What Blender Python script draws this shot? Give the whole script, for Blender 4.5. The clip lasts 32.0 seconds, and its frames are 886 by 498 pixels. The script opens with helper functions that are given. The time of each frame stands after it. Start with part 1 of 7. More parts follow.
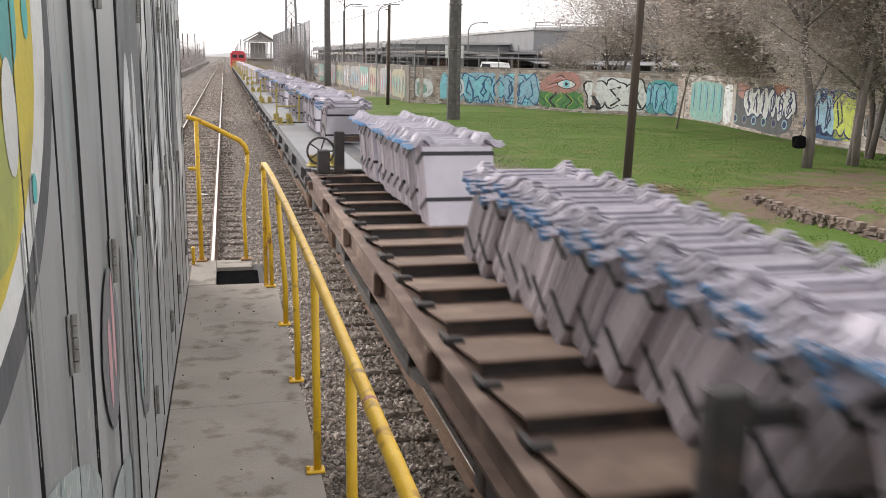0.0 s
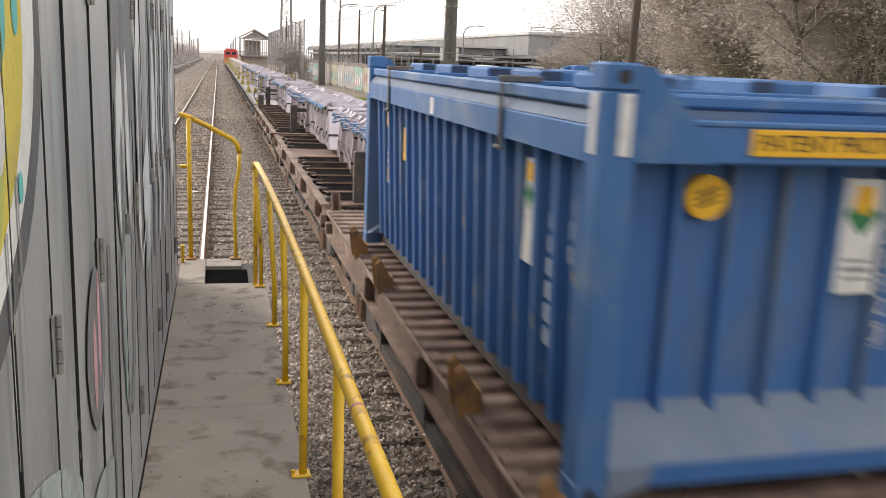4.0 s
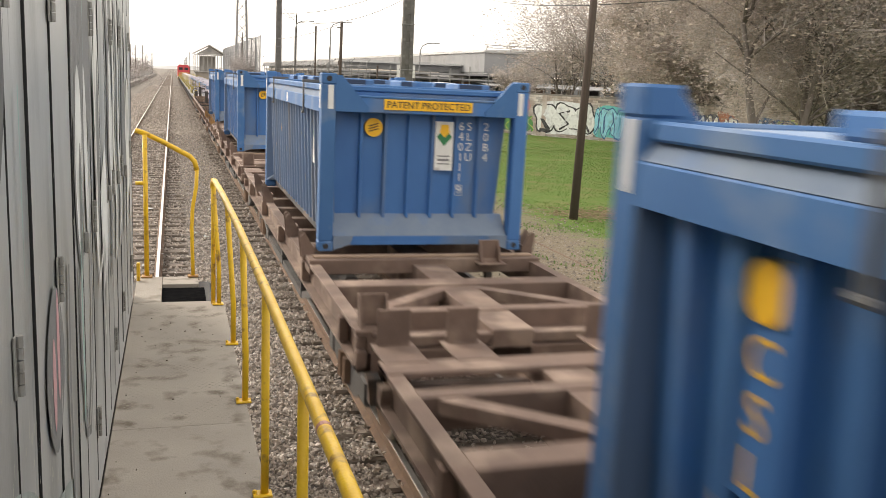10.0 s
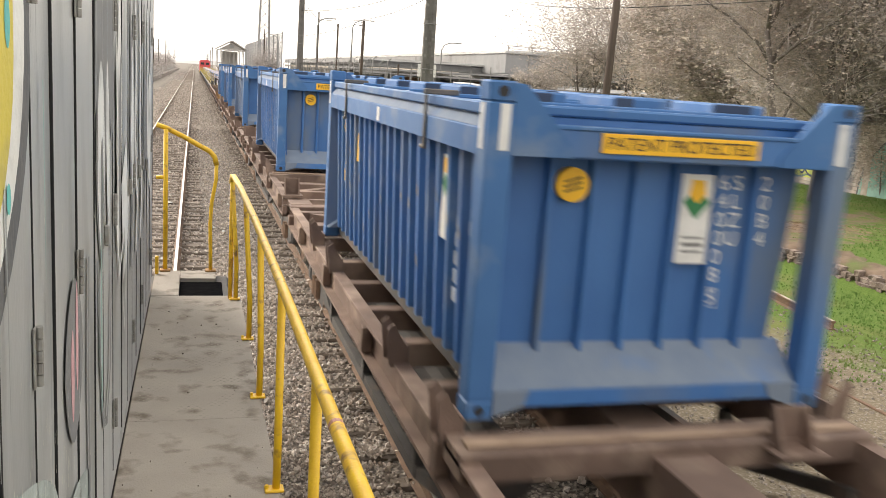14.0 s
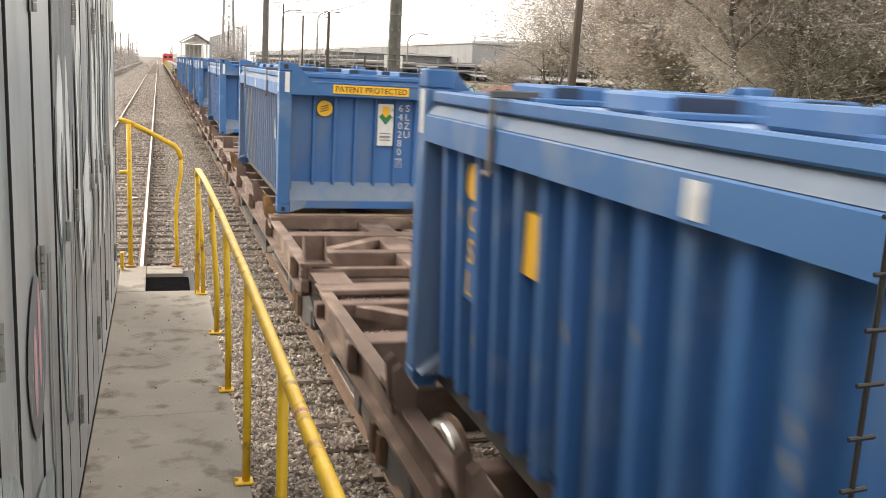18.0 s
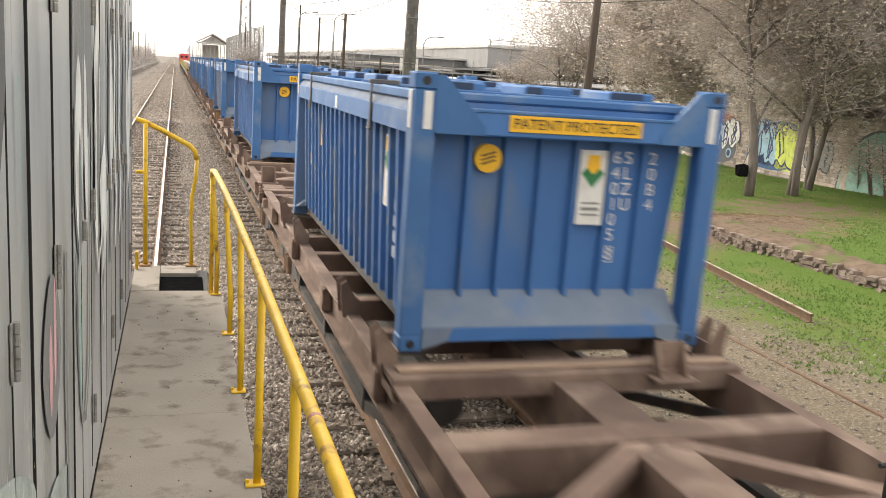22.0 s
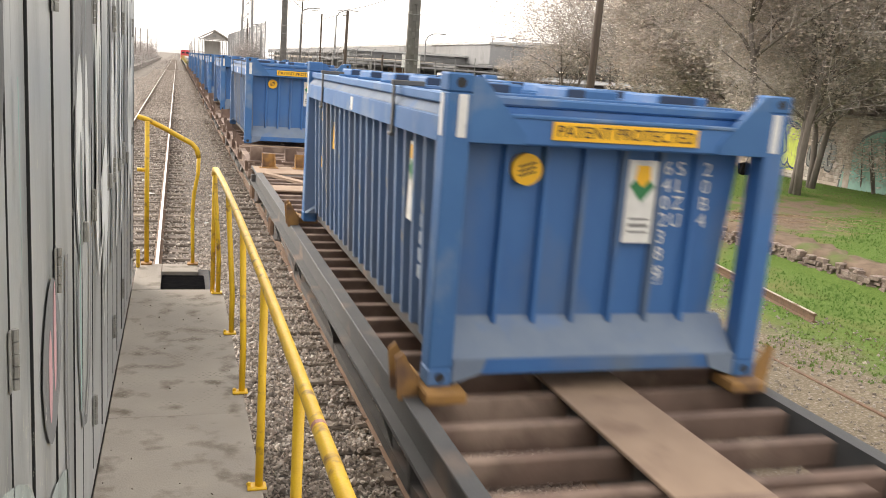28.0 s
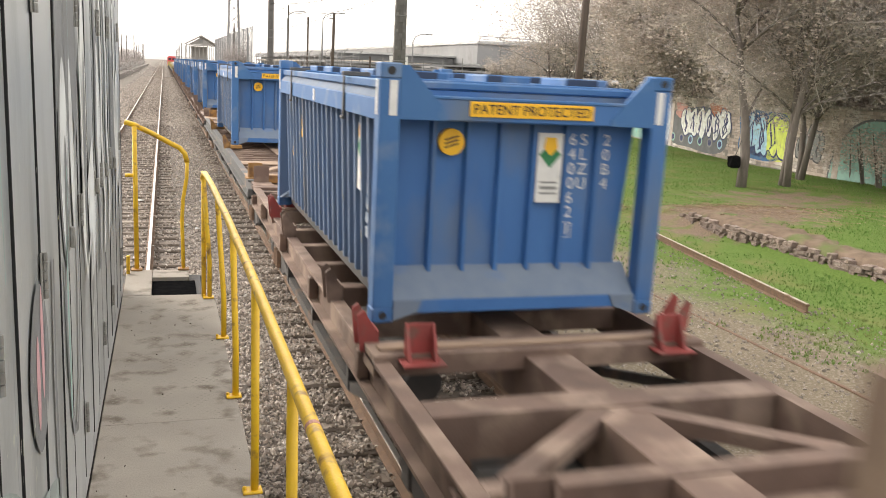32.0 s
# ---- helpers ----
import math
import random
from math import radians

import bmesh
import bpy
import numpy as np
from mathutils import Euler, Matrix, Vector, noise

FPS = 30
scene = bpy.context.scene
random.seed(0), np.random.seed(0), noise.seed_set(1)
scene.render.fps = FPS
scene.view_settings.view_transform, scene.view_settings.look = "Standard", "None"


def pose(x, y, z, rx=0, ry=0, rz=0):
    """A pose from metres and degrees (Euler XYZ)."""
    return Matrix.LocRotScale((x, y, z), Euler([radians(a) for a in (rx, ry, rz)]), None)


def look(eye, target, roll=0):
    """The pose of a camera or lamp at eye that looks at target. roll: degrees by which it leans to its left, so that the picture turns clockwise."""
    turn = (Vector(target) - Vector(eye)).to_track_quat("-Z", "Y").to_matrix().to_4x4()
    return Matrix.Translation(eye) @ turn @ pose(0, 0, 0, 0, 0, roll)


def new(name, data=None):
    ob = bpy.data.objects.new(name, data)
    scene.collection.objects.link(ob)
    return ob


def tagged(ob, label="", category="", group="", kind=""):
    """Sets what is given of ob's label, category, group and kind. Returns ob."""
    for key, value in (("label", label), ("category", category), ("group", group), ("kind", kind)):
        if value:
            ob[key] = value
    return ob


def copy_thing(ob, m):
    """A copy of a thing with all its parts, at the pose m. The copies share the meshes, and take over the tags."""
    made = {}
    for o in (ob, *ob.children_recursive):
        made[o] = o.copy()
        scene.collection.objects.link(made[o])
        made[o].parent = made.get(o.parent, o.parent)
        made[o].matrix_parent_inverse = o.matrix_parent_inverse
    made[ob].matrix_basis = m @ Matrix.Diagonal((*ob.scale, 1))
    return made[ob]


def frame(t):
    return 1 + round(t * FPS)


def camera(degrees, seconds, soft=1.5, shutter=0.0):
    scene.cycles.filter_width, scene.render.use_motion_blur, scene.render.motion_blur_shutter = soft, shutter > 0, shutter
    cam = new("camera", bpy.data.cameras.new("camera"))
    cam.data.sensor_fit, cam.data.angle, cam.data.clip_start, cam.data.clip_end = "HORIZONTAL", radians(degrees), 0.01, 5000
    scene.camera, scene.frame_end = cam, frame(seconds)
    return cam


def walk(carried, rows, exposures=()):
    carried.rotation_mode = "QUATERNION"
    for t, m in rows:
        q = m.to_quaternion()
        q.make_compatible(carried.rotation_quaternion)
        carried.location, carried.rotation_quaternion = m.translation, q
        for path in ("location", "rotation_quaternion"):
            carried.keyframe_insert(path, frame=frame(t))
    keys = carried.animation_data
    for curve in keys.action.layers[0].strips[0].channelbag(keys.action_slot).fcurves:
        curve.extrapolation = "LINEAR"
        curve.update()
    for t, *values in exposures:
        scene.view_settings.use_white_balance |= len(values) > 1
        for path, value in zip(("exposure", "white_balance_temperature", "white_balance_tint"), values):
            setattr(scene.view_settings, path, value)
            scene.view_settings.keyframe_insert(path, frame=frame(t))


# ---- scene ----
cam = camera(53.35, 32.0, soft=0.5, shutter=0.6)
# seconds, eye, yaw, pitch, lean
PATH = [
    (0.0, 0.013, -0.009, 3.329, -13.65, -12.12, -1.13),
    (0.5, 0.017, -0.013, 3.339, -13.72, -12.38, -1.01),
    (1.0, 0.017, -0.011, 3.335, -13.72, -12.35, -0.71),
    (1.5, 0.017, -0.013, 3.337, -13.70, -12.31, -0.82),
    (2.0, 0.016, 0.003, 3.331, -13.80, -12.32, -0.90),
    (2.5, 0.015, 0.016, 3.325, -13.74, -12.28, -1.37),
    (4.5, 0.014, 0.018, 3.340, -14.06, -11.85, -2.59),
    (5.0, 0.010, 0.016, 3.341, -14.37, -11.83, -2.00),
    (5.5, 0.010, -0.006, 3.351, -15.03, -11.87, -1.97),
    (6.0, 0.010, -0.005, 3.367, -15.48, -12.33, -1.24),
    (6.5, 0.006, 0.014, 3.362, -14.42, -11.39, -2.71),
    (7.0, 0.007, -0.011, 3.358, -16.11, -10.75, -3.52),
    (7.5, 0.001, -0.006, 3.351, -17.67, -10.91, -2.69),
    (8.0, -0.002, -0.007, 3.348, -17.92, -10.75, -2.54),
    (8.5, -0.005, -0.002, 3.344, -17.75, -10.83, -2.31),
    (9.0, -0.002, 0.015, 3.334, -16.68, -10.51, -3.15),
    (9.5, -0.005, 0.020, 3.341, -17.17, -10.49, -3.07),
    (10.0, -0.012, 0.013, 3.342, -16.77, -10.78, -2.82),
    (10.5, -0.006, 0.006, 3.343, -17.14, -10.95, -2.61),
    (11.0, -0.005, 0.004, 3.346, -17.23, -11.05, -2.59),
    (11.5, -0.006, -0.014, 3.350, -16.14, -10.84, -4.19),
    (12.0, -0.004, -0.006, 3.348, -16.09, -11.06, -3.78),
    (12.5, -0.004, -0.006, 3.349, -16.02, -11.15, -3.44),
    (13.0, -0.005, -0.006, 3.345, -16.09, -11.12, -2.99),
    (13.5, -0.006, -0.003, 3.348, -16.19, -11.25, -2.46),
    (14.0, -0.013, 0.000, 3.349, -15.45, -10.87, -3.92),
    (14.5, -0.006, -0.015, 3.350, -15.98, -11.12, -2.99),
    (16.5, -0.006, -0.023, 3.342, -16.14, -11.27, -4.11),
    (17.0, -0.000, -0.031, 3.339, -16.89, -11.52, -3.43),
    (17.5, 0.003, -0.029, 3.343, -17.13, -11.28, -3.67),
    (18.0, 0.002, -0.034, 3.349, -17.55, -11.32, -3.27),
    (18.5, 0.001, -0.036, 3.350, -17.71, -11.41, -3.03),
    (19.0, -0.005, -0.015, 3.348, -16.94, -11.22, -3.57),
    (19.5, 0.001, -0.016, 3.348, -17.42, -11.57, -2.87),
    (20.0, -0.004, -0.008, 3.346, -17.14, -11.51, -2.81),
    (20.5, -0.002, -0.016, 3.356, -17.17, -11.57, -2.35),
    (21.0, -0.002, -0.015, 3.358, -17.35, -11.55, -2.09),
    (21.5, -0.009, 0.014, 3.348, -17.07, -11.38, -2.78),
    (22.0, -0.005, -0.021, 3.355, -16.58, -11.17, -4.03),
    (22.5, -0.007, -0.022, 3.354, -16.37, -11.05, -3.36),
    (23.0, -0.002, -0.053, 3.354, -16.16, -10.94, -3.46),
    (23.5, 0.000, -0.041, 3.351, -16.48, -11.07, -3.51),
    (24.0, -0.005, -0.025, 3.344, -17.12, -11.21, -3.76),
    (24.5, -0.024, 0.040, 3.355, -16.60, -10.56, -4.96),
    (25.0, -0.010, 0.032, 3.369, -17.31, -10.60, -4.14),
    (25.5, -0.001, 0.015, 3.373, -18.04, -11.04, -3.69),
    (27.5, -0.011, 0.038, 3.362, -17.14, -11.21, -3.98),
    (28.0, -0.007, 0.028, 3.367, -16.46, -11.38, -4.20),
    (28.5, 0.001, 0.018, 3.364, -16.96, -11.61, -3.37),
    (29.0, -0.003, 0.031, 3.366, -16.88, -11.50, -3.01),
    (29.5, -0.005, 0.057, 3.358, -16.78, -10.61, -3.41),
    (30.0, 0.007, 0.015, 3.364, -17.28, -10.51, -3.75),
    (30.5, 0.009, 0.002, 3.368, -17.58, -10.53, -3.41),
    (31.0, 0.011, 0.015, 3.357, -17.82, -10.80, -3.37),
    (31.5, -0.000, 0.038, 3.354, -16.96, -10.76, -3.93),
    (32.0, 0.004, 0.052, 3.347, -17.23, -11.30, -2.95),
]
walk(cam, [(t, pose(px, py, pz, 90 + pitch, lean, yaw)) for t, px, py, pz, yaw, pitch, lean in PATH],
     exposures=[(0, 0.0, 6350, 14), (2.5, 0.0, 6350, 14), (5.0, 0.32, 6900, 13), (6.0, 0.5, 6800, 11), (8.0, 0.5, 6950, 11), (9.0, 0.5, 6950, 11), (10.0, 0.32, 6950, 11), (11.0, 0.55, 7000, 11), (12.0, 0.35, 7000, 11), (13.0, 0.52, 6950, 11), (14.0, 0.47, 6950, 11), (17.0, 0.46, 6900, 11), (18.0, 0.55, 6900, 11), (20.0, 0.55, 6900, 11), (23.0, 0.48, 7000, 11), (24.0, 0.58, 7000, 11), (25.5, 0.37, 6900, 12), (28.0, 0.5, 6850, 12), (29.0, 0.25, 6850, 13), (30.0, 0.2, 6850, 12), (31.0, 0.52, 6750, 11), (32.0, 0.5, 6800, 11)])
# how far the train has rolled along +y: seconds, metres
ROLL = [
    (0.0, -0.00),
    (0.5, 2.73),
    (1.0, 5.39),
    (1.5, 8.01),
    (2.0, 10.59),
    (2.5, 13.21),
    (4.5, 23.80),
    (5.0, 26.47),
    (5.5, 29.15),
    (6.0, 31.84),
    (6.5, 34.51),
    (7.0, 37.15),
    (7.5, 39.77),
    (8.0, 42.38),
    (8.5, 45.01),
    (9.0, 47.66),
    (9.5, 50.30),
    (10.0, 52.94),
    (10.5, 55.57),
    (11.0, 58.19),
    (11.5, 60.77),
    (12.0, 63.30),
    (12.5, 65.82),
    (13.0, 68.35),
    (13.5, 70.87),
    (14.0, 73.40),
    (14.5, 75.91),
    (16.5, 85.78),
    (17.0, 88.21),
    (17.5, 90.61),
    (18.0, 93.03),
    (18.5, 95.46),
    (19.0, 97.90),
    (19.5, 100.29),
    (20.0, 102.66),
    (20.5, 105.02),
    (21.0, 107.39),
    (21.5, 109.79),
    (22.0, 112.22),
    (22.5, 114.63),
    (23.0, 117.02),
    (23.5, 119.44),
    (24.0, 121.86),
    (24.5, 124.25),
    (25.0, 126.60),
    (25.5, 128.93),
    (27.5, 138.05),
    (28.0, 140.29),
    (28.5, 142.47),
    (29.0, 144.64),
    (29.5, 146.72),
    (30.0, 148.74),
    (30.5, 150.81),
    (31.0, 152.91),
    (31.5, 155.01),
    (32.0, 157.09),
]

# ---- world and light: bright overcast late afternoon ----
world = bpy.data.worlds.new("sky")
scene.world = world
world.use_nodes = True
wn, wl = world.node_tree.nodes, world.node_tree.links
wn.clear()
sky = wn.new("ShaderNodeTexSky")
sky.sky_type = "NISHITA"
sky.sun_disc = False
sky.sun_elevation = radians(24)
sky.sun_rotation = radians(-35)
sky.air_density, sky.dust_density, sky.ozone_density = 1.6, 6.0, 1.0
grey = wn.new("ShaderNodeHueSaturation")
grey.inputs["Saturation"].default_value = 0.30
veil = wn.new("ShaderNodeMix")
veil.data_type = "RGBA"
veil.inputs["Factor"].default_value = 0.55
veil.inputs["B"].default_value = (9.2, 8.9, 8.6, 1)
back = wn.new("ShaderNodeBackground")
back.inputs["Strength"].default_value = 0.208
wout = wn.new("ShaderNodeOutputWorld")
wl.new(sky.outputs["Color"], grey.inputs["Color"])
wl.new(grey.outputs["Color"], veil.inputs["A"])
wl.new(veil.outputs["Result"], back.inputs["Color"])
wl.new(back.outputs["Background"], wout.inputs["Surface"])
sun_data = bpy.data.lights.new("sun", "SUN")
sun_data.energy, sun_data.angle, sun_data.color = 1.15, radians(25), (1.0, 0.95, 0.87)
sun = new("sun", sun_data)
sun.matrix_world = look((-50, 60, 60), (0, 0, 0))


# ---- materials ----
def mat(name, c1, c2, scale=6.0, rough=0.7, metal=0.0, bump=0.2, c3=None, amount3=0.3, scale3=1.2, vary=0.0, fine=60.0, stretch=(1, 1, 1), spec=0.5, island=False):
    m = bpy.data.materials.new(name)
    m.use_nodes = True
    n, l = m.node_tree.nodes, m.node_tree.links
    p = n["Principled BSDF"]
    p.inputs["Metallic"].default_value = metal
    p.inputs["Specular IOR Level"].default_value = spec
    co = n.new("ShaderNodeTexCoord")
    mp = n.new("ShaderNodeMapping")
    mp.inputs["Scale"].default_value = stretch
    l.new(co.outputs["Object"], mp.inputs["Vector"])
    info = n.new("ShaderNodeObjectInfo")
    off = n.new("ShaderNodeVectorMath")
    off.operation = "MULTIPLY_ADD"
    off.inputs[1].default_value = (37, 51, 23)
    l.new(info.outputs["Random"], off.inputs[0])
    l.new(mp.outputs["Vector"], off.inputs[2])

    def noise_node(sc, detail=5.0):
        t = n.new("ShaderNodeTexNoise")
        t.inputs["Scale"].default_value, t.inputs["Detail"].default_value = sc, detail
        l.new(off.outputs["Vector"], t.inputs["Vector"])
        return t.outputs["Fac"]

    def ramp(fac, lo, hi):
        r = n.new("ShaderNodeMapRange")
        r.inputs["From Min"].default_value, r.inputs["From Max"].default_value = lo, hi
        l.new(fac, r.inputs["Value"])
        return r.outputs["Result"]

    def mix(fac, a, b):
        x = n.new("ShaderNodeMix")
        x.data_type = "RGBA"
        l.new(fac, x.inputs["Factor"])
        for key, v in (("A", a), ("B", b)):
            if isinstance(v, tuple):
                x.inputs[key].default_value = (*v, 1)
            else:
                l.new(v, x.inputs[key])
        return x.outputs["Result"]
    mid = noise_node(scale)
    col = mix(ramp(mid, 0.3, 0.7), c1, c2)
    if c3:
        col = mix(ramp(noise_node(scale3, 8.0), 0.62 - amount3 * 0.3, 0.75 - amount3 * 0.2), col, c3)
    if vary:
        hs = n.new("ShaderNodeHueSaturation")
        vr = n.new("ShaderNodeMapRange")
        vr.inputs["To Min"].default_value, vr.inputs["To Max"].default_value = 1 - vary, 1 + vary
        l.new(n.new("ShaderNodeNewGeometry").outputs["Random Per Island"] if island else info.outputs["Random"], vr.inputs["Value"])
        l.new(vr.outputs["Result"], hs.inputs["Value"])
        l.new(col, hs.inputs["Color"])
        col = hs.outputs["Color"]
    l.new(col, p.inputs["Base Color"])
    rr = n.new("ShaderNodeMapRange")
    rr.inputs["To Min"].default_value, rr.inputs["To Max"].default_value = max(0.05, rough - 0.12), min(1, rough + 0.12)
    l.new(mid, rr.inputs["Value"])
    l.new(rr.outputs["Result"], p.inputs["Roughness"])
    if bump:
        b = n.new("ShaderNodeBump")
        b.inputs["Strength"].default_value, b.inputs["Distance"].default_value = bump, 0.01
        l.new(noise_node(fine, 4.0), b.inputs["Height"])
        l.new(b.outputs["Normal"], p.inputs["Normal"])
    return m


M = {
    "hood": mat("grey_hood_paint", (0.345, 0.365, 0.367), (0.45, 0.462, 0.46), 2.6, 0.42, 0, 0.14, (0.235, 0.25, 0.25), 0.36, 3.2, 0.06, 110, (1, 1, 0.22)),
    "gap": mat("door_gap_shade", (0.012, 0.013, 0.014), (0.02, 0.02, 0.02), 8, 0.9, 0, 0),
    "hinge": mat("hinge_steel", (0.32, 0.32, 0.30), (0.19, 0.18, 0.165), 30, 0.55, 0.25, 0.2),
    "floor": mat("dusty_walkway", (0.345, 0.31, 0.265), (0.285, 0.255, 0.22), 2.2, 0.85, 0, 0.35, (0.15, 0.125, 0.10), 0.26, 5.5, 0, 120),
    "yellow": mat("yellow_rail_paint", (0.80, 0.51, 0.02), (0.70, 0.42, 0.025), 9, 0.42, 0, 0.15, (0.25, 0.13, 0.04), 0.12, 14.0, 0.05, 80),
    "rubber": mat("black_step", (0.006, 0.006, 0.007), (0.012, 0.012, 0.012), 20, 0.9, 0, 0.2, spec=0.0),
    "rail": mat("polished_rail", (0.55, 0.53, 0.5), (0.42, 0.40, 0.37), 4, 0.32, 0.85, 0.05, None, 0, 1, 0, 80, (1, 0.2, 1)),
    "railrust": mat("rusty_rail", (0.12, 0.075, 0.05), (0.18, 0.11, 0.07), 12, 0.85, 0.1, 0.3),
    "sleeper": mat("weathered_sleeper", (0.19, 0.155, 0.125), (0.125, 0.10, 0.082), 9, 0.9, 0, 0.6, (0.28, 0.24, 0.2), 0.2, 3, 0.25, 60, (0.15, 1, 1)),
    "stone": mat("ballast_stone", (0.45, 0.395, 0.345), (0.30, 0.25, 0.21), 3.1, 0.9, 0, 0.3, (0.5, 0.47, 0.43), 0.3, 9.0, 0.42, 40, island=True),
    "pebble": mat("dirt_pebble", (0.27, 0.24, 0.205), (0.19, 0.165, 0.14), 3.1, 0.95, 0, 0.2, None, 0, 1, 0.35, 40, island=True, spec=0.1),
    "blue": mat("blue_container_paint", (0.046, 0.155, 0.39), (0.034, 0.125, 0.335), 2.5, 0.5, 0, 0.10, (0.115, 0.165, 0.245), 0.36, 1.1, 0.07, 70, (1, 1, 0.5)),
    "blue2": mat("sunfaded_blue_rail", (0.055, 0.15, 0.335), (0.044, 0.127, 0.30), 2.2, 0.6, 0, 0.08, (0.13, 0.20, 0.32), 0.3, 2.5, 0.06, 70, spec=0.3),
    "bluedirt": mat("grimy_blue_paint", (0.085, 0.155, 0.285), (0.115, 0.165, 0.255), 2.2, 0.62, 0, 0.15, (0.16, 0.165, 0.18), 0.3, 1.3, 0.10, 60, (1, 1, 0.22)),
    "navy": mat("dark_blue_patch", (0.014, 0.03, 0.07), (0.02, 0.042, 0.09), 4, 0.6, 0, 0.05),
    "faded": mat("faded_white_stencil", (0.36, 0.41, 0.47), (0.27, 0.33, 0.41), 9, 0.65, 0, 0.03, (0.12, 0.19, 0.30), 0.25, 12),
    "railtop": mat("pale_rail_top", (0.40, 0.36, 0.31), (0.30, 0.26, 0.21), 6, 0.7, 0.2, 0.2, (0.17, 0.11, 0.075), 0.3, 4.0),
    "dust": mat("dusty_blue_ledge", (0.175, 0.22, 0.285), (0.145, 0.19, 0.265), 5, 0.85, 0, 0.1, (0.12, 0.19, 0.33), 0.2, 3, 0.05),
    "lid": mat("container_lid", (0.12, 0.24, 0.46), (0.26, 0.33, 0.42), 3.0, 0.5, 0, 0.1, (0.38, 0.36, 0.33), 0.25, 2.0, 0.05),
    "signyellow": mat("yellow_sign", (0.83, 0.47, 0.02), (0.78, 0.43, 0.02), 10, 0.5, 0, 0.02, None, 0, 1, 0.04),
    "ink": mat("black_lettering", (0.015, 0.015, 0.018), (0.02, 0.02, 0.02), 10, 0.6, 0, 0),
    "white": mat("white_paint", (0.72, 0.72, 0.70), (0.62, 0.62, 0.6), 10, 0.6, 0, 0.02, (0.4, 0.4, 0.4), 0.12, 8),
    "green": mat("green_mark", (0.02, 0.17, 0.06), (0.03, 0.2, 0.08), 10, 0.6, 0, 0),
    "wagon": mat("brown_wagon_steel", (0.122, 0.082, 0.064), (0.18, 0.12, 0.095), 4, 0.8, 0.05, 0.3, (0.28, 0.205, 0.16), 0.45, 2.2, 0.10, 60),
    "wagondark": mat("dark_wagon_steel", (0.05, 0.048, 0.048), (0.085, 0.078, 0.074), 4, 0.75, 0.1, 0.3, (0.15, 0.10, 0.075), 0.2, 2.0, 0.08),
    "wagongrey": mat("grey_wagon_sill", (0.07, 0.073, 0.077), (0.105, 0.105, 0.105), 4, 0.7, 0.1, 0.25, (0.2, 0.15, 0.12), 0.2, 1.6),
    "sand": mat("dust_covered_plate", (0.34, 0.245, 0.175), (0.28, 0.20, 0.145), 3, 0.9, 0, 0.25, (0.22, 0.15, 0.11), 0.25, 2.5, 0.05),
    "deckplate": mat("brown_deck_plate", (0.20, 0.14, 0.105), (0.15, 0.105, 0.08), 3, 0.85, 0, 0.25, (0.26, 0.19, 0.14), 0.3, 2.0, 0.08),
    "redsteel": mat("red_bracket", (0.28, 0.045, 0.04), (0.22, 0.05, 0.045), 8, 0.65, 0, 0.2, (0.15, 0.09, 0.07), 0.2, 6),
    "orange": mat("orange_bracket", (0.35, 0.185, 0.05), (0.23, 0.125, 0.05), 8, 0.7, 0, 0.25, (0.14, 0.08, 0.05), 0.4, 5),
    "cathode": mat("cathode_sheet", (0.41, 0.375, 0.405), (0.32, 0.288, 0.315), 6, 0.5, 0.25, 0.3, (0.31, 0.28, 0.31), 0.25, 4, 0.25, 30, (1, 4, 0.7)),
    "cathodeface": mat("cathode_face", (0.56, 0.53, 0.585), (0.47, 0.445, 0.495), 2.5, 0.4, 0.2, 0.15, (0.66, 0.64, 0.68), 0.3, 1.5, 0.1),
    "cathodetop": mat("cathode_edge", (0.46, 0.435, 0.49), (0.35, 0.33, 0.375), 9, 0.45, 0.3, 0.3, None, 0, 1, 0.16),
    "tipblue": mat("blue_tips", (0.06, 0.24, 0.5), (0.25, 0.33, 0.42), 14, 0.5, 0.2, 0.2, None, 0, 1, 0.2),
    "strap": mat("black_strap", (0.012, 0.012, 0.014), (0.02, 0.02, 0.02), 10, 0.6, 0, 0),
    "red": mat("red_locomotive_paint", (0.60, 0.07, 0.08), (0.52, 0.06, 0.07), 3, 0.45, 0, 0.05),
    "glass": mat("dark_glass", (0.02, 0.025, 0.03), (0.03, 0.035, 0.04), 3, 0.12, 0, 0),
    "brick": mat("painted_brick", (0.43, 0.37, 0.325), (0.33, 0.265, 0.225), 4, 0.9, 0, 0.5, (0.52, 0.49, 0.46), 0.45, 0.9, 0.26, 50, island=True),
    "mortar": mat("wall_mortar", (0.25, 0.225, 0.20), (0.17, 0.155, 0.14), 2, 0.95, 0, 0.5, (0.2, 0.17, 0.15), 0.25, 0.6),
    "bark": mat("grey_brown_bark", (0.185, 0.158, 0.142), (0.13, 0.112, 0.10), 10, 0.95, 0, 0.8, (0.26, 0.24, 0.22), 0.2, 3, 0.15, 30, (1, 1, 0.25)),
    "leaf": mat("dry_brown_leaves", (0.50, 0.44, 0.40), (0.38, 0.33, 0.295), 2.5, 0.9, 0, 0, (0.34, 0.245, 0.195), 0.25, 0.5, 0.55, island=True, spec=0.05),
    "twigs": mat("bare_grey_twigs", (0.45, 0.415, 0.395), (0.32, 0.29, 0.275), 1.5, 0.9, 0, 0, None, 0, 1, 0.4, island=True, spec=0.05),
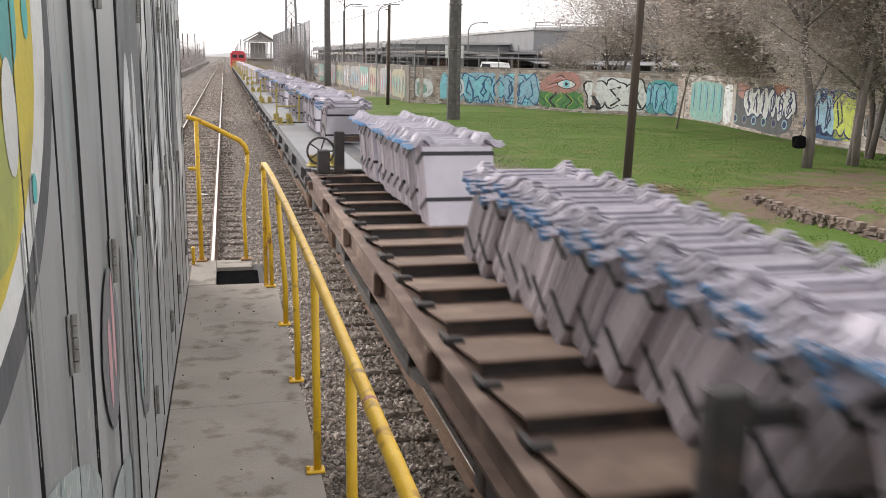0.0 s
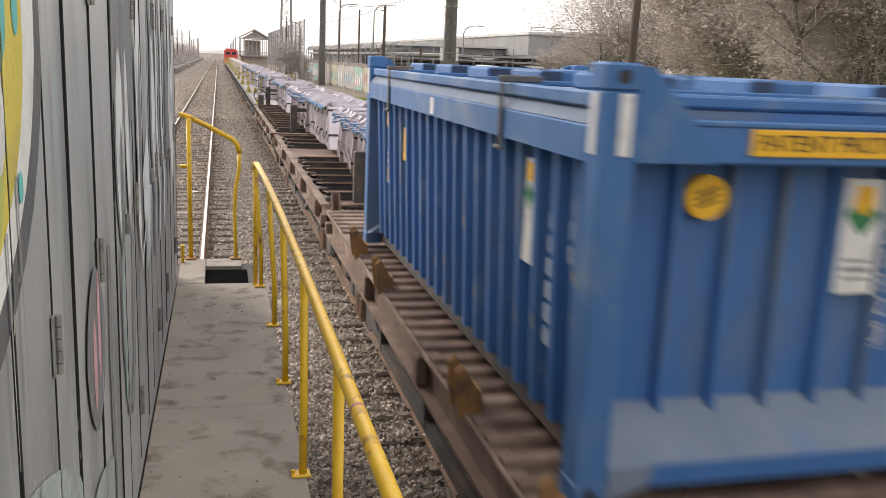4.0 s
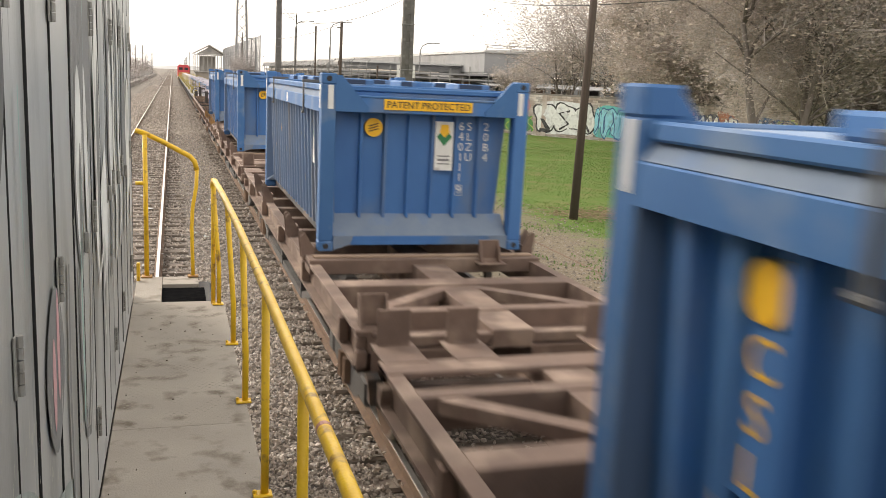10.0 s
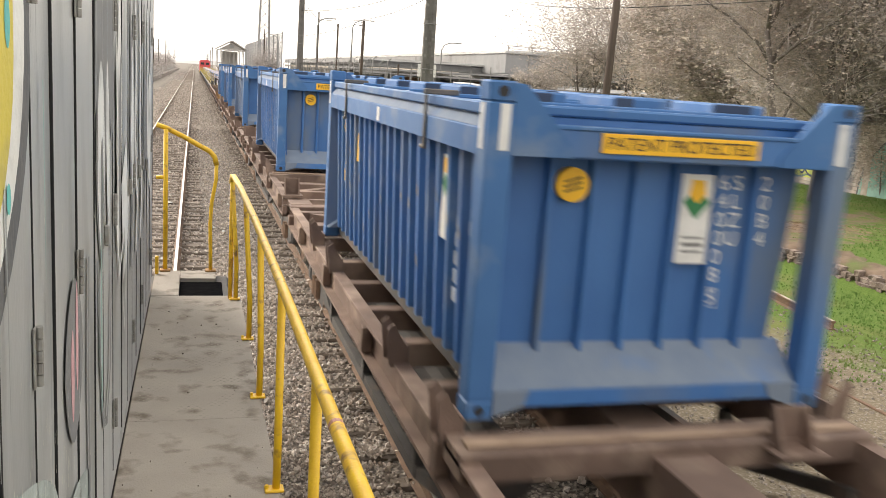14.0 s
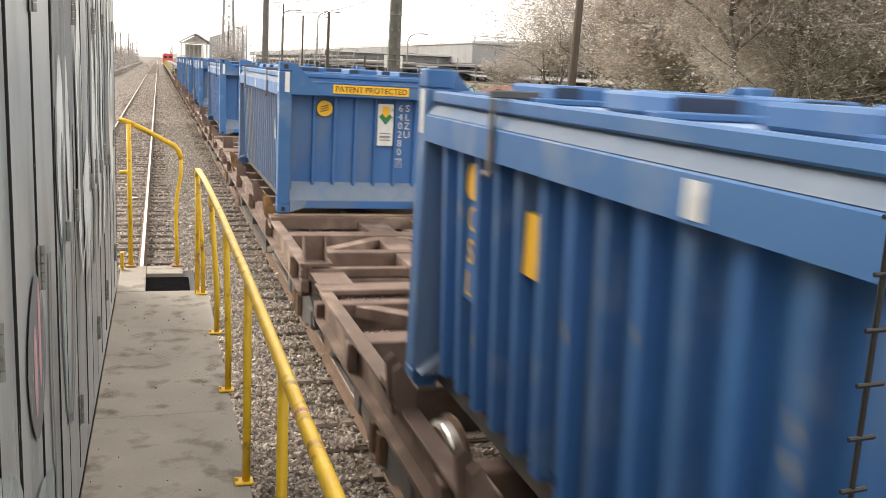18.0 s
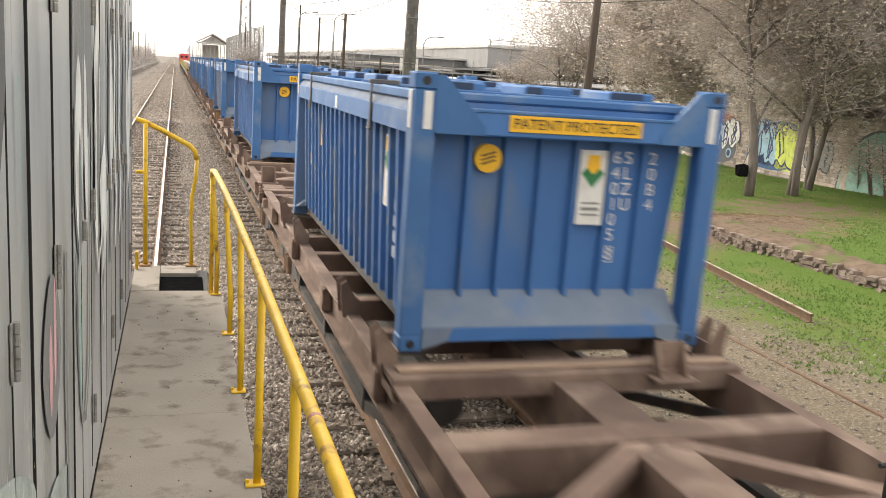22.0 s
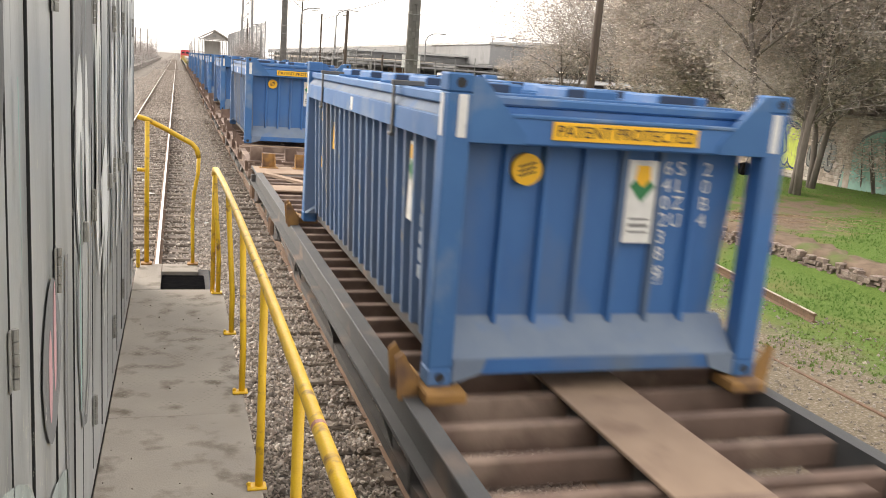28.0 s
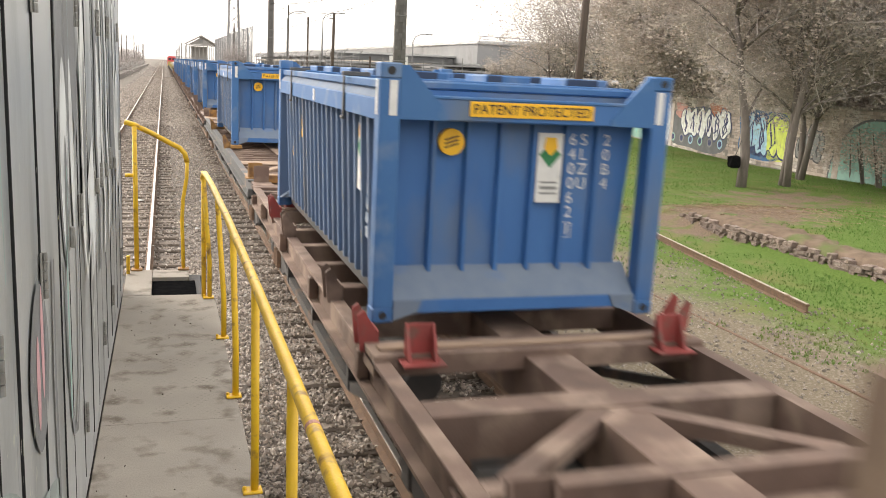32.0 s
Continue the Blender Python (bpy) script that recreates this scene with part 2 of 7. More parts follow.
    "scuff": mat("rubbed_paint", (0.20, 0.24, 0.27), (0.30, 0.27, 0.20), 6, 0.7, 0, 0.2, (0.10, 0.17, 0.30), 0.4, 9),
    # shrub grey lightened to stand in for distance haze
    "bush": mat("grey_green_shrub", (0.30, 0.29, 0.24), (0.36, 0.34, 0.29), 2.5, 0.85, 0, 0, None, 0, 1, 0.2),
    "grass": mat("grass_blades", (0.108, 0.182, 0.05), (0.143, 0.22, 0.07), 0.7, 0.9, 0, 0, (0.20, 0.19, 0.085), 0.35, 0.45, 0.15, spec=0.1, island=True),
    "concrete": mat("concrete_post", (0.15, 0.145, 0.138), (0.105, 0.10, 0.096), 3, 0.9, 0, 0.4, (0.12, 0.11, 0.10), 0.15, 1.4),
    "darkpole": mat("creosoted_pole", (0.055, 0.042, 0.034), (0.085, 0.064, 0.05), 6, 0.9, 0, 0.5, None, 0, 1, 0, 30, (3, 3, 0.2)),
    "galv": mat("galvanised_steel", (0.27, 0.27, 0.27), (0.2, 0.2, 0.2), 5, 0.6, 0.4, 0.1),
    "roof": mat("pale_metal_roof", (0.5, 0.5, 0.49), (0.42, 0.42, 0.41), 0.3, 0.6, 0.1, 0.1, (0.33, 0.33, 0.33), 0.2, 0.15),
    "facade": mat("grey_factory_facade", (0.23, 0.235, 0.24), (0.30, 0.30, 0.30), 0.4, 0.85, 0, 0.1, (0.15, 0.15, 0.15), 0.2, 0.2),
    # shade of openings and pockets put into a colour; also used for joints
    "dark": mat("interior_shade_and_joint", (0.15, 0.146, 0.14), (0.20, 0.195, 0.185), 0.5, 0.9, 0, 0),
    "stonewall": mat("rubble_stone", (0.235, 0.18, 0.15), (0.15, 0.115, 0.095), 4, 0.95, 0, 0.7, (0.30, 0.255, 0.22), 0.3, 1.5, 0.25),
    "earth": mat("crumbling_earth", (0.20, 0.15, 0.112), (0.12, 0.088, 0.066), 3.5, 0.95, 0, 0.9, (0.10, 0.14, 0.045), 0.3, 1.1, 0, 26, spec=0.1),
    "twig": mat("straw_litter", (0.32, 0.24, 0.16), (0.22, 0.15, 0.10), 5, 0.95, 0, 0),
    "wire": mat("overhead_wire", (0.05, 0.05, 0.05), (0.07, 0.07, 0.07), 5, 0.6, 0.3, 0),
    "plaster": mat("old_plaster", (0.42, 0.38, 0.33), (0.33, 0.30, 0.26), 0.8, 0.9, 0, 0.2),
    # pale plaster with the haze of distance mixed into its colour
    "palewall": mat("haze_pale_plaster", (0.38, 0.365, 0.345), (0.31, 0.30, 0.28), 0.6, 0.9, 0, 0.2, (0.34, 0.32, 0.29), 0.2, 0.4),
    "dullyellow": mat("dull_yellow_paint", (0.46, 0.37, 0.09), (0.36, 0.30, 0.10), 5, 0.7, 0, 0.2, (0.25, 0.2, 0.12), 0.3, 3),
    "paper": mat("litter", (0.6, 0.6, 0.58), (0.45, 0.47, 0.45), 5, 0.7, 0, 0),
}


def let_light_through(m, share, colour):
    """Thin dry leaves glow a little when lit from behind."""
    n, l = m.node_tree.nodes, m.node_tree.links
    back_lit = n.new("ShaderNodeBsdfTranslucent")
    back_lit.inputs["Color"].default_value = (*colour, 1)
    blend = n.new("ShaderNodeMixShader")
    blend.inputs["Fac"].default_value = share
    l.new(n["Principled BSDF"].outputs["BSDF"], blend.inputs[1])
    l.new(back_lit.outputs["BSDF"], blend.inputs[2])
    l.new(blend.outputs["Shader"], n["Material Output"].inputs["Surface"])


let_light_through(M["leaf"], 0.42, (0.54, 0.475, 0.42))
let_light_through(M["grass"], 0.35, (0.14, 0.25, 0.065))


def paint(name, c, rough=0.7):
    """Sprayed paint of one colour, patchy like the wall under it."""
    return mat(name, c, tuple(min(1, v * 1.22 + 0.015) for v in c), 3.0, rough, 0, 0.35, tuple(v * 0.6 + 0.08 for v in c), 0.38, 3.6, 0, 40)


# ---- mesh helpers ----
class Geo:
    """Collects vertices and faces of one part."""

    def __init__(self):
        self.v, self.f = [], []

    def add(self, verts, faces):
        k = len(self.v)
        self.v.extend([tuple(p) for p in verts])
        self.f.extend([tuple(i + k for i in f) for f in faces])
        return self

    def box(self, x0, x1, y0, y1, z0, z1, c=0.006, m=None):
        """A box with chamfered edges."""
        c = min(c, (x1 - x0) * 0.3, (y1 - y0) * 0.3, (z1 - z0) * 0.3)
        lo, hi = (x0, y0, z0), (x1, y1, z1)
        pts, idx = [], {}
        for sx in (0, 1):
            for sy in (0, 1):
                for sz in (0, 1):
                    sgn = (sx, sy, sz)
                    for ax in range(3):
                        p = [(hi[i] if sgn[i] else lo[i]) + (0 if i == ax else (-c if sgn[i] else c)) for i in range(3)]
                        idx[sgn, ax] = len(pts)
                        pts.append(p)
        fs = []
        for ax in range(3):
            a, b = (ax + 1) % 3, (ax + 2) % 3
            for e in (0, 1):
                ring = []
                for (p, q) in ((0, 0), (1, 0), (1, 1), (0, 1)):
                    sgn = [0, 0, 0]
                    sgn[ax], sgn[a], sgn[b] = e, p, q
                    ring.append(idx[tuple(sgn), ax])
                fs.append(ring if e else ring[::-1])
            for p in (0, 1):
                for q in (0, 1):
                    s0, s1 = [0, 0, 0], [0, 0, 0]
                    s0[ax], s1[ax] = 0, 1
                    s0[a] = s1[a] = p
                    s0[b] = s1[b] = q
                    quad = [idx[tuple(s0), a], idx[tuple(s1), a], idx[tuple(s1), b], idx[tuple(s0), b]]
                    fs.append(quad if p == q else quad[::-1])
        for sgn in [(i, j, k) for i in (0, 1) for j in (0, 1) for k in (0, 1)]:
            t = [idx[sgn, i] for i in range(3)]
            fs.append(t if sum(sgn) % 2 else t[::-1])
        if m is not None:
            pts = [m @ Vector(p) for p in pts]
        return self.add(pts, fs)

    def prism(self, outline, a, b, axis="x"):
        """A closed outline of (p, q) drawn out from a to b along an axis. x: (y, z); y: (x, z); z: (x, y)."""
        def put(p, q, d):
            return {"x": (d, p, q), "y": (p, d, q), "z": (p, q, d)}[axis]
        n = len(outline)
        v = [put(p, q, a) for p, q in outline] + [put(p, q, b) for p, q in outline]
        f = [(i, (i + 1) % n, n + (i + 1) % n, n + i) for i in range(n)] + [tuple(range(n))[::-1], tuple(range(n, 2 * n))]
        return self.add(v, f)

    def tube(self, pts, r, n=10, r2=None):
        """A round bar along a line of points."""
        pts = [Vector(p) for p in pts]
        k, v = len(pts), []
        for i, p in enumerate(pts):
            d = (pts[min(i + 1, k - 1)] - pts[max(i - 1, 0)]).normalized()
            a = d.orthogonal().normalized() if i == 0 else (a - d * a.dot(d)).normalized()
            b = d.cross(a)
            rr = r if r2 is None else r + (r2 - r) * i / (k - 1)
            v += [p + (a * math.cos(2 * math.pi * j / n) + b * math.sin(2 * math.pi * j / n)) * rr for j in range(n)]
        f = [(i * n + j, i * n + (j + 1) % n, (i + 1) * n + (j + 1) % n, (i + 1) * n + j) for i in range(k - 1) for j in range(n)]
        f += [tuple(range(n))[::-1], tuple(range((k - 1) * n, k * n))]
        return self.add(v, f)

    def beam(self, p, q, w, h):
        """A straight rectangular bar from p to q."""
        p, q = Vector(p), Vector(q)
        d = (q - p).normalized()
        side = d.cross(Vector((0, 0, 1)))
        side = side.normalized() if side.length > 1e-4 else Vector((1, 0, 0))
        up = side.cross(d)
        v = [e + side * sx * w / 2 + up * sz * h / 2 for e in (p, q) for sx, sz in ((-1, -1), (1, -1), (1, 1), (-1, 1))]
        return self.add(v, [(0, 1, 2, 3), (7, 6, 5, 4), (0, 4, 5, 1), (1, 5, 6, 2), (2, 6, 7, 3), (3, 7, 4, 0)])

    def sheet(self, corners):
        return self.add(corners, [tuple(range(len(corners)))])

    def mesh(self, name, smooth=False):
        me = bpy.data.meshes.new(name)
        me.from_pydata(self.v, [], self.f)
        if smooth:
            me.shade_smooth()
        me.update()
        return me


def part(name, geo, material, parent=None, label="", smooth=False, fix=True):
    """Links what geo holds as one mesh object under a thing or a part."""
    me = geo.mesh(name, smooth) if isinstance(geo, Geo) else geo
    if fix and isinstance(geo, Geo) and len(geo.f) < 4000:
        bm = bmesh.new()
        bm.from_mesh(me)
        bmesh.ops.recalc_face_normals(bm, faces=bm.faces)
        bm.to_mesh(me)
        bm.free()
    if not me.materials:
        me.materials.append(M[material] if isinstance(material, str) else material)
    ob = new(name, me)
    if parent is not None:
        ob.parent = parent
    if label:
        ob["label"] = label
    return ob


def thing(name, label, category, group="", kind=""):
    return tagged(new(name), label, category, group, kind)


LETTERS = {}


def lettering(text, size, material, m, parent, name="lettering"):
    """Flat letters of the built-in font, as a mesh. They stand in the xy plane of m, centred."""
    key = (text, size)
    if key not in LETTERS:
        cu = bpy.data.curves.new(name, "FONT")
        cu.body, cu.size, cu.align_x, cu.align_y, cu.extrude = text, size, "CENTER", "CENTER", 0.002
        ob = bpy.data.objects.new(name, cu)
        scene.collection.objects.link(ob)
        LETTERS[key] = bpy.data.meshes.new_from_object(ob.evaluated_get(bpy.context.evaluated_depsgraph_get()))
        bpy.data.objects.remove(ob)
    me = LETTERS[key].copy()
    me.transform(m)
    me.materials.clear()
    me.materials.append(M[material])
    return part(name, me, material, parent)


for glyph in "SLZU20B4613895 7":
    if glyph != " ":
        bpy.data.objects.remove(lettering(glyph, 0.135, "white", Matrix(), None))
for glyph in "CSL":
    bpy.data.objects.remove(lettering(glyph, 0.19, "signyellow", Matrix(), None))
WORDS = []
for glyph in ("PATENT", "PROTECTED"):
    ob = lettering(glyph, 0.104, "ink", Matrix(), None)
    WORDS.append(max(v.co.x for v in ob.data.vertices) - min(v.co.x for v in ob.data.vertices) + 0.035)
    bpy.data.objects.remove(ob)


# ---- ground ----
OUR_X, TRAIN_X = -1.10, 2.77      # track centres
GAUGE = 0.83                      # half distance of the rail heads


def ground_height(x, y):
    """Ballast beds along the tracks, flat dirt, and a low bank on the far side of the grass."""
    bed = -0.20
    h = -0.30 + 0.03 * math.sin(x * 0.7 + y * 0.13)
    if -4.2 < x < 4.6:
        h = bed
    elif x < -4.2:
        h = max(-0.32, bed - (-4.2 - x) * 0.2)
    elif x < 5.2:
        h = bed - (x - 4.6) * 0.18
    if y < 24 and x > 13.0 - max(0, (y - 19.0)) * 0.1:
        k = max(0.0, min(1.0, (x - 13.2 + max(0, 17 - y) * 0.02) / 0.5)) * max(0.0, min(1.0, (23.5 - y) / 3.5))
        h += 0.42 * k
    if x > 12:
        h += 0.10 * math.sin(x * 0.33 + 1) * math.sin(y * 0.21) * min(1, (x - 12) / 5)
        h += 0.22 * math.exp(-((x - 22) ** 2 + (y - 27) ** 2) / 30)
    return h


def grid_axis(parts):
    out = []
    for a, b, n in parts:
        out += [a + (b - a) * i / n for i in range(n)]
    return out + [parts[-1][1]]


gx = grid_axis([(-900, -60, 8), (-60, -6, 12), (-6, 6, 24), (6, 34, 56), (34, 120, 14), (120, 1500, 8)])
gy = grid_axis([(-300, -10, 5), (-10, 4, 10), (4, 34, 50), (34, 80, 40), (80, 300, 16), (300, 3000, 9)])
gv = [(x, y, ground_height(x, y)) for y in gy for x in gx]
gf = [(j * len(gx) + i, j * len(gx) + i + 1, (j + 1) * len(gx) + i + 1, (j + 1) * len(gx) + i) for j in range(len(gy) - 1) for i in range(len(gx) - 1)]


def ground_material():
    m = bpy.data.materials.new("ground_dirt_and_grass")
    m.use_nodes = True
    n, l = m.node_tree.nodes, m.node_tree.links
    p = n["Principled BSDF"]
    p.inputs["Roughness"].default_value = 0.95
    p.inputs["Specular IOR Level"].default_value = 0.15
    co = n.new("ShaderNodeTexCoord")
    sep = n.new("ShaderNodeSeparateXYZ")
    l.new(co.outputs["Object"], sep.inputs[0])

    def noise_node(sc, detail=6.0):
        t = n.new("ShaderNodeTexNoise")
        t.inputs["Scale"].default_value, t.inputs["Detail"].default_value = sc, detail
        l.new(co.outputs["Object"], t.inputs["Vector"])
        return t.outputs["Fac"]

    def math_node(op, a, b, c=None):
        t = n.new("ShaderNodeMath")
        t.operation = op
        for i, v in enumerate((a, b, c)):
            if v is None:
                continue
            if isinstance(v, (int, float)):
                t.inputs[i].default_value = v
            else:
                l.new(v, t.inputs[i])
        return t.outputs[0]

    def mix(fac, a, b):
        x = n.new("ShaderNodeMix")
        x.data_type = "RGBA"
        x.clamp_factor = True
        l.new(fac, x.inputs["Factor"])
        for key, v in (("A", a), ("B", b)):
            if isinstance(v, tuple):
                x.inputs[key].default_value = (*v, 1)
            else:
                l.new(v, x.inputs[key])
        return x.outputs["Result"]
    big, small, fine = noise_node(0.35), noise_node(1.9), noise_node(24)
    dirt = mix(small, (0.13, 0.108, 0.075), (0.19, 0.157, 0.112))
    dirt = mix(math_node("MULTIPLY_ADD", fine, 3.0, -1.45), dirt, (0.33, 0.29, 0.245))
    cell = n.new("ShaderNodeTexVoronoi")
    cell.inputs["Scale"].default_value = 24.0
    l.new(co.outputs["Object"], cell.inputs["Vector"])
    tone = n.new("ShaderNodeSeparateColor")
    l.new(cell.outputs["Color"], tone.inputs[0])
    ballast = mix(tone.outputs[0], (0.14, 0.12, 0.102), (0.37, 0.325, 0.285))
    # darker between cells: shade in the gaps between stones, put into colour
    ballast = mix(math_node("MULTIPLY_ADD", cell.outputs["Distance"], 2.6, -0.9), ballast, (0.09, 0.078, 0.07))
    grass = mix(math_node("MULTIPLY_ADD", fine, 2.0, -0.5), (0.065, 0.115, 0.022), (0.12, 0.18, 0.042))
    grass = mix(math_node("MULTIPLY_ADD", noise_node(0.8), 3.4, -1.65), grass, (0.17, 0.155, 0.065))
    # how far to the right of the dirt strip a spot lies
    reach = math_node("ADD", sep.outputs["X"], math_node("MULTIPLY", math_node("SUBTRACT", big, 0.5), 5.0))
    reach = math_node("ADD", reach, math_node("MULTIPLY", math_node("SUBTRACT", small, 0.5), 3.0))
    green = math_node("MULTIPLY_ADD", reach, 0.6, -5.3)
    col = mix(green, dirt, grass)
    # bare earth round the bank
    dx, dy = math_node("SUBTRACT", sep.outputs["X"], 14.6), math_node("SUBTRACT", sep.outputs["Y"], 20.3)
    d2 = math_node("ADD", math_node("MULTIPLY", dx, dx), math_node("MULTIPLY", math_node("MULTIPLY", dy, dy), 1.3))
    bare = math_node("SUBTRACT", 1.35, math_node("MULTIPLY", d2, 0.13))
    tx, ty = math_node("SUBTRACT", sep.outputs["X"], 19.6), math_node("SUBTRACT", sep.outputs["Y"], 24.6)
    by_trees = math_node("ADD", math_node("MULTIPLY", math_node("MULTIPLY", tx, tx), 0.5), math_node("MULTIPLY", math_node("MULTIPLY", ty, ty), 1.1))
    bare = math_node("MAXIMUM", bare, math_node("SUBTRACT", 0.9, math_node("MULTIPLY", by_trees, 0.16)))
    bare = math_node("ADD", bare, math_node("MULTIPLY", math_node("SUBTRACT", small, 0.5), 4.2))
    col = mix(bare, col, mix(math_node("MULTIPLY_ADD", fine, 2.4, -0.7), (0.11, 0.08, 0.06), (0.235, 0.175, 0.13)))
    beyond = math_node("MAXIMUM", math_node("SUBTRACT", sep.outputs["X"], 33.0), math_node("MULTIPLY", math_node("SUBTRACT", sep.outputs["Y"], 82.0), 0.2))
    col = mix(beyond, col, (0.22, 0.195, 0.165))
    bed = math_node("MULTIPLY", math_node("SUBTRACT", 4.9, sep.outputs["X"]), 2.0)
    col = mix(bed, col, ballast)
    left = math_node("MULTIPLY", math_node("SUBTRACT", -4.4, sep.outputs["X"]), 2.0)
    col = mix(left, col, mix(fine, (0.13, 0.115, 0.10), (0.29, 0.265, 0.235)))
    l.new(col, p.inputs["Base Color"])
    b = n.new("ShaderNodeBump")
    b.inputs["Strength"].default_value, b.inputs["Distance"].default_value = 0.7, 0.04
    l.new(fine, b.inputs["Height"])
    l.new(b.outputs["Normal"], p.inputs["Normal"])
    return m


ground_geo = Geo()
ground_geo.v, ground_geo.f = gv, gf
ground = part("ground", ground_geo, ground_material(), fix=False, smooth=True)
tagged(ground, "bare dirt, ballast and patchy green grass beside the tracks", "ground", kind="structure")

# ---- tracks ----
rng = np.random.default_rng(5)


def scatter(name, base_v, base_f, pos, scale, material, label, category, tilt=True):
    """Many small copies of one shape in one mesh."""
    n, k = len(pos), len(base_v)
    bv = np.array(base_v)
    a = rng.uniform(0, 2 * math.pi, (n, 3)) if tilt else np.c_[np.zeros((n, 2)), rng.uniform(0, 2 * math.pi, n)]
    ca, sa = np.cos(a), np.sin(a)
    v = np.repeat(bv[None], n, 0) * (1 + (rng.uniform(-0.28, 0.28, (n, k, 3)) if tilt else 0)) * np.array(scale)[:, None, :]
    for i, (p, q) in enumerate(((1, 2), (0, 2), (0, 1))):
        vp, vq = v[:, :, p].copy(), v[:, :, q].copy()
        c, s = ca[:, i, None], sa[:, i, None]
        v[:, :, p], v[:, :, q] = vp * c - vq * s, vp * s + vq * c
    v = (v + np.array(pos)[:, None, :]).reshape(-1, 3)
    f = (np.array(base_f)[None] + (np.arange(n) * k)[:, None, None]).reshape(-1, len(base_f[0]))
    me = bpy.data.meshes.new(name)
    me.from_pydata(v.tolist(), [], f.tolist())
    me.materials.append(M[material])
    ob = new(name, me)
    return tagged(ob, label, category, kind="stuff")


CHIP_V = [(1, 0, 0), (0.3, 0.95, 0.1), (-0.8, 0.6, -0.1), (-0.8, -0.6, 0.1), (0.3, -0.95, -0.1), (0.1, 0.1, 0.8), (-0.1, 0, -0.8)]
CHIP_F = [(0, 1, 5), (1, 2, 5), (2, 3, 5), (3, 4, 5), (4, 0, 5), (1, 0, 6), (2, 1, 6), (3, 2, 6), (4, 3, 6), (0, 4, 6)]

RAIL_PROFILE = [(-0.07, -0.16), (0.07, -0.16), (0.07, -0.148), (0.012, -0.125), (0.012, -0.045), (0.034, -0.03), (0.034, -0.004), (0.028, 0), (-0.028, 0), (-0.034, -0.004), (-0.034, -0.03), (-0.012, -0.045), (-0.012, -0.125), (-0.07, -0.148)]


def rail_bar(name, x, y0, y1, parent, shiny=True):
    web = Geo().prism([(x + p, q) for p, q in RAIL_PROFILE], y0, y1, "y")
    ob = part(name, web, "railrust", parent, "steel rail with a rusty web")
    if shiny:
        part("running_surface", Geo().box(x - 0.027, x + 0.027, y0, y1, 0.0005, 0.004, 0.001), "rail", ob, "polished rail head")
    return ob


def sleeper_mesh(seed):
    r = random.Random(seed)
    g = Geo()
    g.box(-1.32, 1.32, -0.12, 0.12, -0.34, -0.165, 0.018)
    g.v = [(x + r.uniform(-0.02, 0.02), y + r.uniform(-0.012, 0.012), z + r.uniform(-0.008, 0.008)) for x, y, z in g.v]
    for sx in (-GAUGE, GAUGE):
        g.box(sx - 0.13, sx + 0.13, -0.08, 0.08, -0.168, -0.155, 0.003)
        for e in (-0.095, 0.095):
            g.box(sx + e - 0.014, sx + e + 0.014, -0.03, -0.002, -0.16, -0.125, 0.004)
    return g.mesh("sleeper")


SLEEPERS = [sleeper_mesh(i) for i in range(4)]
for me in SLEEPERS:
    me.materials.append(M["sleeper"])


def build_track(name, xc, y0, y1, near):
    t = thing(name, "railway track on worn timber sleepers in grey ballast", "track", kind="structure")
    for sx in (-GAUGE, GAUGE):
        rail_bar("rail", xc + sx, y0, y1, t)
    y, i, far = -1.0, 0, Geo()
    while y < y1:
        if y < near:
            ob = part("sleeper", SLEEPERS[i % 4], "sleeper", t)
            ob.location = (xc + random.uniform(-0.05, 0.05), y, random.uniform(-0.012, 0.006))
            ob.rotation_euler[2] = random.uniform(-0.015, 0.015)
        elif y < 420:
            far.box(xc - 1.3, xc + 1.3, y - 0.12, y + 0.12, -0.34, -0.165, 0.02)
        y += 0.62
        i += 1
    tagged(part("far_sleepers", far, "sleeper", t, fix=False), kind="stuff")


build_track("track_1", OUR_X, -30, 1400, 85)
build_track("track_2", TRAIN_X, -30, 1400, 85)

# crushed stone between and beside the sleepers
n = 46000
py = 1.5 + 62 * rng.random(n) ** 1.6
px = rng.uniform(-3.9, 5.1, n)
keep = (np.abs((py + 1.0) % 0.62 - 0.31) < 0.22) | (np.abs(px - OUR_X) > 1.36) & (np.abs(px - TRAIN_X) > 1.36) | (rng.random(n) < 0.55)
px, py = px[keep], py[keep]
pz = np.array([ground_height(a, b) for a, b in zip(px, py)]) + rng.uniform(-0.01, 0.03, len(px))
on_sleeper = (np.abs((py + 1.0) % 0.62 - 0.31) > 0.19) & ((np.abs(px - OUR_X) < 1.32) | (np.abs(px - TRAIN_X) < 1.32))
pz = np.where(on_sleeper, -0.155, pz)
size = rng.uniform(0.018, 0.042, (len(px), 1)) * rng.uniform(0.7, 1.25, (len(px), 3))
scatter("ballast", CHIP_V, CHIP_F, np.c_[px, py, pz], size, "stone", "loose crushed grey ballast stones between the sleepers", "ballast")
# the denser strip between the two tracks
n = 26000
px, py = rng.uniform(0.2, 1.8, n), 1.2 + 15 * rng.random(n) ** 1.3
pz = np.where((np.abs((py + 1.0) % 0.62 - 0.31) > 0.19) & (np.abs(px - TRAIN_X) < 1.32), -0.158, -0.20) + rng.uniform(-0.012, 0.012, n)
ok = (pz < -0.18) | (rng.random(n) < 0.45)
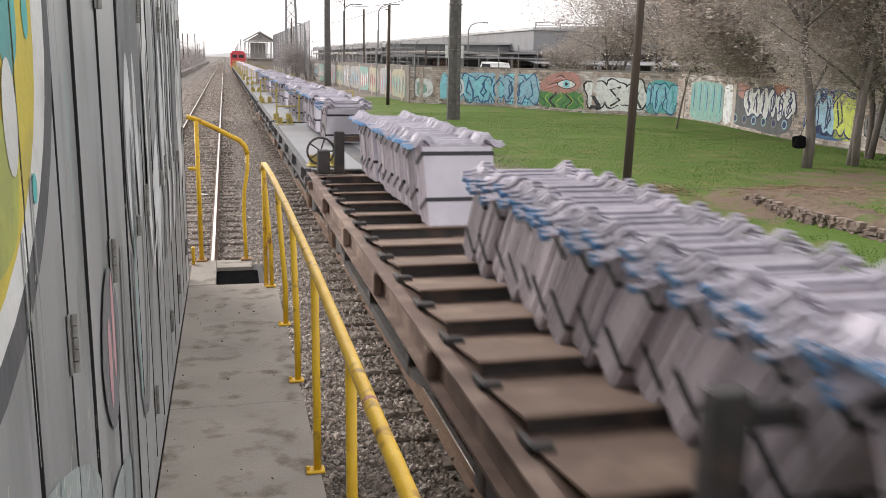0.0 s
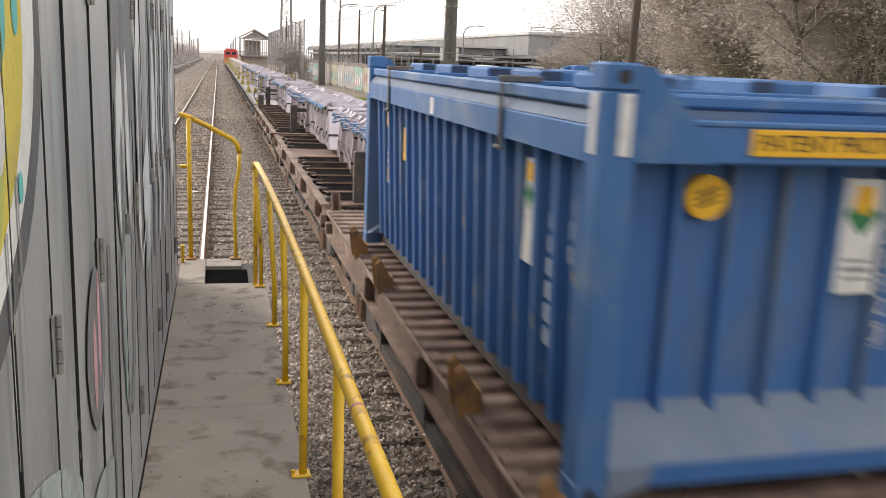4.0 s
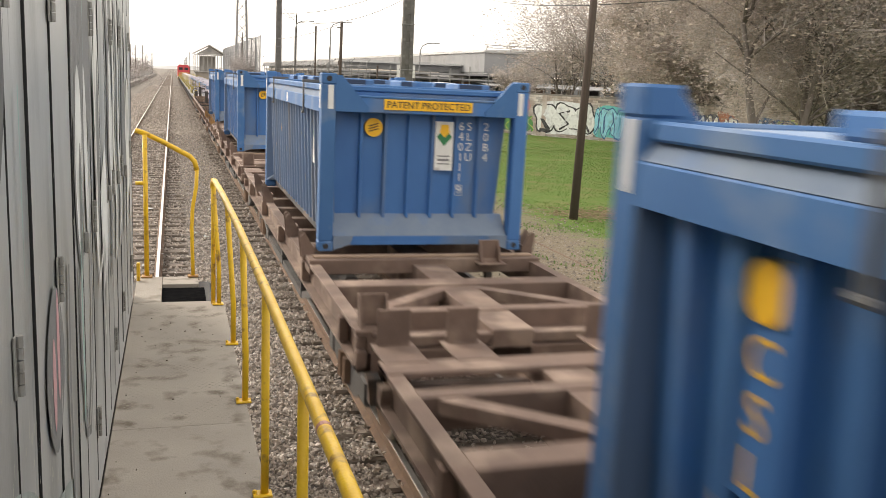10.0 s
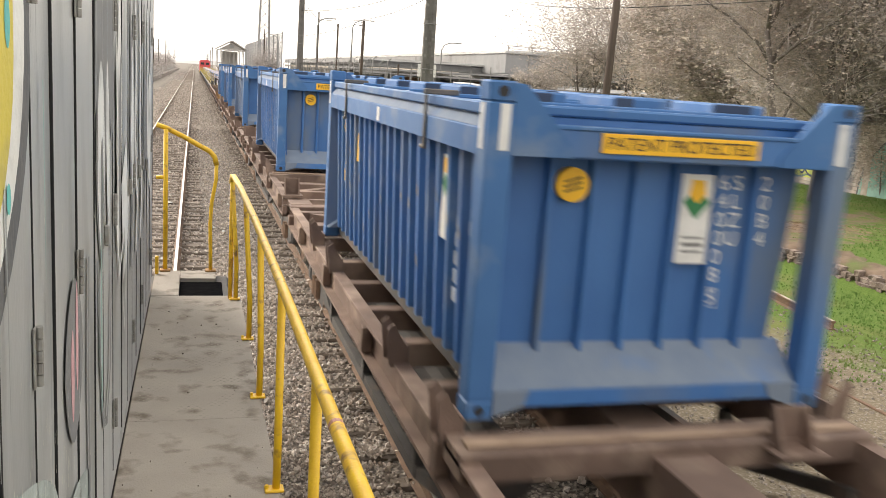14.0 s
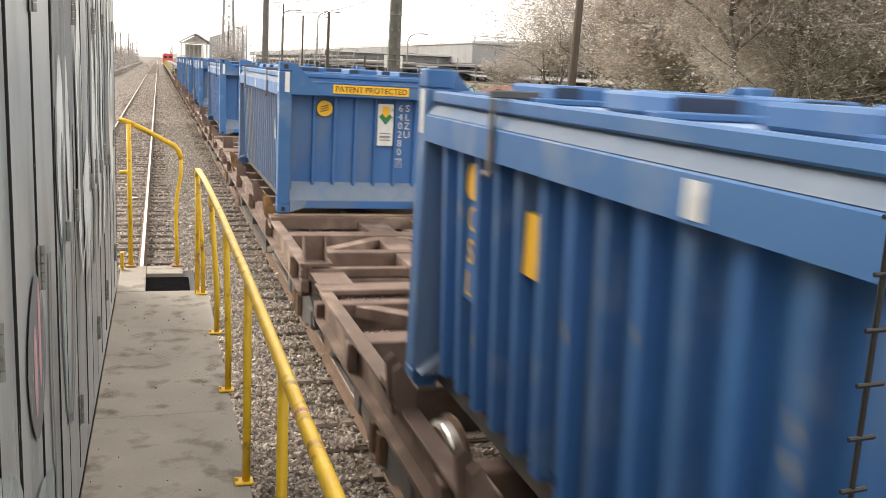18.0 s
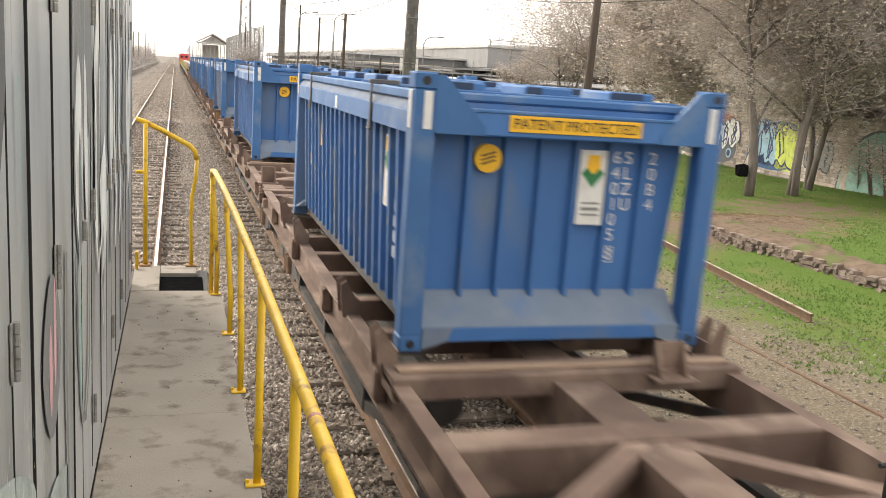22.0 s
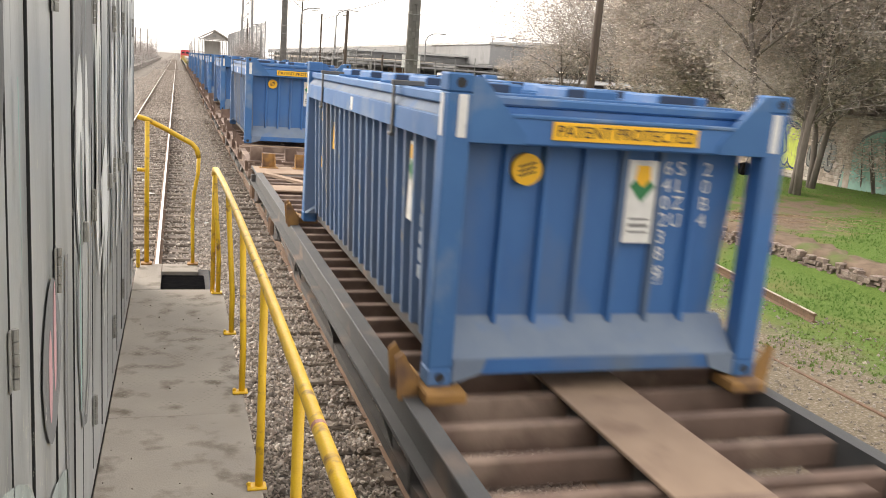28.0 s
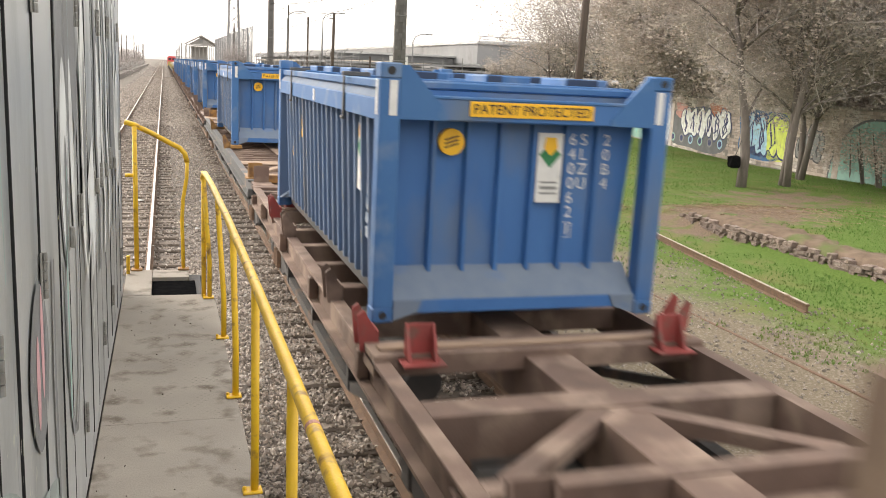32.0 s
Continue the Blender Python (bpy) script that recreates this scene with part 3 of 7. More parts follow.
scatter("ballast", CHIP_V, CHIP_F, np.c_[px, py, pz][ok], (rng.uniform(0.013, 0.03, (n, 1)) * rng.uniform(0.7, 1.25, (n, 3)))[ok], "stone", "crushed grey ballast stones beside the walkway", "ballast")
# coarse stones farther along the tracks
n = 20000
px, py = rng.uniform(-3.9, 5.0, n), 50 + 130 * rng.random(n) ** 1.4
pz = np.where((np.abs(px - OUR_X) < 1.3) | (np.abs(px - TRAIN_X) < 1.3), -0.155, -0.19)
scatter("ballast", CHIP_V, CHIP_F, np.c_[px, py, pz], rng.uniform(0.03, 0.07, (n, 1)) * np.ones((1, 3)), "stone", "grey ballast stones far along the tracks", "ballast")
# stones strewn left of the line
n = 5000
px, py = rng.uniform(-9.5, -3.6, n), 14 + 110 * rng.random(n) ** 1.5
pz = np.array([ground_height(a, b) for a, b in zip(px, py)])
scatter("pebbles", CHIP_V, CHIP_F, np.c_[px, py, pz], rng.uniform(0.02, 0.07, (n, 1)) * np.ones((1, 3)), "stone", "scattered stones on the bare strip beside the line", "gravel")
# pebbles on the dirt strip
n = 11000
px, py = 4.7 + 6.0 * rng.random(n) ** 1.5, 5 + 30 * rng.random(n) ** 1.3
pz = np.array([ground_height(a, b) for a, b in zip(px, py)])
scatter("pebbles", CHIP_V, CHIP_F, np.c_[px, py, pz], rng.uniform(0.008, 0.04, (n, 1)) * np.ones((1, 3)), "pebble", "scattered pebbles and broken stone on bare dirt", "gravel")

# the overgrown siding: a rail end lying in the grass, and a buried rail
siding = thing("disused_rail", "rusty disused rail lying in grass with a broken end", "rail")
g = Geo()
d = Vector((1.25, 7.5, 0)).normalized()
base = Vector((10.22, 11.8, -0.145))
side = Vector((d.y, -d.x, 0))
ring = [(p, q) for p, q in RAIL_PROFILE]
nr = len(ring)
vv = [base + side * p + Vector((0, 0, q + 0.02)) for p, q in ring] + [base + d * 7.7 + side * p + Vector((0, 0, q - 0.05)) for p, q in ring]
g.add(vv, [(i, (i + 1) % nr, nr + (i + 1) % nr, nr + i) for i in range(nr)] + [tuple(range(nr)), tuple(range(nr, 2 * nr))])
part("rail_body", g, "railrust", siding)
top = Geo()
top.add([base + d * k + side * p + Vector((0, 0, q + 0.0215 - 0.07 * k / 7.7)) for k in (0.0, 7.7) for p, q in ((-0.03, 0.0), (0.03, 0.0), (0.022, 0.006), (-0.022, 0.006))], [(0, 1, 2, 3), (7, 6, 5, 4), (0, 4, 5, 1), (1, 5, 6, 2), (2, 6, 7, 3), (3, 7, 4, 0)])
part("rail_top", top, "railtop", siding, "pale strip along the rail head")
buried = thing("buried_rail", "rail buried flush in the dirt beside the track", "rail")
part("rail_head", Geo().box(8.12, 8.18, 5, 60, -0.40, -0.265, 0.008), "railrust", buried)

# grass blades
n = 95000
gx_, gy_ = 5.6 + 24.4 * rng.random(n) ** 0.9, 9 + 52 * rng.random(n) ** 1.25
dens = np.array([noise.noise((a * 0.35, b * 0.35, 0.0)) + 0.6 * noise.noise((a * 1.3, b * 1.3, 3.0)) for a, b in zip(gx_, gy_)])
ok = (gx_ - 9.2 + dens * 4.5 > 0) & (((gx_ - 14.6) ** 2 + 1.3 * (gy_ - 20.3) ** 2) > 6.5 + 6 * dens) & ((0.5 * (gx_ - 19.6) ** 2 + 1.1 * (gy_ - 24.6) ** 2) > 4.5 + 6 * dens) & (dens > -0.45)
gx_, gy_ = gx_[ok], gy_[ok]
gz_ = np.array([ground_height(a, b) for a, b in zip(gx_, gy_)])
hgt = rng.uniform(0.015, 0.055, len(gx_)) * (1 + 0.6 * np.clip(dens[ok], -0.5, 1))
BLADE_V = [(-0.5, 0, 0), (0.5, 0, 0), (0.15, 0.35, 1), (-0.9, 0.2, 0), (-0.2, -0.2, 0), (-0.9, -0.25, 0.8)]
scatter("grass", BLADE_V, [(0, 1, 2), (3, 4, 5)], np.c_[gx_, gy_, gz_], np.c_[0.022 + hgt * 0.1, 0.25 * hgt + 0.03, hgt], "grass", "short green grass with dry patches", "grass", tilt=False)
# straw and broken branches by the pole and on the bank
n = 900
cx = np.where(rng.random(n) < 0.4, rng.normal(11.8, 0.8, n), rng.normal(15.5, 1.6, n))
cy = np.where(cx < 13.2, rng.normal(23.4, 0.7, n), rng.normal(20.8, 1.2, n))
cz = np.array([ground_height(a, b) for a, b in zip(cx, cy)]) + 0.03
scatter("dry_twigs", [(-1, 0, 0), (1, 0.06, 0.02), (1, -0.06, 0), (-1, -0.05, 0.05)], [(0, 1, 2, 3)], np.c_[cx, cy, cz], np.c_[rng.uniform(0.05, 0.3, n), rng.uniform(0.08, 0.2, n), np.full(n, 0.3)], "twig", "dry twigs and straw heaped on bare soil", "debris", tilt=False)

# the low rubble wall that holds the bank
bank = thing("retaining_wall", "low crumbling stone retaining wall along an earth bank", "wall", kind="structure")
sg = [Geo() for _ in range(5)]
for gg in sg:
    gg.box(-0.5, 0.5, -0.5, 0.5, -0.5, 0.5, 0.07)
    gg.v = [(x + random.uniform(-0.08, 0.08), y + random.uniform(-0.08, 0.08), z + random.uniform(-0.08, 0.08)) for x, y, z in gg.v]
STONES = [gg.mesh("stone") for gg in sg]
for me in STONES:
    me.materials.append(M["stonewall"])


def bank_foot(y):
    return 13.20 + 0.045 * (max(y, 16.8) - 18.3) ** 2


# earth behind the stones, crumbling over their tops
crumble = Geo()
rows, ring = 90, 6
for i in range(rows):
    y = 7.6 + i * 0.16
    fade = max(0.05, min(1.0, (22.0 - y) / 2.2))
    for p, q in ((0.03, -0.42), (0.06, -0.05), (0.14, 0.10), (0.45, 0.17), (0.9, 0.14), (1.4, -0.2)):
        lump = 0.07 * noise.noise((p * 4, y * 2.3, 5.0)) + 0.05 * noise.noise((p * 9, y * 6.0, 1.0))
        crumble.v.append((bank_foot(y) + p + lump * 0.6, y, -0.3 + (q + 0.3 + lump) * fade))
crumble.f += [(a * ring + b, a * ring + b + 1, (a + 1) * ring + b + 1, (a + 1) * ring + b) for a in range(rows - 1) for b in range(ring - 1)]
part("earth_core", crumble, "earth", bank, "crumbling brown earth behind the stones", fix=False, smooth=True)
for i in range(72):
    y = 8.0 + i * 0.18
    for k in range(4):
        if random.random() < 0.06 + (0.16 if k == 3 else 0) + (0.25 if y > 19.5 else 0) or y + k * 0.35 > 21.4:
            continue
        ob = part("stone", STONES[random.randrange(5)], "stonewall", bank)
        ob.location = (bank_foot(y) + random.uniform(-0.03, 0.05) + 0.015 * k, y + random.uniform(-0.05, 0.05), -0.30 + k * 0.10)
        ob.scale = (0.22, random.uniform(0.12, 0.27), random.uniform(0.07, 0.125))
        ob.rotation_euler = (random.uniform(-0.1, 0.1), random.uniform(-0.1, 0.1), random.uniform(-0.2, 0.2))

# litter on the track bed
for i in range(16):
    g = Geo()
    w = random.uniform(0.04, 0.11)
    g.add([(-w, -w, 0), (w, -w * 0.8, 0.02), (w * 0.9, w, 0.0), (-w * 0.7, w * 0.8, 0.03)], [(0, 1, 2, 3)])
    ob = part("litter", g, "paper")
    x, y = random.uniform(-0.9, 1.2), random.uniform(10, 26)
    ob.location = (x, y, -0.15)
    tagged(ob, "scrap of pale paper litter on the ballast", "litter", "litter on the track bed")

# ---- the locomotive that the camera stands on ----
HX = -0.345            # face of the hood
WALK_Z = 1.38
loco = thing("locomotive", "stationary grey diesel locomotive with graffiti and a yellow handrail", "locomotive")
# core painted near black, so that the gaps between doors look shaded
part("hood_core", Geo().box(-1.85, HX - 0.035, -6, 7.9, WALK_Z - 0.2, 4.25, 0.03), "gap", loco, "hood core coloured near black as shade behind the doors")
part("hood_roof", Geo().prism([(-1.9, 4.25), (HX - 0.01, 4.25), (HX - 0.12, 4.4), (-1.75, 4.4)], -6, 7.9, "y"), "hood", loco)
part("hood_skirt", Geo().box(HX - 0.03, HX - 0.004, -6, 7.92, WALK_Z + 0.002, WALK_Z + 0.10, 0.004), "hood", loco)
SEAMS = [-6, -3.0, 0.2, 0.9, 1.31, 1.66, 2.03, 2.33, 2.79, 3.27, 3.57, 4.02, 4.53, 4.9, 5.29, 5.7, 6.18, 6.55, 6.9, 7.4, 7.9]
HINGED = (2.03, 2.79, 4.02, 5.29, 6.18, 7.4)
for i, (a, b) in enumerate(zip(SEAMS, SEAMS[1:])):
    gap = 0.012 if i % 2 == 0 else 0.008
    lean = random.uniform(-0.003, 0.0015)
    door = part("hood_door", Geo().box(HX - 0.03 + lean * 0, HX + lean, a + gap / 2, b - 0.003, WALK_Z + 0.105, 4.24, 0.004), "hood", loco, "grey painted steel hood door")
    # dark raised strip: the shade of the seam drawn as a part
    part("door_seal", Geo().box(HX - 0.004, HX + ((0.0022, 0.0010, 0.0016)[i % 3] if b > 3.3 else (0.0040, 0.0028)[i % 2]), b - 0.002, b + 0.005, WALK_Z + 0.106, 4.235, 0.001), "gap", loco, "dark strip painted as the shade in a door seam")
    if b in HINGED:
        for z in (1.78, 2.69, 3.52):
            hg = Geo()
            z += random.uniform(-0.01, 0.02)
            hg.box(HX + 0.003, HX + 0.007, b - 0.032, b - 0.009, z - 0.07, z + 0.07, 0.002)
            hg.box(HX + 0.003, HX + 0.008, b + 0.012, b + 0.034, z - 0.055, z + 0.06, 0.002)
            for k in range(5):
                hg.tube([(HX + 0.0115, b + 0.002, z - 0.07 + k * 0.028), (HX + 0.0115, b + 0.002, z - 0.07 + k * 0.028 + 0.025)], 0.0085, 8)
            part("hinge", hg, "hinge", door, "worn steel butt hinge")
    elif b > 3 and b in (3.57, 4.9, 5.7, 6.55):
        z = 2.68 + random.uniform(-0.05, 0.05)
        lg = Geo().box(HX + 0.003, HX + 0.010, b - 0.05, b - 0.02, z - 0.06, z + 0.07, 0.003)
        lg.box(HX + 0.010, HX + 0.028, b - 0.043, b - 0.027, z - 0.05, z + 0.03, 0.004)
        part("latch", lg, "hinge", door, "worn door latch")

P = {k: paint("spray_" + k, c) for k, c in {
    "yellow": (0.55, 0.46, 0.07), "lime": (0.40, 0.44, 0.10), "pale": (0.64, 0.65, 0.63), "charcoal": (0.085, 0.09, 0.095), "teal": (0.10, 0.42, 0.40),
    "shadow": (0.175, 0.18, 0.185), "mint": (0.27, 0.42, 0.39), "tint": (0.325, 0.375, 0.362), "speck": (0.62, 0.63, 0.52), "drip": (0.28, 0.30, 0.295), "pink": (0.50, 0.29, 0.31), "grey": (0.17, 0.175, 0.175), "silver": (0.60, 0.62, 0.62), "aqua": (0.22, 0.52, 0.60), "deep": (0.03, 0.10, 0.22),
    "navy": (0.02, 0.03, 0.10), "white": (0.62, 0.64, 0.62), "salmon": (0.40, 0.20, 0.17), "moss": (0.07, 0.22, 0.06), "seafoam": (0.20, 0.36, 0.31),
    "acid": (0.48, 0.55, 0.10), "orange": (0.55, 0.27, 0.06), "violet": (0.16, 0.07, 0.20), "black": (0.02, 0.02, 0.022), "sky": (0.25, 0.42, 0.52), "rust": (0.30, 0.11, 0.06), "straw": (0.36, 0.33, 0.22), "ash": (0.33, 0.325, 0.31)}.items()}


def blob(cy, cz, ry, rz, n=28, turn=0.0, power=2.0, wob=0.0, seed=0):
    r = random.Random(seed)
    ph = r.uniform(0, 6)
    out = []
    for i in range(n):
        a = 2 * math.pi * i / n
        c, s = math.cos(a), math.sin(a)
        k = (abs(c) ** power + abs(s) ** power) ** (-1 / power) * (1 + wob * math.sin(3 * a + ph) + wob * 0.6 * math.sin(5 * a + 2 * ph))
        p, q = c * k * ry, s * k * rz
        out.append((cy + p * math.cos(turn) - q * math.sin(turn), cz + p * math.sin(turn) + q * math.cos(turn)))
    return out


def stroke(pts, w):
    """The outline of a brush stroke along pts."""
    left, right = [], []
    for i, p in enumerate(pts):
        a, b = pts[max(i - 1, 0)], pts[min(i + 1, len(pts) - 1)]
        dx, dy = b[0] - a[0], b[1] - a[1]
        k = math.hypot(dx, dy) or 1
        ww = w * (0.55 + 0.45 * math.sin(math.pi * (i + 0.5) / len(pts)))
        left.append((p[0] - dy / k * ww / 2, p[1] + dx / k * ww / 2))
        right.append((p[0] + dy / k * ww / 2, p[1] - dx / k * ww / 2))
    return left, right


def hood_paint(outline, colour, layer):
    """Paint on the doors: cut at the seams, so that the gaps stay open."""
    for a, b in zip(SEAMS, SEAMS[1:]):
        a, b = a + 0.006, b - 0.005
        poly = [p for p in outline]
        for lim, sgn in ((a, 1), (b, -1)):
            res = []
            for p, q in zip(poly, poly[1:] + poly[:1]):
                ip, iq = (p[0] - lim) * sgn >= 0, (q[0] - lim) * sgn >= 0
                if ip:
                    res.append(p)
                if ip != iq:
                    k = (lim - p[0]) / (q[0] - p[0])
                    res.append((lim, p[1] + (q[1] - p[1]) * k))
            poly = res
            if len(poly) < 3:
                break
        if len(poly) >= 3:
            part("graffiti_paint", Geo().sheet([(HX + 0.0045 + layer * 0.0012, p, q) for p, q in poly]), P[colour], loco, fix=False)


def hood_stroke(pts, w, colour, layer):
    left, right = stroke(pts, w)
    hood_paint(left + right[::-1], colour, layer)


hood_paint(blob(1.18, 3.42, 0.86, 0.68, 40), "charcoal", 0)
hood_paint(blob(1.18, 3.42, 0.78, 0.60, 40), "pale", 1)
hood_paint(blob(1.16, 3.42, 0.70, 0.53, 40, wob=0.02), "yellow", 2)
hood_paint(blob(1.44, 3.11, 0.20, 0.13, 24, wob=0.05, seed=2), "lime", 3)
hood_paint(blob(1.62, 3.42, 0.09, 0.13, 24, wob=0.08), "teal", 3)
hood_paint(blob(1.78, 3.40, 0.025, 0.05, 16), "teal", 3)
hood_paint(blob(1.75, 3.08, 0.02, 0.03, 12), "teal", 4)
hood_paint(blob(1.60, 3.22, 0.05, 0.10, 20), "pale", 4)
hood_paint(blob(2.68, 2.46, 0.20, 0.25, 30, power=1.7), "shadow", 0)
hood_paint(blob(2.63, 2.43, 0.035, 0.14, 22), "pink", 1)
hood_paint(blob(2.73, 2.52, 0.03, 0.17, 22), "pink", 1)
hood_paint([(3.30, 3.62), (4.0, 3.62), (4.05, 3.15), (3.92, 2.98), (3.80, 3.2), (3.66, 2.95), (3.5, 3.2), (3.28, 3.15)], "shadow", 0)
for k in range(9):
    y0 = 3.32 + 0.085 * k
    hood_paint([(y0, 3.2), (y0 + 0.018, 3.2), (y0 + 0.013, 3.05 - 0.05 * (k * 7 % 5)), (y0 + 0.006, 3.04 - 0.05 * (k * 7 % 5))], "shadow", -0.5)
hood_paint(blob(3.47, 2.98, 0.17, 0.40, 32, power=1.8), "shadow", 1)
hood_paint(blob(3.47, 2.98, 0.135, 0.355, 32, power=1.8), "silver", 2)
hood_paint(blob(3.49, 2.80, 0.055, 0.26, 26, power=1.6), "shadow", 3)
hood_paint(blob(3.75, 2.98, 0.07, 0.36, 28, 0.08, 1.7), "silver", 1)
hood_stroke([(3.36, 2.62), (3.40, 2.2), (3.52, 1.92), (3.66, 1.88), (3.80, 2.05), (3.86, 2.4), (3.86, 2.7)], 0.05, "shadow", 2)
hood_stroke([(3.04, 2.7), (3.0, 2.3), (3.03, 1.9), (3.0, 1.55)], 0.05, "shadow", 2)
hood_stroke([(3.45, 2.70), (3.43, 2.45), (3.45, 2.2), (3.44, 2.0)], 0.05, "mint", 3)
hood_paint(blob(4.30, 3.05, 0.15, 0.55, 28, -0.06, 1.7), "pale", 1)
hood_paint(blob(4.34, 2.95, 0.07, 0.42, 28, -0.06, 1.6), "shadow", 2)
hood_stroke([(4.1, 3.5), (4.2, 3.0), (4.15, 2.6), (4.3, 2.35), (4.55, 2.5)], 0.06, "pale", 3)
hood_paint([(4.45, 2.75), (4.75, 2.95), (4.95, 2.6), (4.8, 2.3), (4.55, 2.25)], "silver", 0)
hood_stroke([(4.5, 2.25), (4.62, 2.5), (4.72, 2.25), (4.6, 2.0), (4.5, 2.25)], 0.05, "white", 2)
hood_paint(blob(5.2, 3.0, 0.22, 0.50, 28, 0.1, 1.8), "shadow", 0)
hood_paint(blob(5.22, 3.0, 0.15, 0.42, 28, 0.1, 1.8), "silver", 1)
for k in range(6):
    y0 = 5.0 + k * 0.45
    hood_stroke([(y0, 3.7), (y0 + 0.08, 3.3), (y0 + 0.03, 2.9), (y0 + 0.2, 2.5), (y0 + 0.1, 2.2)], 0.12, ("shadow", "pale", "silver")[k % 3], 2)
hood_paint(blob(6.6, 2.9, 0.3, 0.45, 28, 0.1, 1.8), "shadow", 0)
hood_paint(blob(7.2, 2.8, 0.22, 0.45, 28, 0.1, 1.8), "pale", 0)
# greenish overspray low on the near doors
hood_paint(blob(1.55, 1.95, 0.85, 0.52, 44, 0.0, 2.6, 0.05, 12), "tint", -1)
hood_paint(blob(2.5, 1.78, 0.55, 0.28, 34, 0.1, 2.2, 0.08, 14), "tint", -1)
# scratches, drips and pale specks
specks = Geo()
for k in range(520):
    y0, z0 = (random.uniform(1.1, 2.5), random.uniform(1.62, 2.5)) if k % 4 else (random.uniform(1.2, 4.6), random.uniform(1.6, 3.1))
    if min(abs(y0 - e) for e in SEAMS) < 0.03:
        continue
    hh, tilt = random.uniform(0.01, 0.045), random.uniform(0.002, 0.014)
    specks.sheet([(HX + 0.0095, p, q) for p, q in ((y0, z0), (y0 + 0.0035, z0), (y0 + tilt + 0.0045, z0 + hh), (y0 + tilt + 0.001, z0 + hh * 0.9))])
tagged(part("paint_specks", specks, P["speck"], loco, "pale specks of splashed paint", fix=False), kind="stuff")
for k in range(26):
    y0, z0 = random.uniform(1.1, 6.5), random.uniform(2.2, 3.9)
    hh = random.uniform(0.15, 0.55)
    hood_paint([(y0, z0), (y0 + 0.012, z0), (y0 + 0.009, z0 - hh), (y0 + 0.004, z0 - hh)], ("drip", "mint", "drip")[k % 3], 4)

# walkway
part("walkway", Geo().box(HX + 0.001, 0.405, -5, 4.86, WALK_Z - 0.04, WALK_Z, 0.004), "floor", loco, "dusty chequer-plate walkway")
part("walkway", Geo().box(HX + 0.001, 0.402, 4.865, 7.66, WALK_Z - 0.04, WALK_Z - 0.002, 0.004), "floor", loco, "dusty chequer-plate walkway")
part("walkway", Geo().box(HX + 0.001, -0.115, 7.664, 8.62, WALK_Z - 0.04, WALK_Z, 0.004), "floor", loco)
part("walkway", Geo().box(-0.112, 0.21, 8.31, 8.62, WALK_Z - 0.04, WALK_Z - 0.001, 0.004), "floor", loco)
part("step_well", Geo().box(-0.112, 0.26, 7.668, 8.305, WALK_Z - 0.09, WALK_Z - 0.035, 0.004), "rubber", loco, "black rubber step in the walkway opening")
part("side_sill", Geo().box(0.34, 0.40, -5, 7.66, 0.95, WALK_Z - 0.042, 0.01), "wagondark", loco)
part("underframe", Geo().box(-1.9, 0.33, -6, 8.6, 0.75, WALK_Z - 0.045, 0.02), "wagondark", loco)
# raised lozenges of the chequer plate
lz = Geo()
for j in range(150):
    for i in range(17):
        y, x = 3.35 + j * 0.029, HX + 0.05 + i * 0.043 + (0.021 if j % 2 else 0)
        if x > 0.37 or y > 7.6:
            continue
        a = 0.5 if (i + j) % 2 else -0.5
        c, s = math.cos(a) * 0.013, math.sin(a) * 0.013
        p, q = -s * 0.28, c * 0.28
        lz.add([(x - c, y - s, WALK_Z - 0.0003), (x + p, y + q, WALK_Z + 0.0003), (x + c, y + s, WALK_Z - 0.0003), (x - p, y - q, WALK_Z + 0.0003)], [(0, 3, 2, 1)])
tagged(part("chequer_relief", lz, "floor", loco, fix=False), kind="stuff")
# dirt and a twig on the walkway
twig = thing("dry_twig", "thin dry twig lying on the dusty walkway", "twig")
part("stick", Geo().tube([(-0.20, 3.62, WALK_Z + 0.006), (-0.12, 3.66, WALK_Z + 0.012), (-0.04, 3.65, WALK_Z + 0.008), (0.0, 3.70, WALK_Z + 0.006)], 0.004, 5), "sleeper", twig)
n = 45
dx, dy = rng.uniform(-0.33, 0.37, n), 2.9 + 4.5 * rng.random(n) ** 1.3
scatter("dirt_crumbs", CHIP_V, CHIP_F, np.c_[dx, dy, np.full(n, WALK_Z + 0.003)], rng.uniform(0.003, 0.008, (n, 1)) * np.array([[1, 1, 0.5]]), "sleeper", "dark crumbs of dirt on the walkway", "dirt")
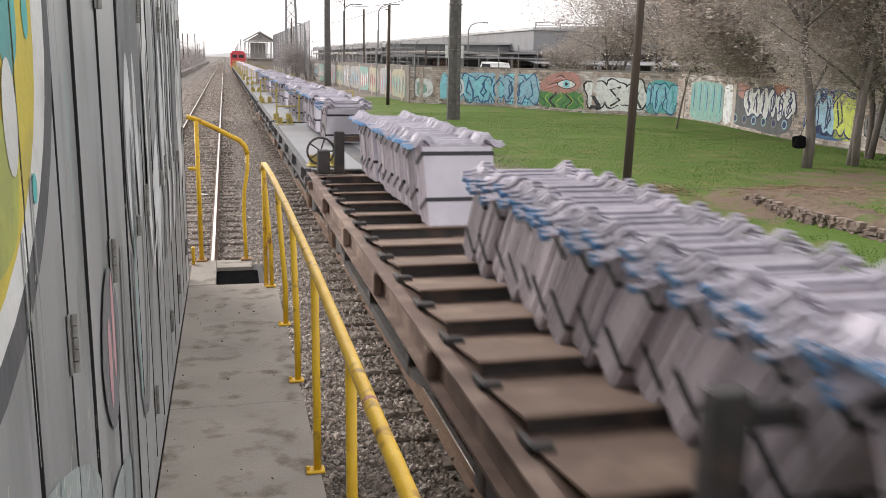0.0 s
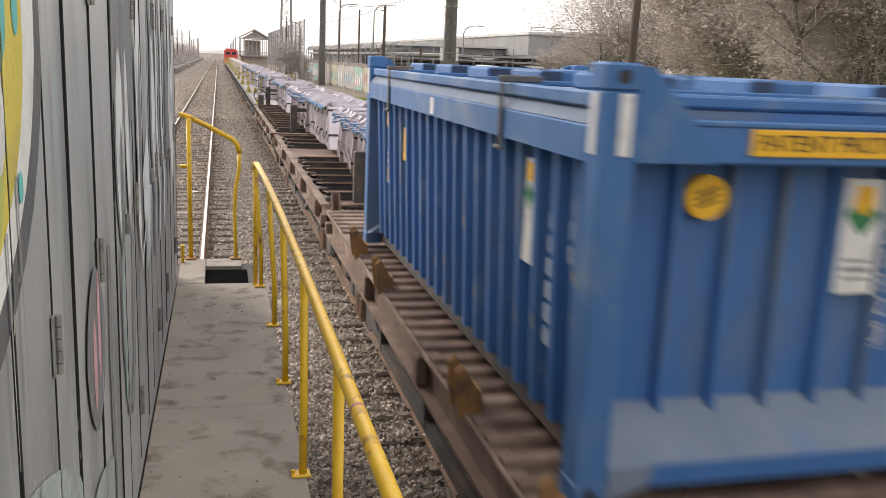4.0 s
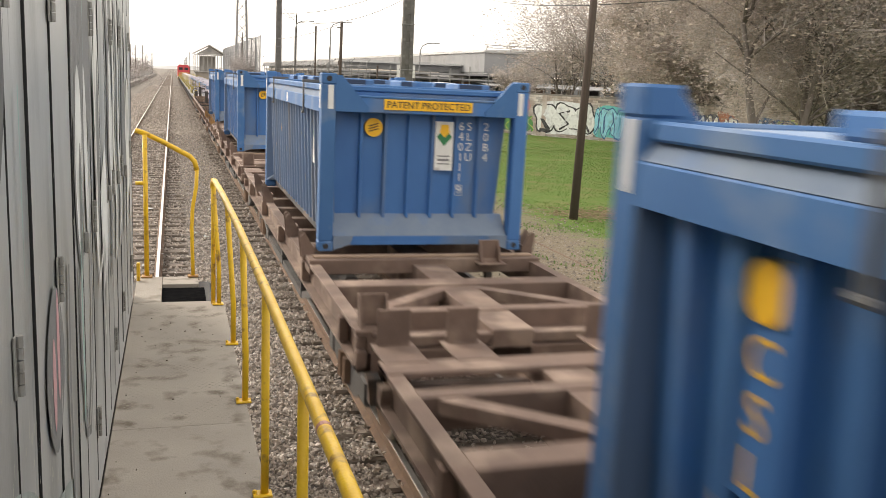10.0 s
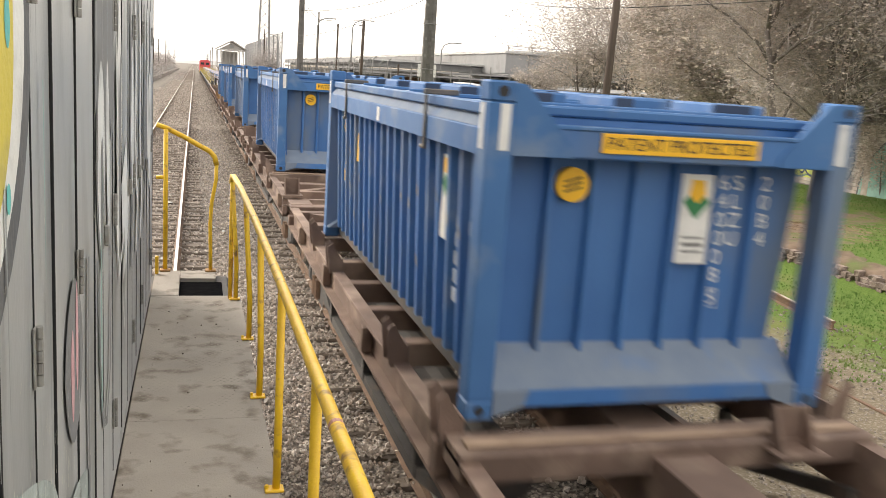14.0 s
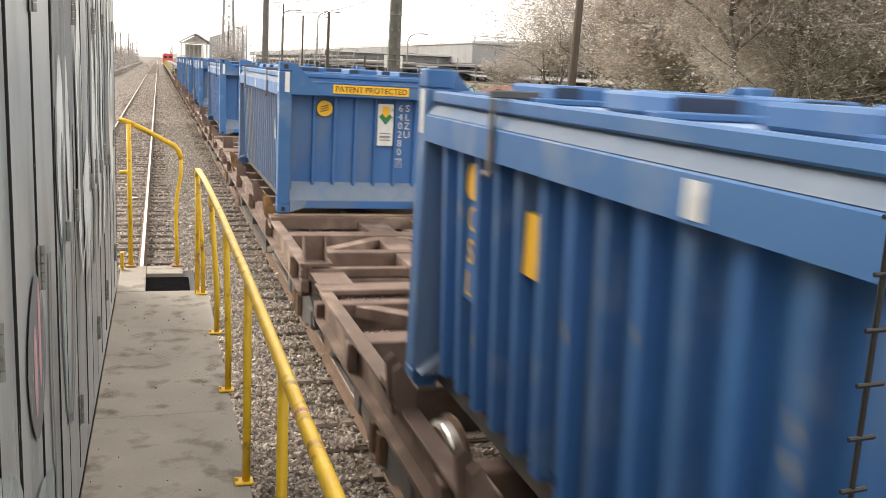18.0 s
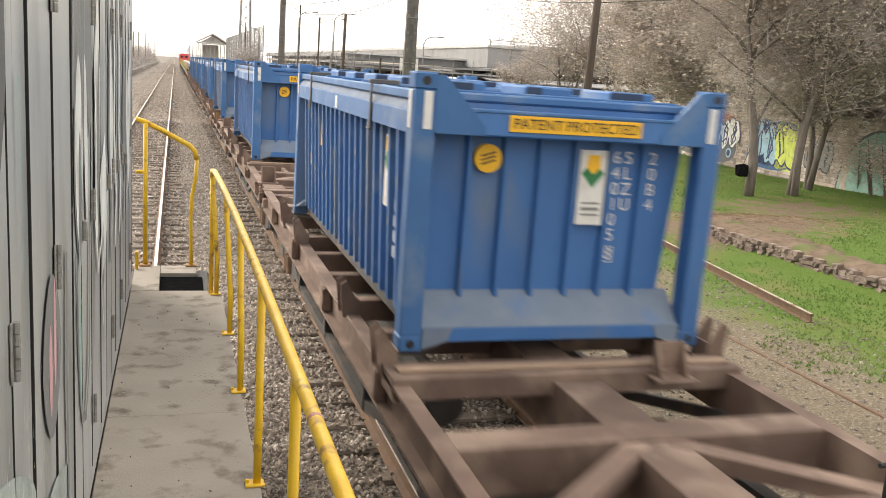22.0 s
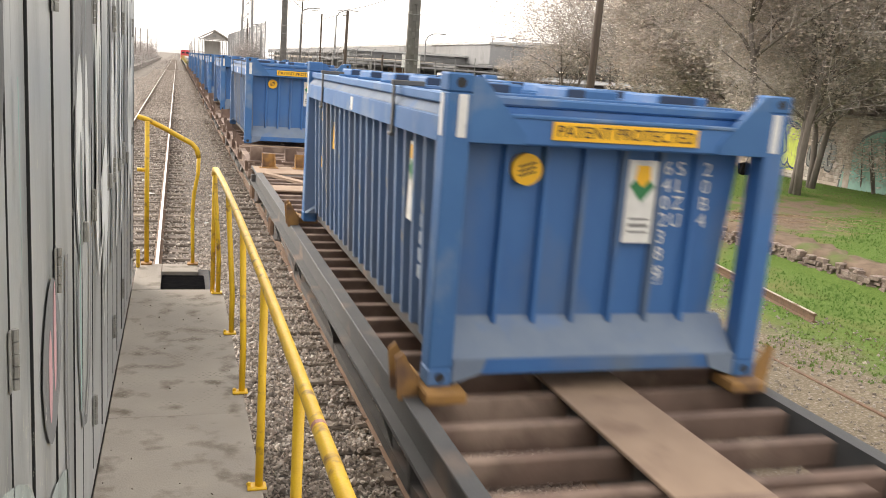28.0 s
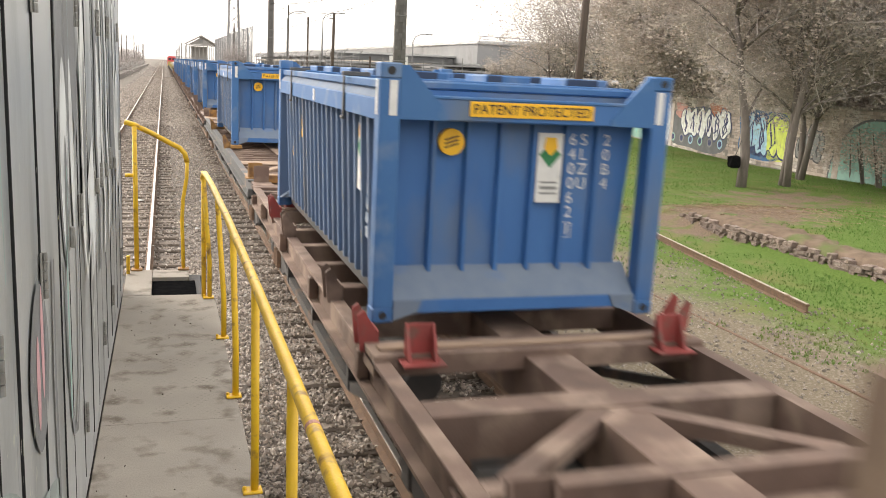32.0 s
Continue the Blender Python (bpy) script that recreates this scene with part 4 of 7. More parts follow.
# handrail along the walkway
part("handrail", Geo().tube([(0.385, -2, 2.385), (0.385, 2.3, 2.375), (0.385, 4, 2.38), (0.37, 5.6, 2.40), (0.34, 6.9, 2.43), (0.315, 7.4, 2.45), (0.305, 7.5, 2.43), (0.303, 7.53, 2.38)], 0.0225, 14), "yellow", loco, "chipped yellow tubular handrail", smooth=True)
part("paint_chip", Geo().tube([(0.385, 2.30, 2.375), (0.385, 2.322, 2.375)], 0.0231, 14), P["salmon"], loco, "red mark on the handrail")
for y, x, xt, two in ((7.52, 0.355, 0.305, 1), (6.37, 0.40, 0.352, 0), (5.18, 0.395, 0.375, 0), (3.94, 0.39, 0.385, 0), (2.72, 0.39, 0.385, 0), (1.5, 0.39, 0.385, 0), (0.3, 0.39, 0.385, 0)):
    ztop = 2.385 + (0.05 if y > 6 else 0.0)
    post = part("handrail_post", Geo().tube([(x, y, WALK_Z - 0.005), (x, y, WALK_Z + 0.3), (xt, y, ztop)], 0.019, 12), "yellow", loco, "yellow handrail post", smooth=True)
    fl = Geo().box(x - 0.055, x + 0.035, y - 0.035, y + 0.035, WALK_Z + 0.001, WALK_Z + 0.014, 0.004)
    for e in (-0.045,):
        fl.tube([(x + e, y, WALK_Z + 0.012), (x + e, y, WALK_Z + 0.03)], 0.009, 6)
    part("post_foot", fl, "yellow", post, "bolted foot plate")
    if two:
        part("handrail_post", Geo().tube([(x - 0.045, y + 0.05, WALK_Z - 0.005), (x - 0.045, y + 0.05, WALK_Z + 0.4), (xt, y - 0.01, ztop + 0.02)], 0.019, 12), "yellow", loco, "yellow handrail post", smooth=True)
# bent end rail at the steps
part("end_rail", Geo().tube([(-0.345, 8.72, 2.755), (-0.26, 8.71, 2.73), (-0.1, 8.7, 2.655), (0.05, 8.7, 2.575), (0.14, 8.69, 2.53), (0.185, 8.68, 2.48), (0.205, 8.67, 2.40)], 0.024, 12), "yellow", loco, "bent yellow end rail", smooth=True)
part("end_rail_leg", Geo().tube([(0.205, 8.67, 2.42), (0.20, 8.66, 2.25), (0.165, 8.64, 2.05), (0.155, 8.63, 1.85), (0.16, 8.62, 1.65), (0.165, 8.6, 1.385)], 0.018, 10), "yellow", loco, "buckled yellow rail leg", smooth=True)
part("end_rail_post", Geo().tube([(-0.255, 8.62, WALK_Z), (-0.26, 8.66, 2.72)], 0.022, 12), "yellow", loco, smooth=True)
part("end_rail_bar", Geo().tube([(-0.345, 8.66, 2.27), (-0.262, 8.65, 2.27)], 0.018, 10), "yellow", loco, smooth=True)
for x in (-0.255, 0.165):
    part("post_foot", Geo().box(x - 0.05, x + 0.05, 8.56, 8.66, WALK_Z + 0.001, WALK_Z + 0.016, 0.004), "orange", loco, "rusty foot plate")
part("corner_stub", Geo().box(-0.342, -0.31, 8.45, 8.5, WALK_Z, WALK_Z + 0.17, 0.006), "yellow", loco)
# thin knotted rod on the walkway's edge beside the camera
rod = Geo().tube([(0.514, 0.455, 1.2), (0.513, 0.46, 2.4), (0.511, 0.472, 3.28)], 0.0024, 8)
for z in [2.62 + 0.043 * k for k in range(16)]:
    rod.tube([(0.500, 0.468, z), (0.524, 0.468, z + 0.001)], 0.0021, 6)
part("grab_rod", rod, "strap", loco, "thin black rod with short cross pegs")


# ---- far side: painted wall, poles, factory, trees ----
WALL = [(13.4, 150.0), (15.2, 74.0), (21.5, 67.5), (29.8, 55.0), (28.4, 40.0), (27.6, 22.0)]
WALL_TOP = 2.80
LETTER = random.Random(11)


def wall_frame(a, b):
    a, b = Vector((*a, 0)), Vector((*b, 0))
    d = (b - a).normalized()
    nrm = Vector((d.y, -d.x, 0))
    if nrm.dot(Vector((0, 0, 0)) - a) < 0:
        nrm = -nrm
    return a, d, nrm, (b - a).length


BRICK = Geo().box(-0.5, 0.5, -0.5, 0.5, -0.5, 0.5, 0.06).mesh("brick")
BRICK.materials.append(M["brick"])


def on_wall(a, d, nrm, s, z, out):
    p = a + d * s + nrm * out
    return (p.x, p.y, z)


def wall_piece(parent, fr, outline, colour, layer, name="mural_paint"):
    a, d, nrm, _ = fr
    return part(name, Geo().sheet([on_wall(a, d, nrm, s, z, 0.118 + layer * 0.004) for s, z in outline]), P[colour], parent, fix=False)


def graffiti_word(parent, fr, s0, s1, z0, z1, fill, edge, backcol, letters=5, seed=0):
    """Fat illegible sprayed letter shapes with dark edges on a coloured patch."""
    r = random.Random(seed)
    sm, zm = (s0 + s1) / 2, (z0 + z1) / 2
    if backcol:
        wall_piece(parent, fr, blob(sm, zm, (s1 - s0) / 2, (z1 - z0) / 2, 36, 0, 5.0, 0.03, seed), backcol, 0)
    w = (s1 - s0) / letters
    for k in range(letters):
        c = s0 + (k + 0.5) * w
        h = (z1 - z0) * r.uniform(0.36, 0.44)
        form = blob(c, zm + r.uniform(-0.08, 0.08), w * 0.56, h, 26, r.uniform(-0.25, 0.25), r.choice((2.2, 3.5, 1.3)), 0.12, seed * 7 + k)
        big = [(c + (p - c) * 1.16, zm + (q - zm) * 1.10) for p, q in form]
        wall_piece(parent, fr, big, edge, 1 + k % 2)
        wall_piece(parent, fr, form, fill, 3 + k % 2)
        for j in range(r.randint(2, 3)):
            pts = [(c + r.uniform(-0.3, 0.3) * w, zm + h * (0.75 - 0.5 * i + r.uniform(-0.2, 0.2))) for i in range(4)]
            lft, rgt = stroke(pts, w * 0.13)
            wall_piece(parent, fr, lft + rgt[::-1], r.choice((edge, edge, backcol or edge)), 5)


def build_wall():
    wall = thing("wall_far", "long low brick wall covered in colourful graffiti murals", "wall", kind="structure")
    frames = []
    for a, b in zip(WALL, WALL[1:]):
        fr = wall_frame(a, b)
        frames.append(fr)
        a3, d, nrm, ln = fr
        body = Geo()
        body.add([on_wall(a3, d, nrm, s, z, o) for s in (-0.1, ln + 0.1) for o, z in ((-0.12, -0.6), (0.09, -0.6), (0.09, WALL_TOP - 0.06), (-0.12, WALL_TOP - 0.06))],
                 [(0, 1, 2, 3), (7, 6, 5, 4), (0, 4, 5, 1), (1, 5, 6, 2), (2, 6, 7, 3), (3, 7, 4, 0)])
        part("wall_body", body, "mortar", wall)
        cap = Geo()
        cap.add([on_wall(a3, d, nrm, s, z, o) for s in (-0.1, ln + 0.1) for o, z in ((-0.15, WALL_TOP - 0.058), (0.125, WALL_TOP - 0.058), (0.11, WALL_TOP + 0.02), (-0.13, WALL_TOP + 0.02))],
                [(0, 1, 2, 3), (7, 6, 5, 4), (0, 4, 5, 1), (1, 5, 6, 2), (2, 6, 7, 3), (3, 7, 4, 0)])
        part("coping", cap, "mortar", wall)
        k = 0
        s = 1.0
        while s < ln - 0.5:
            pil = Geo()
            pil.add([on_wall(a3, d, nrm, s + e, z, o) for e in (0, 0.38) for o, z in ((0.085, -0.6), (0.135, -0.6), (0.135, WALL_TOP - 0.08), (0.085, WALL_TOP - 0.08))],
                    [(0, 1, 2, 3), (7, 6, 5, 4), (0, 4, 5, 1), (1, 5, 6, 2), (2, 6, 7, 3), (3, 7, 4, 0)])
            part("pilaster", pil, "brick", wall, "narrow brick pilaster")
            s += 7.2
    # courses of brick, joined where the wall is far off
    many = Geo()
    for fi, (a3, d, nrm, ln) in enumerate(frames):
        if fi == 0:
            continue
        rows = int((WALL_TOP + 0.35) / 0.16)
        for r in range(rows):
            z = -0.33 + r * 0.16
            s = 0.0 if r % 2 else -0.2
            while s < ln:
                e = min(ln, s + 0.385)
                if e - max(0, s) > 0.1 and LETTER.random() < 0.93:
                    o = 0.098 + LETTER.uniform(-0.002, 0.006)
                    ss = max(0, s)
                    many.add([on_wall(a3, d, nrm, ss, z, o), on_wall(a3, d, nrm, e, z, o), on_wall(a3, d, nrm, e, z + 0.142, o), on_wall(a3, d, nrm, ss, z + 0.142, o),
                              on_wall(a3, d, nrm, ss, z, 0.085), on_wall(a3, d, nrm, e, z, 0.085), on_wall(a3, d, nrm, e, z + 0.142, 0.085), on_wall(a3, d, nrm, ss, z + 0.142, 0.085)],
                             [(0, 1, 2, 3), (0, 4, 5, 1), (2, 6, 7, 3), (0, 3, 7, 4), (1, 5, 6, 2)])
                s += 0.4
    tagged(part("brick_courses", many, "brick", wall, "worn bricks between the murals", fix=False), kind="stuff")
    return wall, frames


wall, FR = build_wall()
# along the track, far off: faded figures and bands
for k in range(11):
    s0 = 10 + k * 5.9
    w = LETTER.uniform(5.3, 5.95)
    c1, c2, c3 = (("ash", "sky", "grey"), ("seafoam", "silver", "salmon"), ("straw", "ash", "rust"), ("ash", "salmon", "sky"), ("straw", "seafoam", "grey"), ("ash", "grey", "silver"))[k % 6]
    wall_piece(wall, FR[0], blob(s0 + w / 2, 1.2, w / 2, 1.22, 30, 0, 9.0, 0.02, k), c1, 0)
    for j in range(9):
        c = s0 + w * (j + 0.5) / 9
        wall_piece(wall, FR[0], blob(c, 1.1 + LETTER.uniform(-0.2, 0.2), w * 0.045, LETTER.uniform(0.4, 0.95), 18, LETTER.uniform(-0.4, 0.4), 2.2, 0.25, k * 5 + j), (c2, c3)[j % 2], 1 + j % 2)
f1, f2, f3, f4 = FR[1], FR[2], FR[3], FR[4]
wall_piece(wall, f1, blob(1.4, 1.0, 0.9, 0.8, 24, 0, 3, 0.06, 3), "silver", 0)
wall_piece(wall, f1, blob(1.2, 0.9, 0.5, 0.55, 24, 0, 2, 0.15, 4), "seafoam", 1)
wall_piece(wall, f1, [(3.1, 0.2), (3.0, 1.2), (3.2, 2.1), (3.45, 2.35), (3.7, 2.1), (3.8, 1.2), (3.75, 0.2)], "aqua", 1)
graffiti_word(wall, f1, 3.9, 5.3, 0.1, 2.3, "silver", "deep", "sky", 2, 61)
graffiti_word(wall, f1, 5.3, 9.0, 0.0, 2.4, "aqua", "deep", "sky", 3, 62)
graffiti_word(wall, f2, 0.0, 3.3, 0.0, 2.4, "sky", "deep", "aqua", 3, 72)
for k in range(26):
    fr, s0 = (f1, 5.4 + k * 0.27) if k < 13 else (f2, 0.1 + (k - 13) * 0.24)
    h = LETTER.uniform(0.1, 0.35)
    wall_piece(wall, fr, [(s0, 0.22), (s0 + 0.07, 0.22 - h * 0.2), (s0 + 0.10, 0.22 - h), (s0 + 0.14, 0.2), (s0 + 0.16, 0.3)], "deep", 6)
# the eye with green tentacles
E0 = 3.45
wall_piece(wall, f2, blob(E0 + 2.05, 0.62, 2.0, 0.72, 40, 0, 2.6, 0.07, 5), "moss", 0)
wall_piece(wall, f2, blob(E0 + 1.95, 1.78, 1.85, 0.80, 40, 0.1, 2.0, 0.04, 6), "salmon", 1)
for k in range(7):
    pts = [(E0 + 0.35 + 0.22 * k + (3.0 - 0.42 * k) * i / 9, 1.2 + 0.19 * k + (0.34 - 0.03 * k) * math.sin(math.pi * i / 9)) for i in range(10)]
    lft, rgt = stroke(pts, 0.07)
    wall_piece(wall, f2, lft + rgt[::-1], ("rust", "pink", "black")[k % 3], 2)
wall_piece(wall, f2, blob(E0 + 2.45, 1.72, 0.86, 0.36, 30, 0, 1.6), "black", 3)
wall_piece(wall, f2, blob(E0 + 2.45, 1.72, 0.78, 0.30, 30, 0, 1.6), "white", 4)
wall_piece(wall, f2, blob(E0 + 2.45, 1.74, 0.32, 0.28, 26), "aqua", 5)
wall_piece(wall, f2, blob(E0 + 2.45, 1.74, 0.13, 0.13, 20), "black", 6)
for k in range(8):
    pts = [(E0 + 0.25 + 0.5 * k + 0.28 * math.sin(i * 0.9 + k), 0.0 + 0.16 * i) for i in range(8)]
    lft, rgt = stroke(pts, 0.20)
    wall_piece(wall, f2, lft + rgt[::-1], ("moss", "acid", "black")[k % 3] if k % 3 != 1 else "moss", 2)
    lft, rgt = stroke([(p + 0.09, q) for p, q in pts], 0.05)
    wall_piece(wall, f2, lft + rgt[::-1], ("black", "acid")[k % 2], 3)
graffiti_word(wall, f2, 7.8, 12.6, -0.05, 2.3, "white", "black", "silver", 3, 63)
wall_piece(wall, f2, [(8.1, 1.0), (8.4, 1.0), (9.0, 0.35), (9.0, 0.05), (8.1, 0.05), (8.1, 0.3), (8.6, 0.3)], "black", 6)
graffiti_word(wall, f2, 12.6, 15.0, 0.0, 2.2, "aqua", "deep", "teal", 4, 64)
wall_piece(wall, f3, blob(4.65, 1.1, 2.3, 1.2, 40, 0, 7, 0.02, 9), "seafoam", 0)
for k in range(18):
    pts = [(2.55 + 0.24 * k, 2.15), (2.6 + 0.24 * k, 1.5 + 0.1 * (k % 3)), (2.55 + 0.24 * k, 0.2 + 0.3 * (k % 4))]
    lft, rgt = stroke(pts, 0.11)
    wall_piece(wall, f3, lft + rgt[::-1], ("teal", "deep", "seafoam", "sky")[k % 4], 1 + k % 2)
wall_piece(wall, f3, blob(7.6, 1.1, 0.55, 1.15, 24, 0, 5, 0.03, 3), "silver", 0)
wall_piece(wall, f3, blob(11.6, 1.0, 3.3, 1.2, 40, 0, 4, 0.05, 19), "charcoal", 0)
wall_piece(wall, f3, blob(9.6, 1.95, 0.9, 0.42, 20, 0, 2, 0.2, 8), "salmon", 1)
wall_piece(wall, f3, blob(13.6, 2.1, 0.9, 0.4, 20, 0, 2, 0.2, 18), "rust", 1)
graffiti_word(wall, f3, 9.7, 15.0, 0.45, 2.3, "white", "navy", None, 6, 65)
for k in range(6):
    wall_piece(wall, f3, blob(8.7 + k * 1.1, 0.35, 0.28, 0.26, 18), ("seafoam", "grey", "sky")[k % 3], 3)
    wall_piece(wall, f3, blob(8.7 + k * 1.1, 0.35, 0.18, 0.17, 18), "navy", 4)
wall_piece(wall, f4, blob(3.0, 1.15, 2.2, 1.2, 34, 0, 4, 0.05, 21), "deep", 0)
graffiti_word(wall, f4, 1.6, 3.2, 0.1, 2.2, "sky", "navy", "navy", 2, 68)
graffiti_word(wall, f4, 3.2, 5.1, 0.0, 2.35, "acid", "navy", "acid", 2, 66)
graffiti_word(wall, f4, 5.6, 7.4, 0.1, 1.9, "grey", "black", None, 3, 69)
wall_piece(wall, f4, [(7.9 + 2.6 * (1 - math.cos(a * math.pi / 24)), -0.35 + 2.75 * math.sin(a * math.pi / 24)) for a in range(13)] + [(13.6, 2.4), (13.6, -0.35)], "charcoal", 0)
wall_piece(wall, f4, [(8.0 + 2.6 * (1 - math.cos(a * math.pi / 24)), -0.35 + 2.66 * math.sin(a * math.pi / 24)) for a in range(13)] + [(13.5, 2.3), (13.5, -0.35)], "seafoam", 1)

# mesh fence on posts above the wall along the track
fence = thing("wire_fence", "tall wire mesh fence on steel posts above the wall", "fence")
a3, d, nrm, ln = FR[0]
for k in range(26):
    s = 4 + k * 2.9
    p = on_wall(a3, d, nrm, s, 0, -0.25)
    part("post", Geo().tube([(p[0], p[1], 0), (p[0], p[1], 4.3 + 0.2 * (k % 3)), (p[0] + 0.3, p[1], 4.6 + 0.2 * (k % 3))], 0.045, 6), "galv", fence)
for z in (3.1, 3.4, 3.7, 4.0, 4.3):
    part("strand", Geo().tube([on_wall(a3, d, nrm, 4, z, -0.25), on_wall(a3, d, nrm, 76, z, -0.25)], 0.014, 4), "galv", fence, "horizontal fence wire")
fence2 = thing("wire_fence", "wire mesh fence on steel posts in front of the factory", "fence")
for k in range(14):
    x = 14 + k * 2.0
    part("post", Geo().tube([(x, 84, -0.3), (x, 84, 4.6 + 0.3 * math.sin(k * 2.1))], 0.05, 6), "galv", fence2)
for z in (3.0, 3.4, 3.8, 4.2):
    part("strand", Geo().tube([(14, 84, z), (40, 84, z)], 0.014, 4), "galv", fence2)

# ---- poles ----
pole = thing("wooden_pole", "slender dark wooden utility pole standing in the grass", "pole")
part("shaft", Geo().tube([(10.85, 22.6, -0.5), (10.93, 22.6, 4), (11.0, 22.6, 8.5)], 0.125, 10, 0.09), "darkpole", pole, smooth=True)


def h_mast(x, y, w, top, label):
    t = thing("concrete_mast", label, "mast")
    g = Geo()
    w1 = w * 0.74
    sec = [(-0.5, -0.14), (-0.14, -0.14), (-0.14, -0.09), (0.14, -0.09), (0.14, -0.14), (0.5, -0.14), (0.5, 0.14), (-0.5, 0.14)]
    n8 = len(sec)
    g.add([(x + p * ww, y + q, z) for ww, z in ((w, -0.4), (w1, top)) for p, q in sec], [(i, (i + 1) % n8, n8 + (i + 1) % n8, n8 + i) for i in range(n8)] + [tuple(range(n8))[::-1], tuple(range(n8, 2 * n8))])
    part("shaft", g, "concrete", t)
    for i in range(int(top)):
        part("batten", Geo().box(x - w * 0.13, x + w * 0.13, y - 0.135, y - 0.092, 0.2 + i, 0.55 + i, 0.008), "concrete", t)
        for sx in (-1, 1):
            # flat dark plate painted as the shade of a small recess
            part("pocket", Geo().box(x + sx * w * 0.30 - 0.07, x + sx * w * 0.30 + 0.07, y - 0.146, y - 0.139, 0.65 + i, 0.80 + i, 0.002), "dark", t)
    for z in (3.9, 6.6):
        part("band", Geo().box(x - w / 2 - 0.01, x + w / 2 + 0.01, y - 0.155, y + 0.155, z, z + 0.05, 0.005), "galv", t)
    return t


h_mast(13.75, 53.6, 0.80, 12, "tall grey concrete railway mast with recessed panels")
h_mast(13.05, 117.0, 0.85, 15, "tall grey concrete railway mast with recessed panels")
dark = thing("wooden_pole", "thin dark utility pole beside the graffiti wall", "pole")
part("shaft", Geo().tube([(12.75, 71, -0.4), (12.82, 71, 7.5)], 0.14, 8, 0.11), "darkpole", dark, smooth=True)
part("bracket", Geo().box(12.45, 12.75, 70.9, 71.0, 7.05, 7.12, 0.01), "darkpole", dark)


def street_lamp(x, y, top, reach):
    t = thing("street_lamp", "grey street lamp with a curved arm", "lamp", "street lamps")
    part("column", Geo().tube([(x, y, -0.3), (x, y, top - 1.0), (x + reach * 0.15, y, top - 0.4), (x + reach * 0.5, y, top - 0.08), (x + reach, y, top)], 0.09, 8, 0.05), "galv", t, smooth=True)
    part("head", Geo().box(x + reach, x + reach + 0.7, y - 0.12, y + 0.12, top - 0.08, top + 0.05, 0.03), "galv", t, "lamp head")


street_lamp(14.5, 112, 9.8, 1.6)
street_lamp(29.4, 108, 7.9, 1.8)
street_lamp(20.2, 120, 10.4, 2.2)
street_lamp(11.6, 132, 8.0, -1.3)
for x, y, top in ((15.2, 100, 8.6), (16.7, 128, 11.5), (10.9, 150, 9.5), (21.0, 125, 7.2), (17.5, 98, 5.0), (20.5, 92, 4.6)):
    t = thing("utility_pole", "slim pole against the sky", "pole", "distant poles")
    part("shaft", Geo().tube([(x, y, -0.3), (x, y, top)], 0.10, 6), "darkpole", t)
# lattice tower
tower = thing("lattice_tower", "tall steel lattice tower in the distance", "tower")
for sx in (-1, 1):
    for sy in (-1, 1):
        part("leg", Geo().tube([(13.2 + sx * 1.2, 183 + sy * 1.2, -0.3), (13.2 + sx * 0.55, 183 + sy * 0.55, 30)], 0.16, 5), "galv", tower)
br = Geo()
for k in range(14):
    z0, z1 = k * 2.1, (k + 1) * 2.1
    w0, w1 = 1.2 - 0.65 * z0 / 30, 1.2 - 0.65 * z1 / 30
    for e in (-1, 1):
        br.tube([(13.2 - e * w0, 183 - w0, z0), (13.2 + e * w1, 183 - w1, z1)], 0.10, 4)
        br.tube([(13.2 - w0, 183 - e * w0, z0), (13.2 - w1, 183 + e * w1, z1)], 0.10, 4)
part("bracing", br, "galv", tower, "diagonal bracing")


def wire(p, q, sag, r=0.012):
    p, q = Vector(p), Vector(q)
    return Geo().tube([p.lerp(q, i / 12) - Vector((0, 0, sag * 4 * (i / 12) * (1 - i / 12))) for i in range(13)], r, 5)


cables = thing("overhead_wires", "thin overhead wires sagging between poles", "wire")
for p, q, sag, r in (((10.95, 22.6, 5.57), (26, 25.0, 7.9), 0.12, 0.012), ((10.95, 22.6, 5.57), (21.0, 60.0, 9.1), 0.15, 0.014), ((13.0, 117, 12.4), (14.5, 112, 9.7), 0.3, 0.03), ((13.0, 117, 11.6), (16.7, 128, 11.4), 0.8, 0.03),
                     ((14.5, 112, 9.6), (29.4, 108, 14.5), 1.6, 0.03), ((13.0, 117, 10.8), (29.0, 90, 16.5), 1.8, 0.03), ((12.8, 71, 7.4), (10.9, 150, 9.2), 1.0, 0.02)):
    part("cable", wire(p, q, sag, r), "wire", cables, smooth=True)
bead = thing("wire_insulator", "small dark insulator hanging on a wire", "insulator")
part("hanger", Geo().tube([(13.4, 40.0, 9.0), (13.6, 40.0, 8.1)], 0.045, 6), "wire", bead)
part("hanger_wire", Geo().tube([(12.6, 40.0, 12.6), (13.4, 40.0, 9.0)], 0.008, 4), "wire", bead)

# ---- factory behind the wall ----
fac = thing("factory_shed", "long pale factory shed with metal fascia and bays painted dark as shade", "building")
part("roof_fascia", Geo().box(44.8, 46, 128, 470, 6.5, 8.0, 0.05), "facade", fac, "grey sheet-metal fascia")
part("fascia_trim", Geo().box(44.7, 44.79, 128, 470, 7.85, 8.05, 0.02), "roof", fac)
part("roof", Geo().prism([(44.9, 8.08), (75, 9.0), (75, 9.3), (44.9, 8.3)], 128, 470, "y"), "roof", fac)
part("wall_body", Geo().box(47.5, 75, 128.5, 469, -0.3, 6.6, 0.05), "facade", fac)
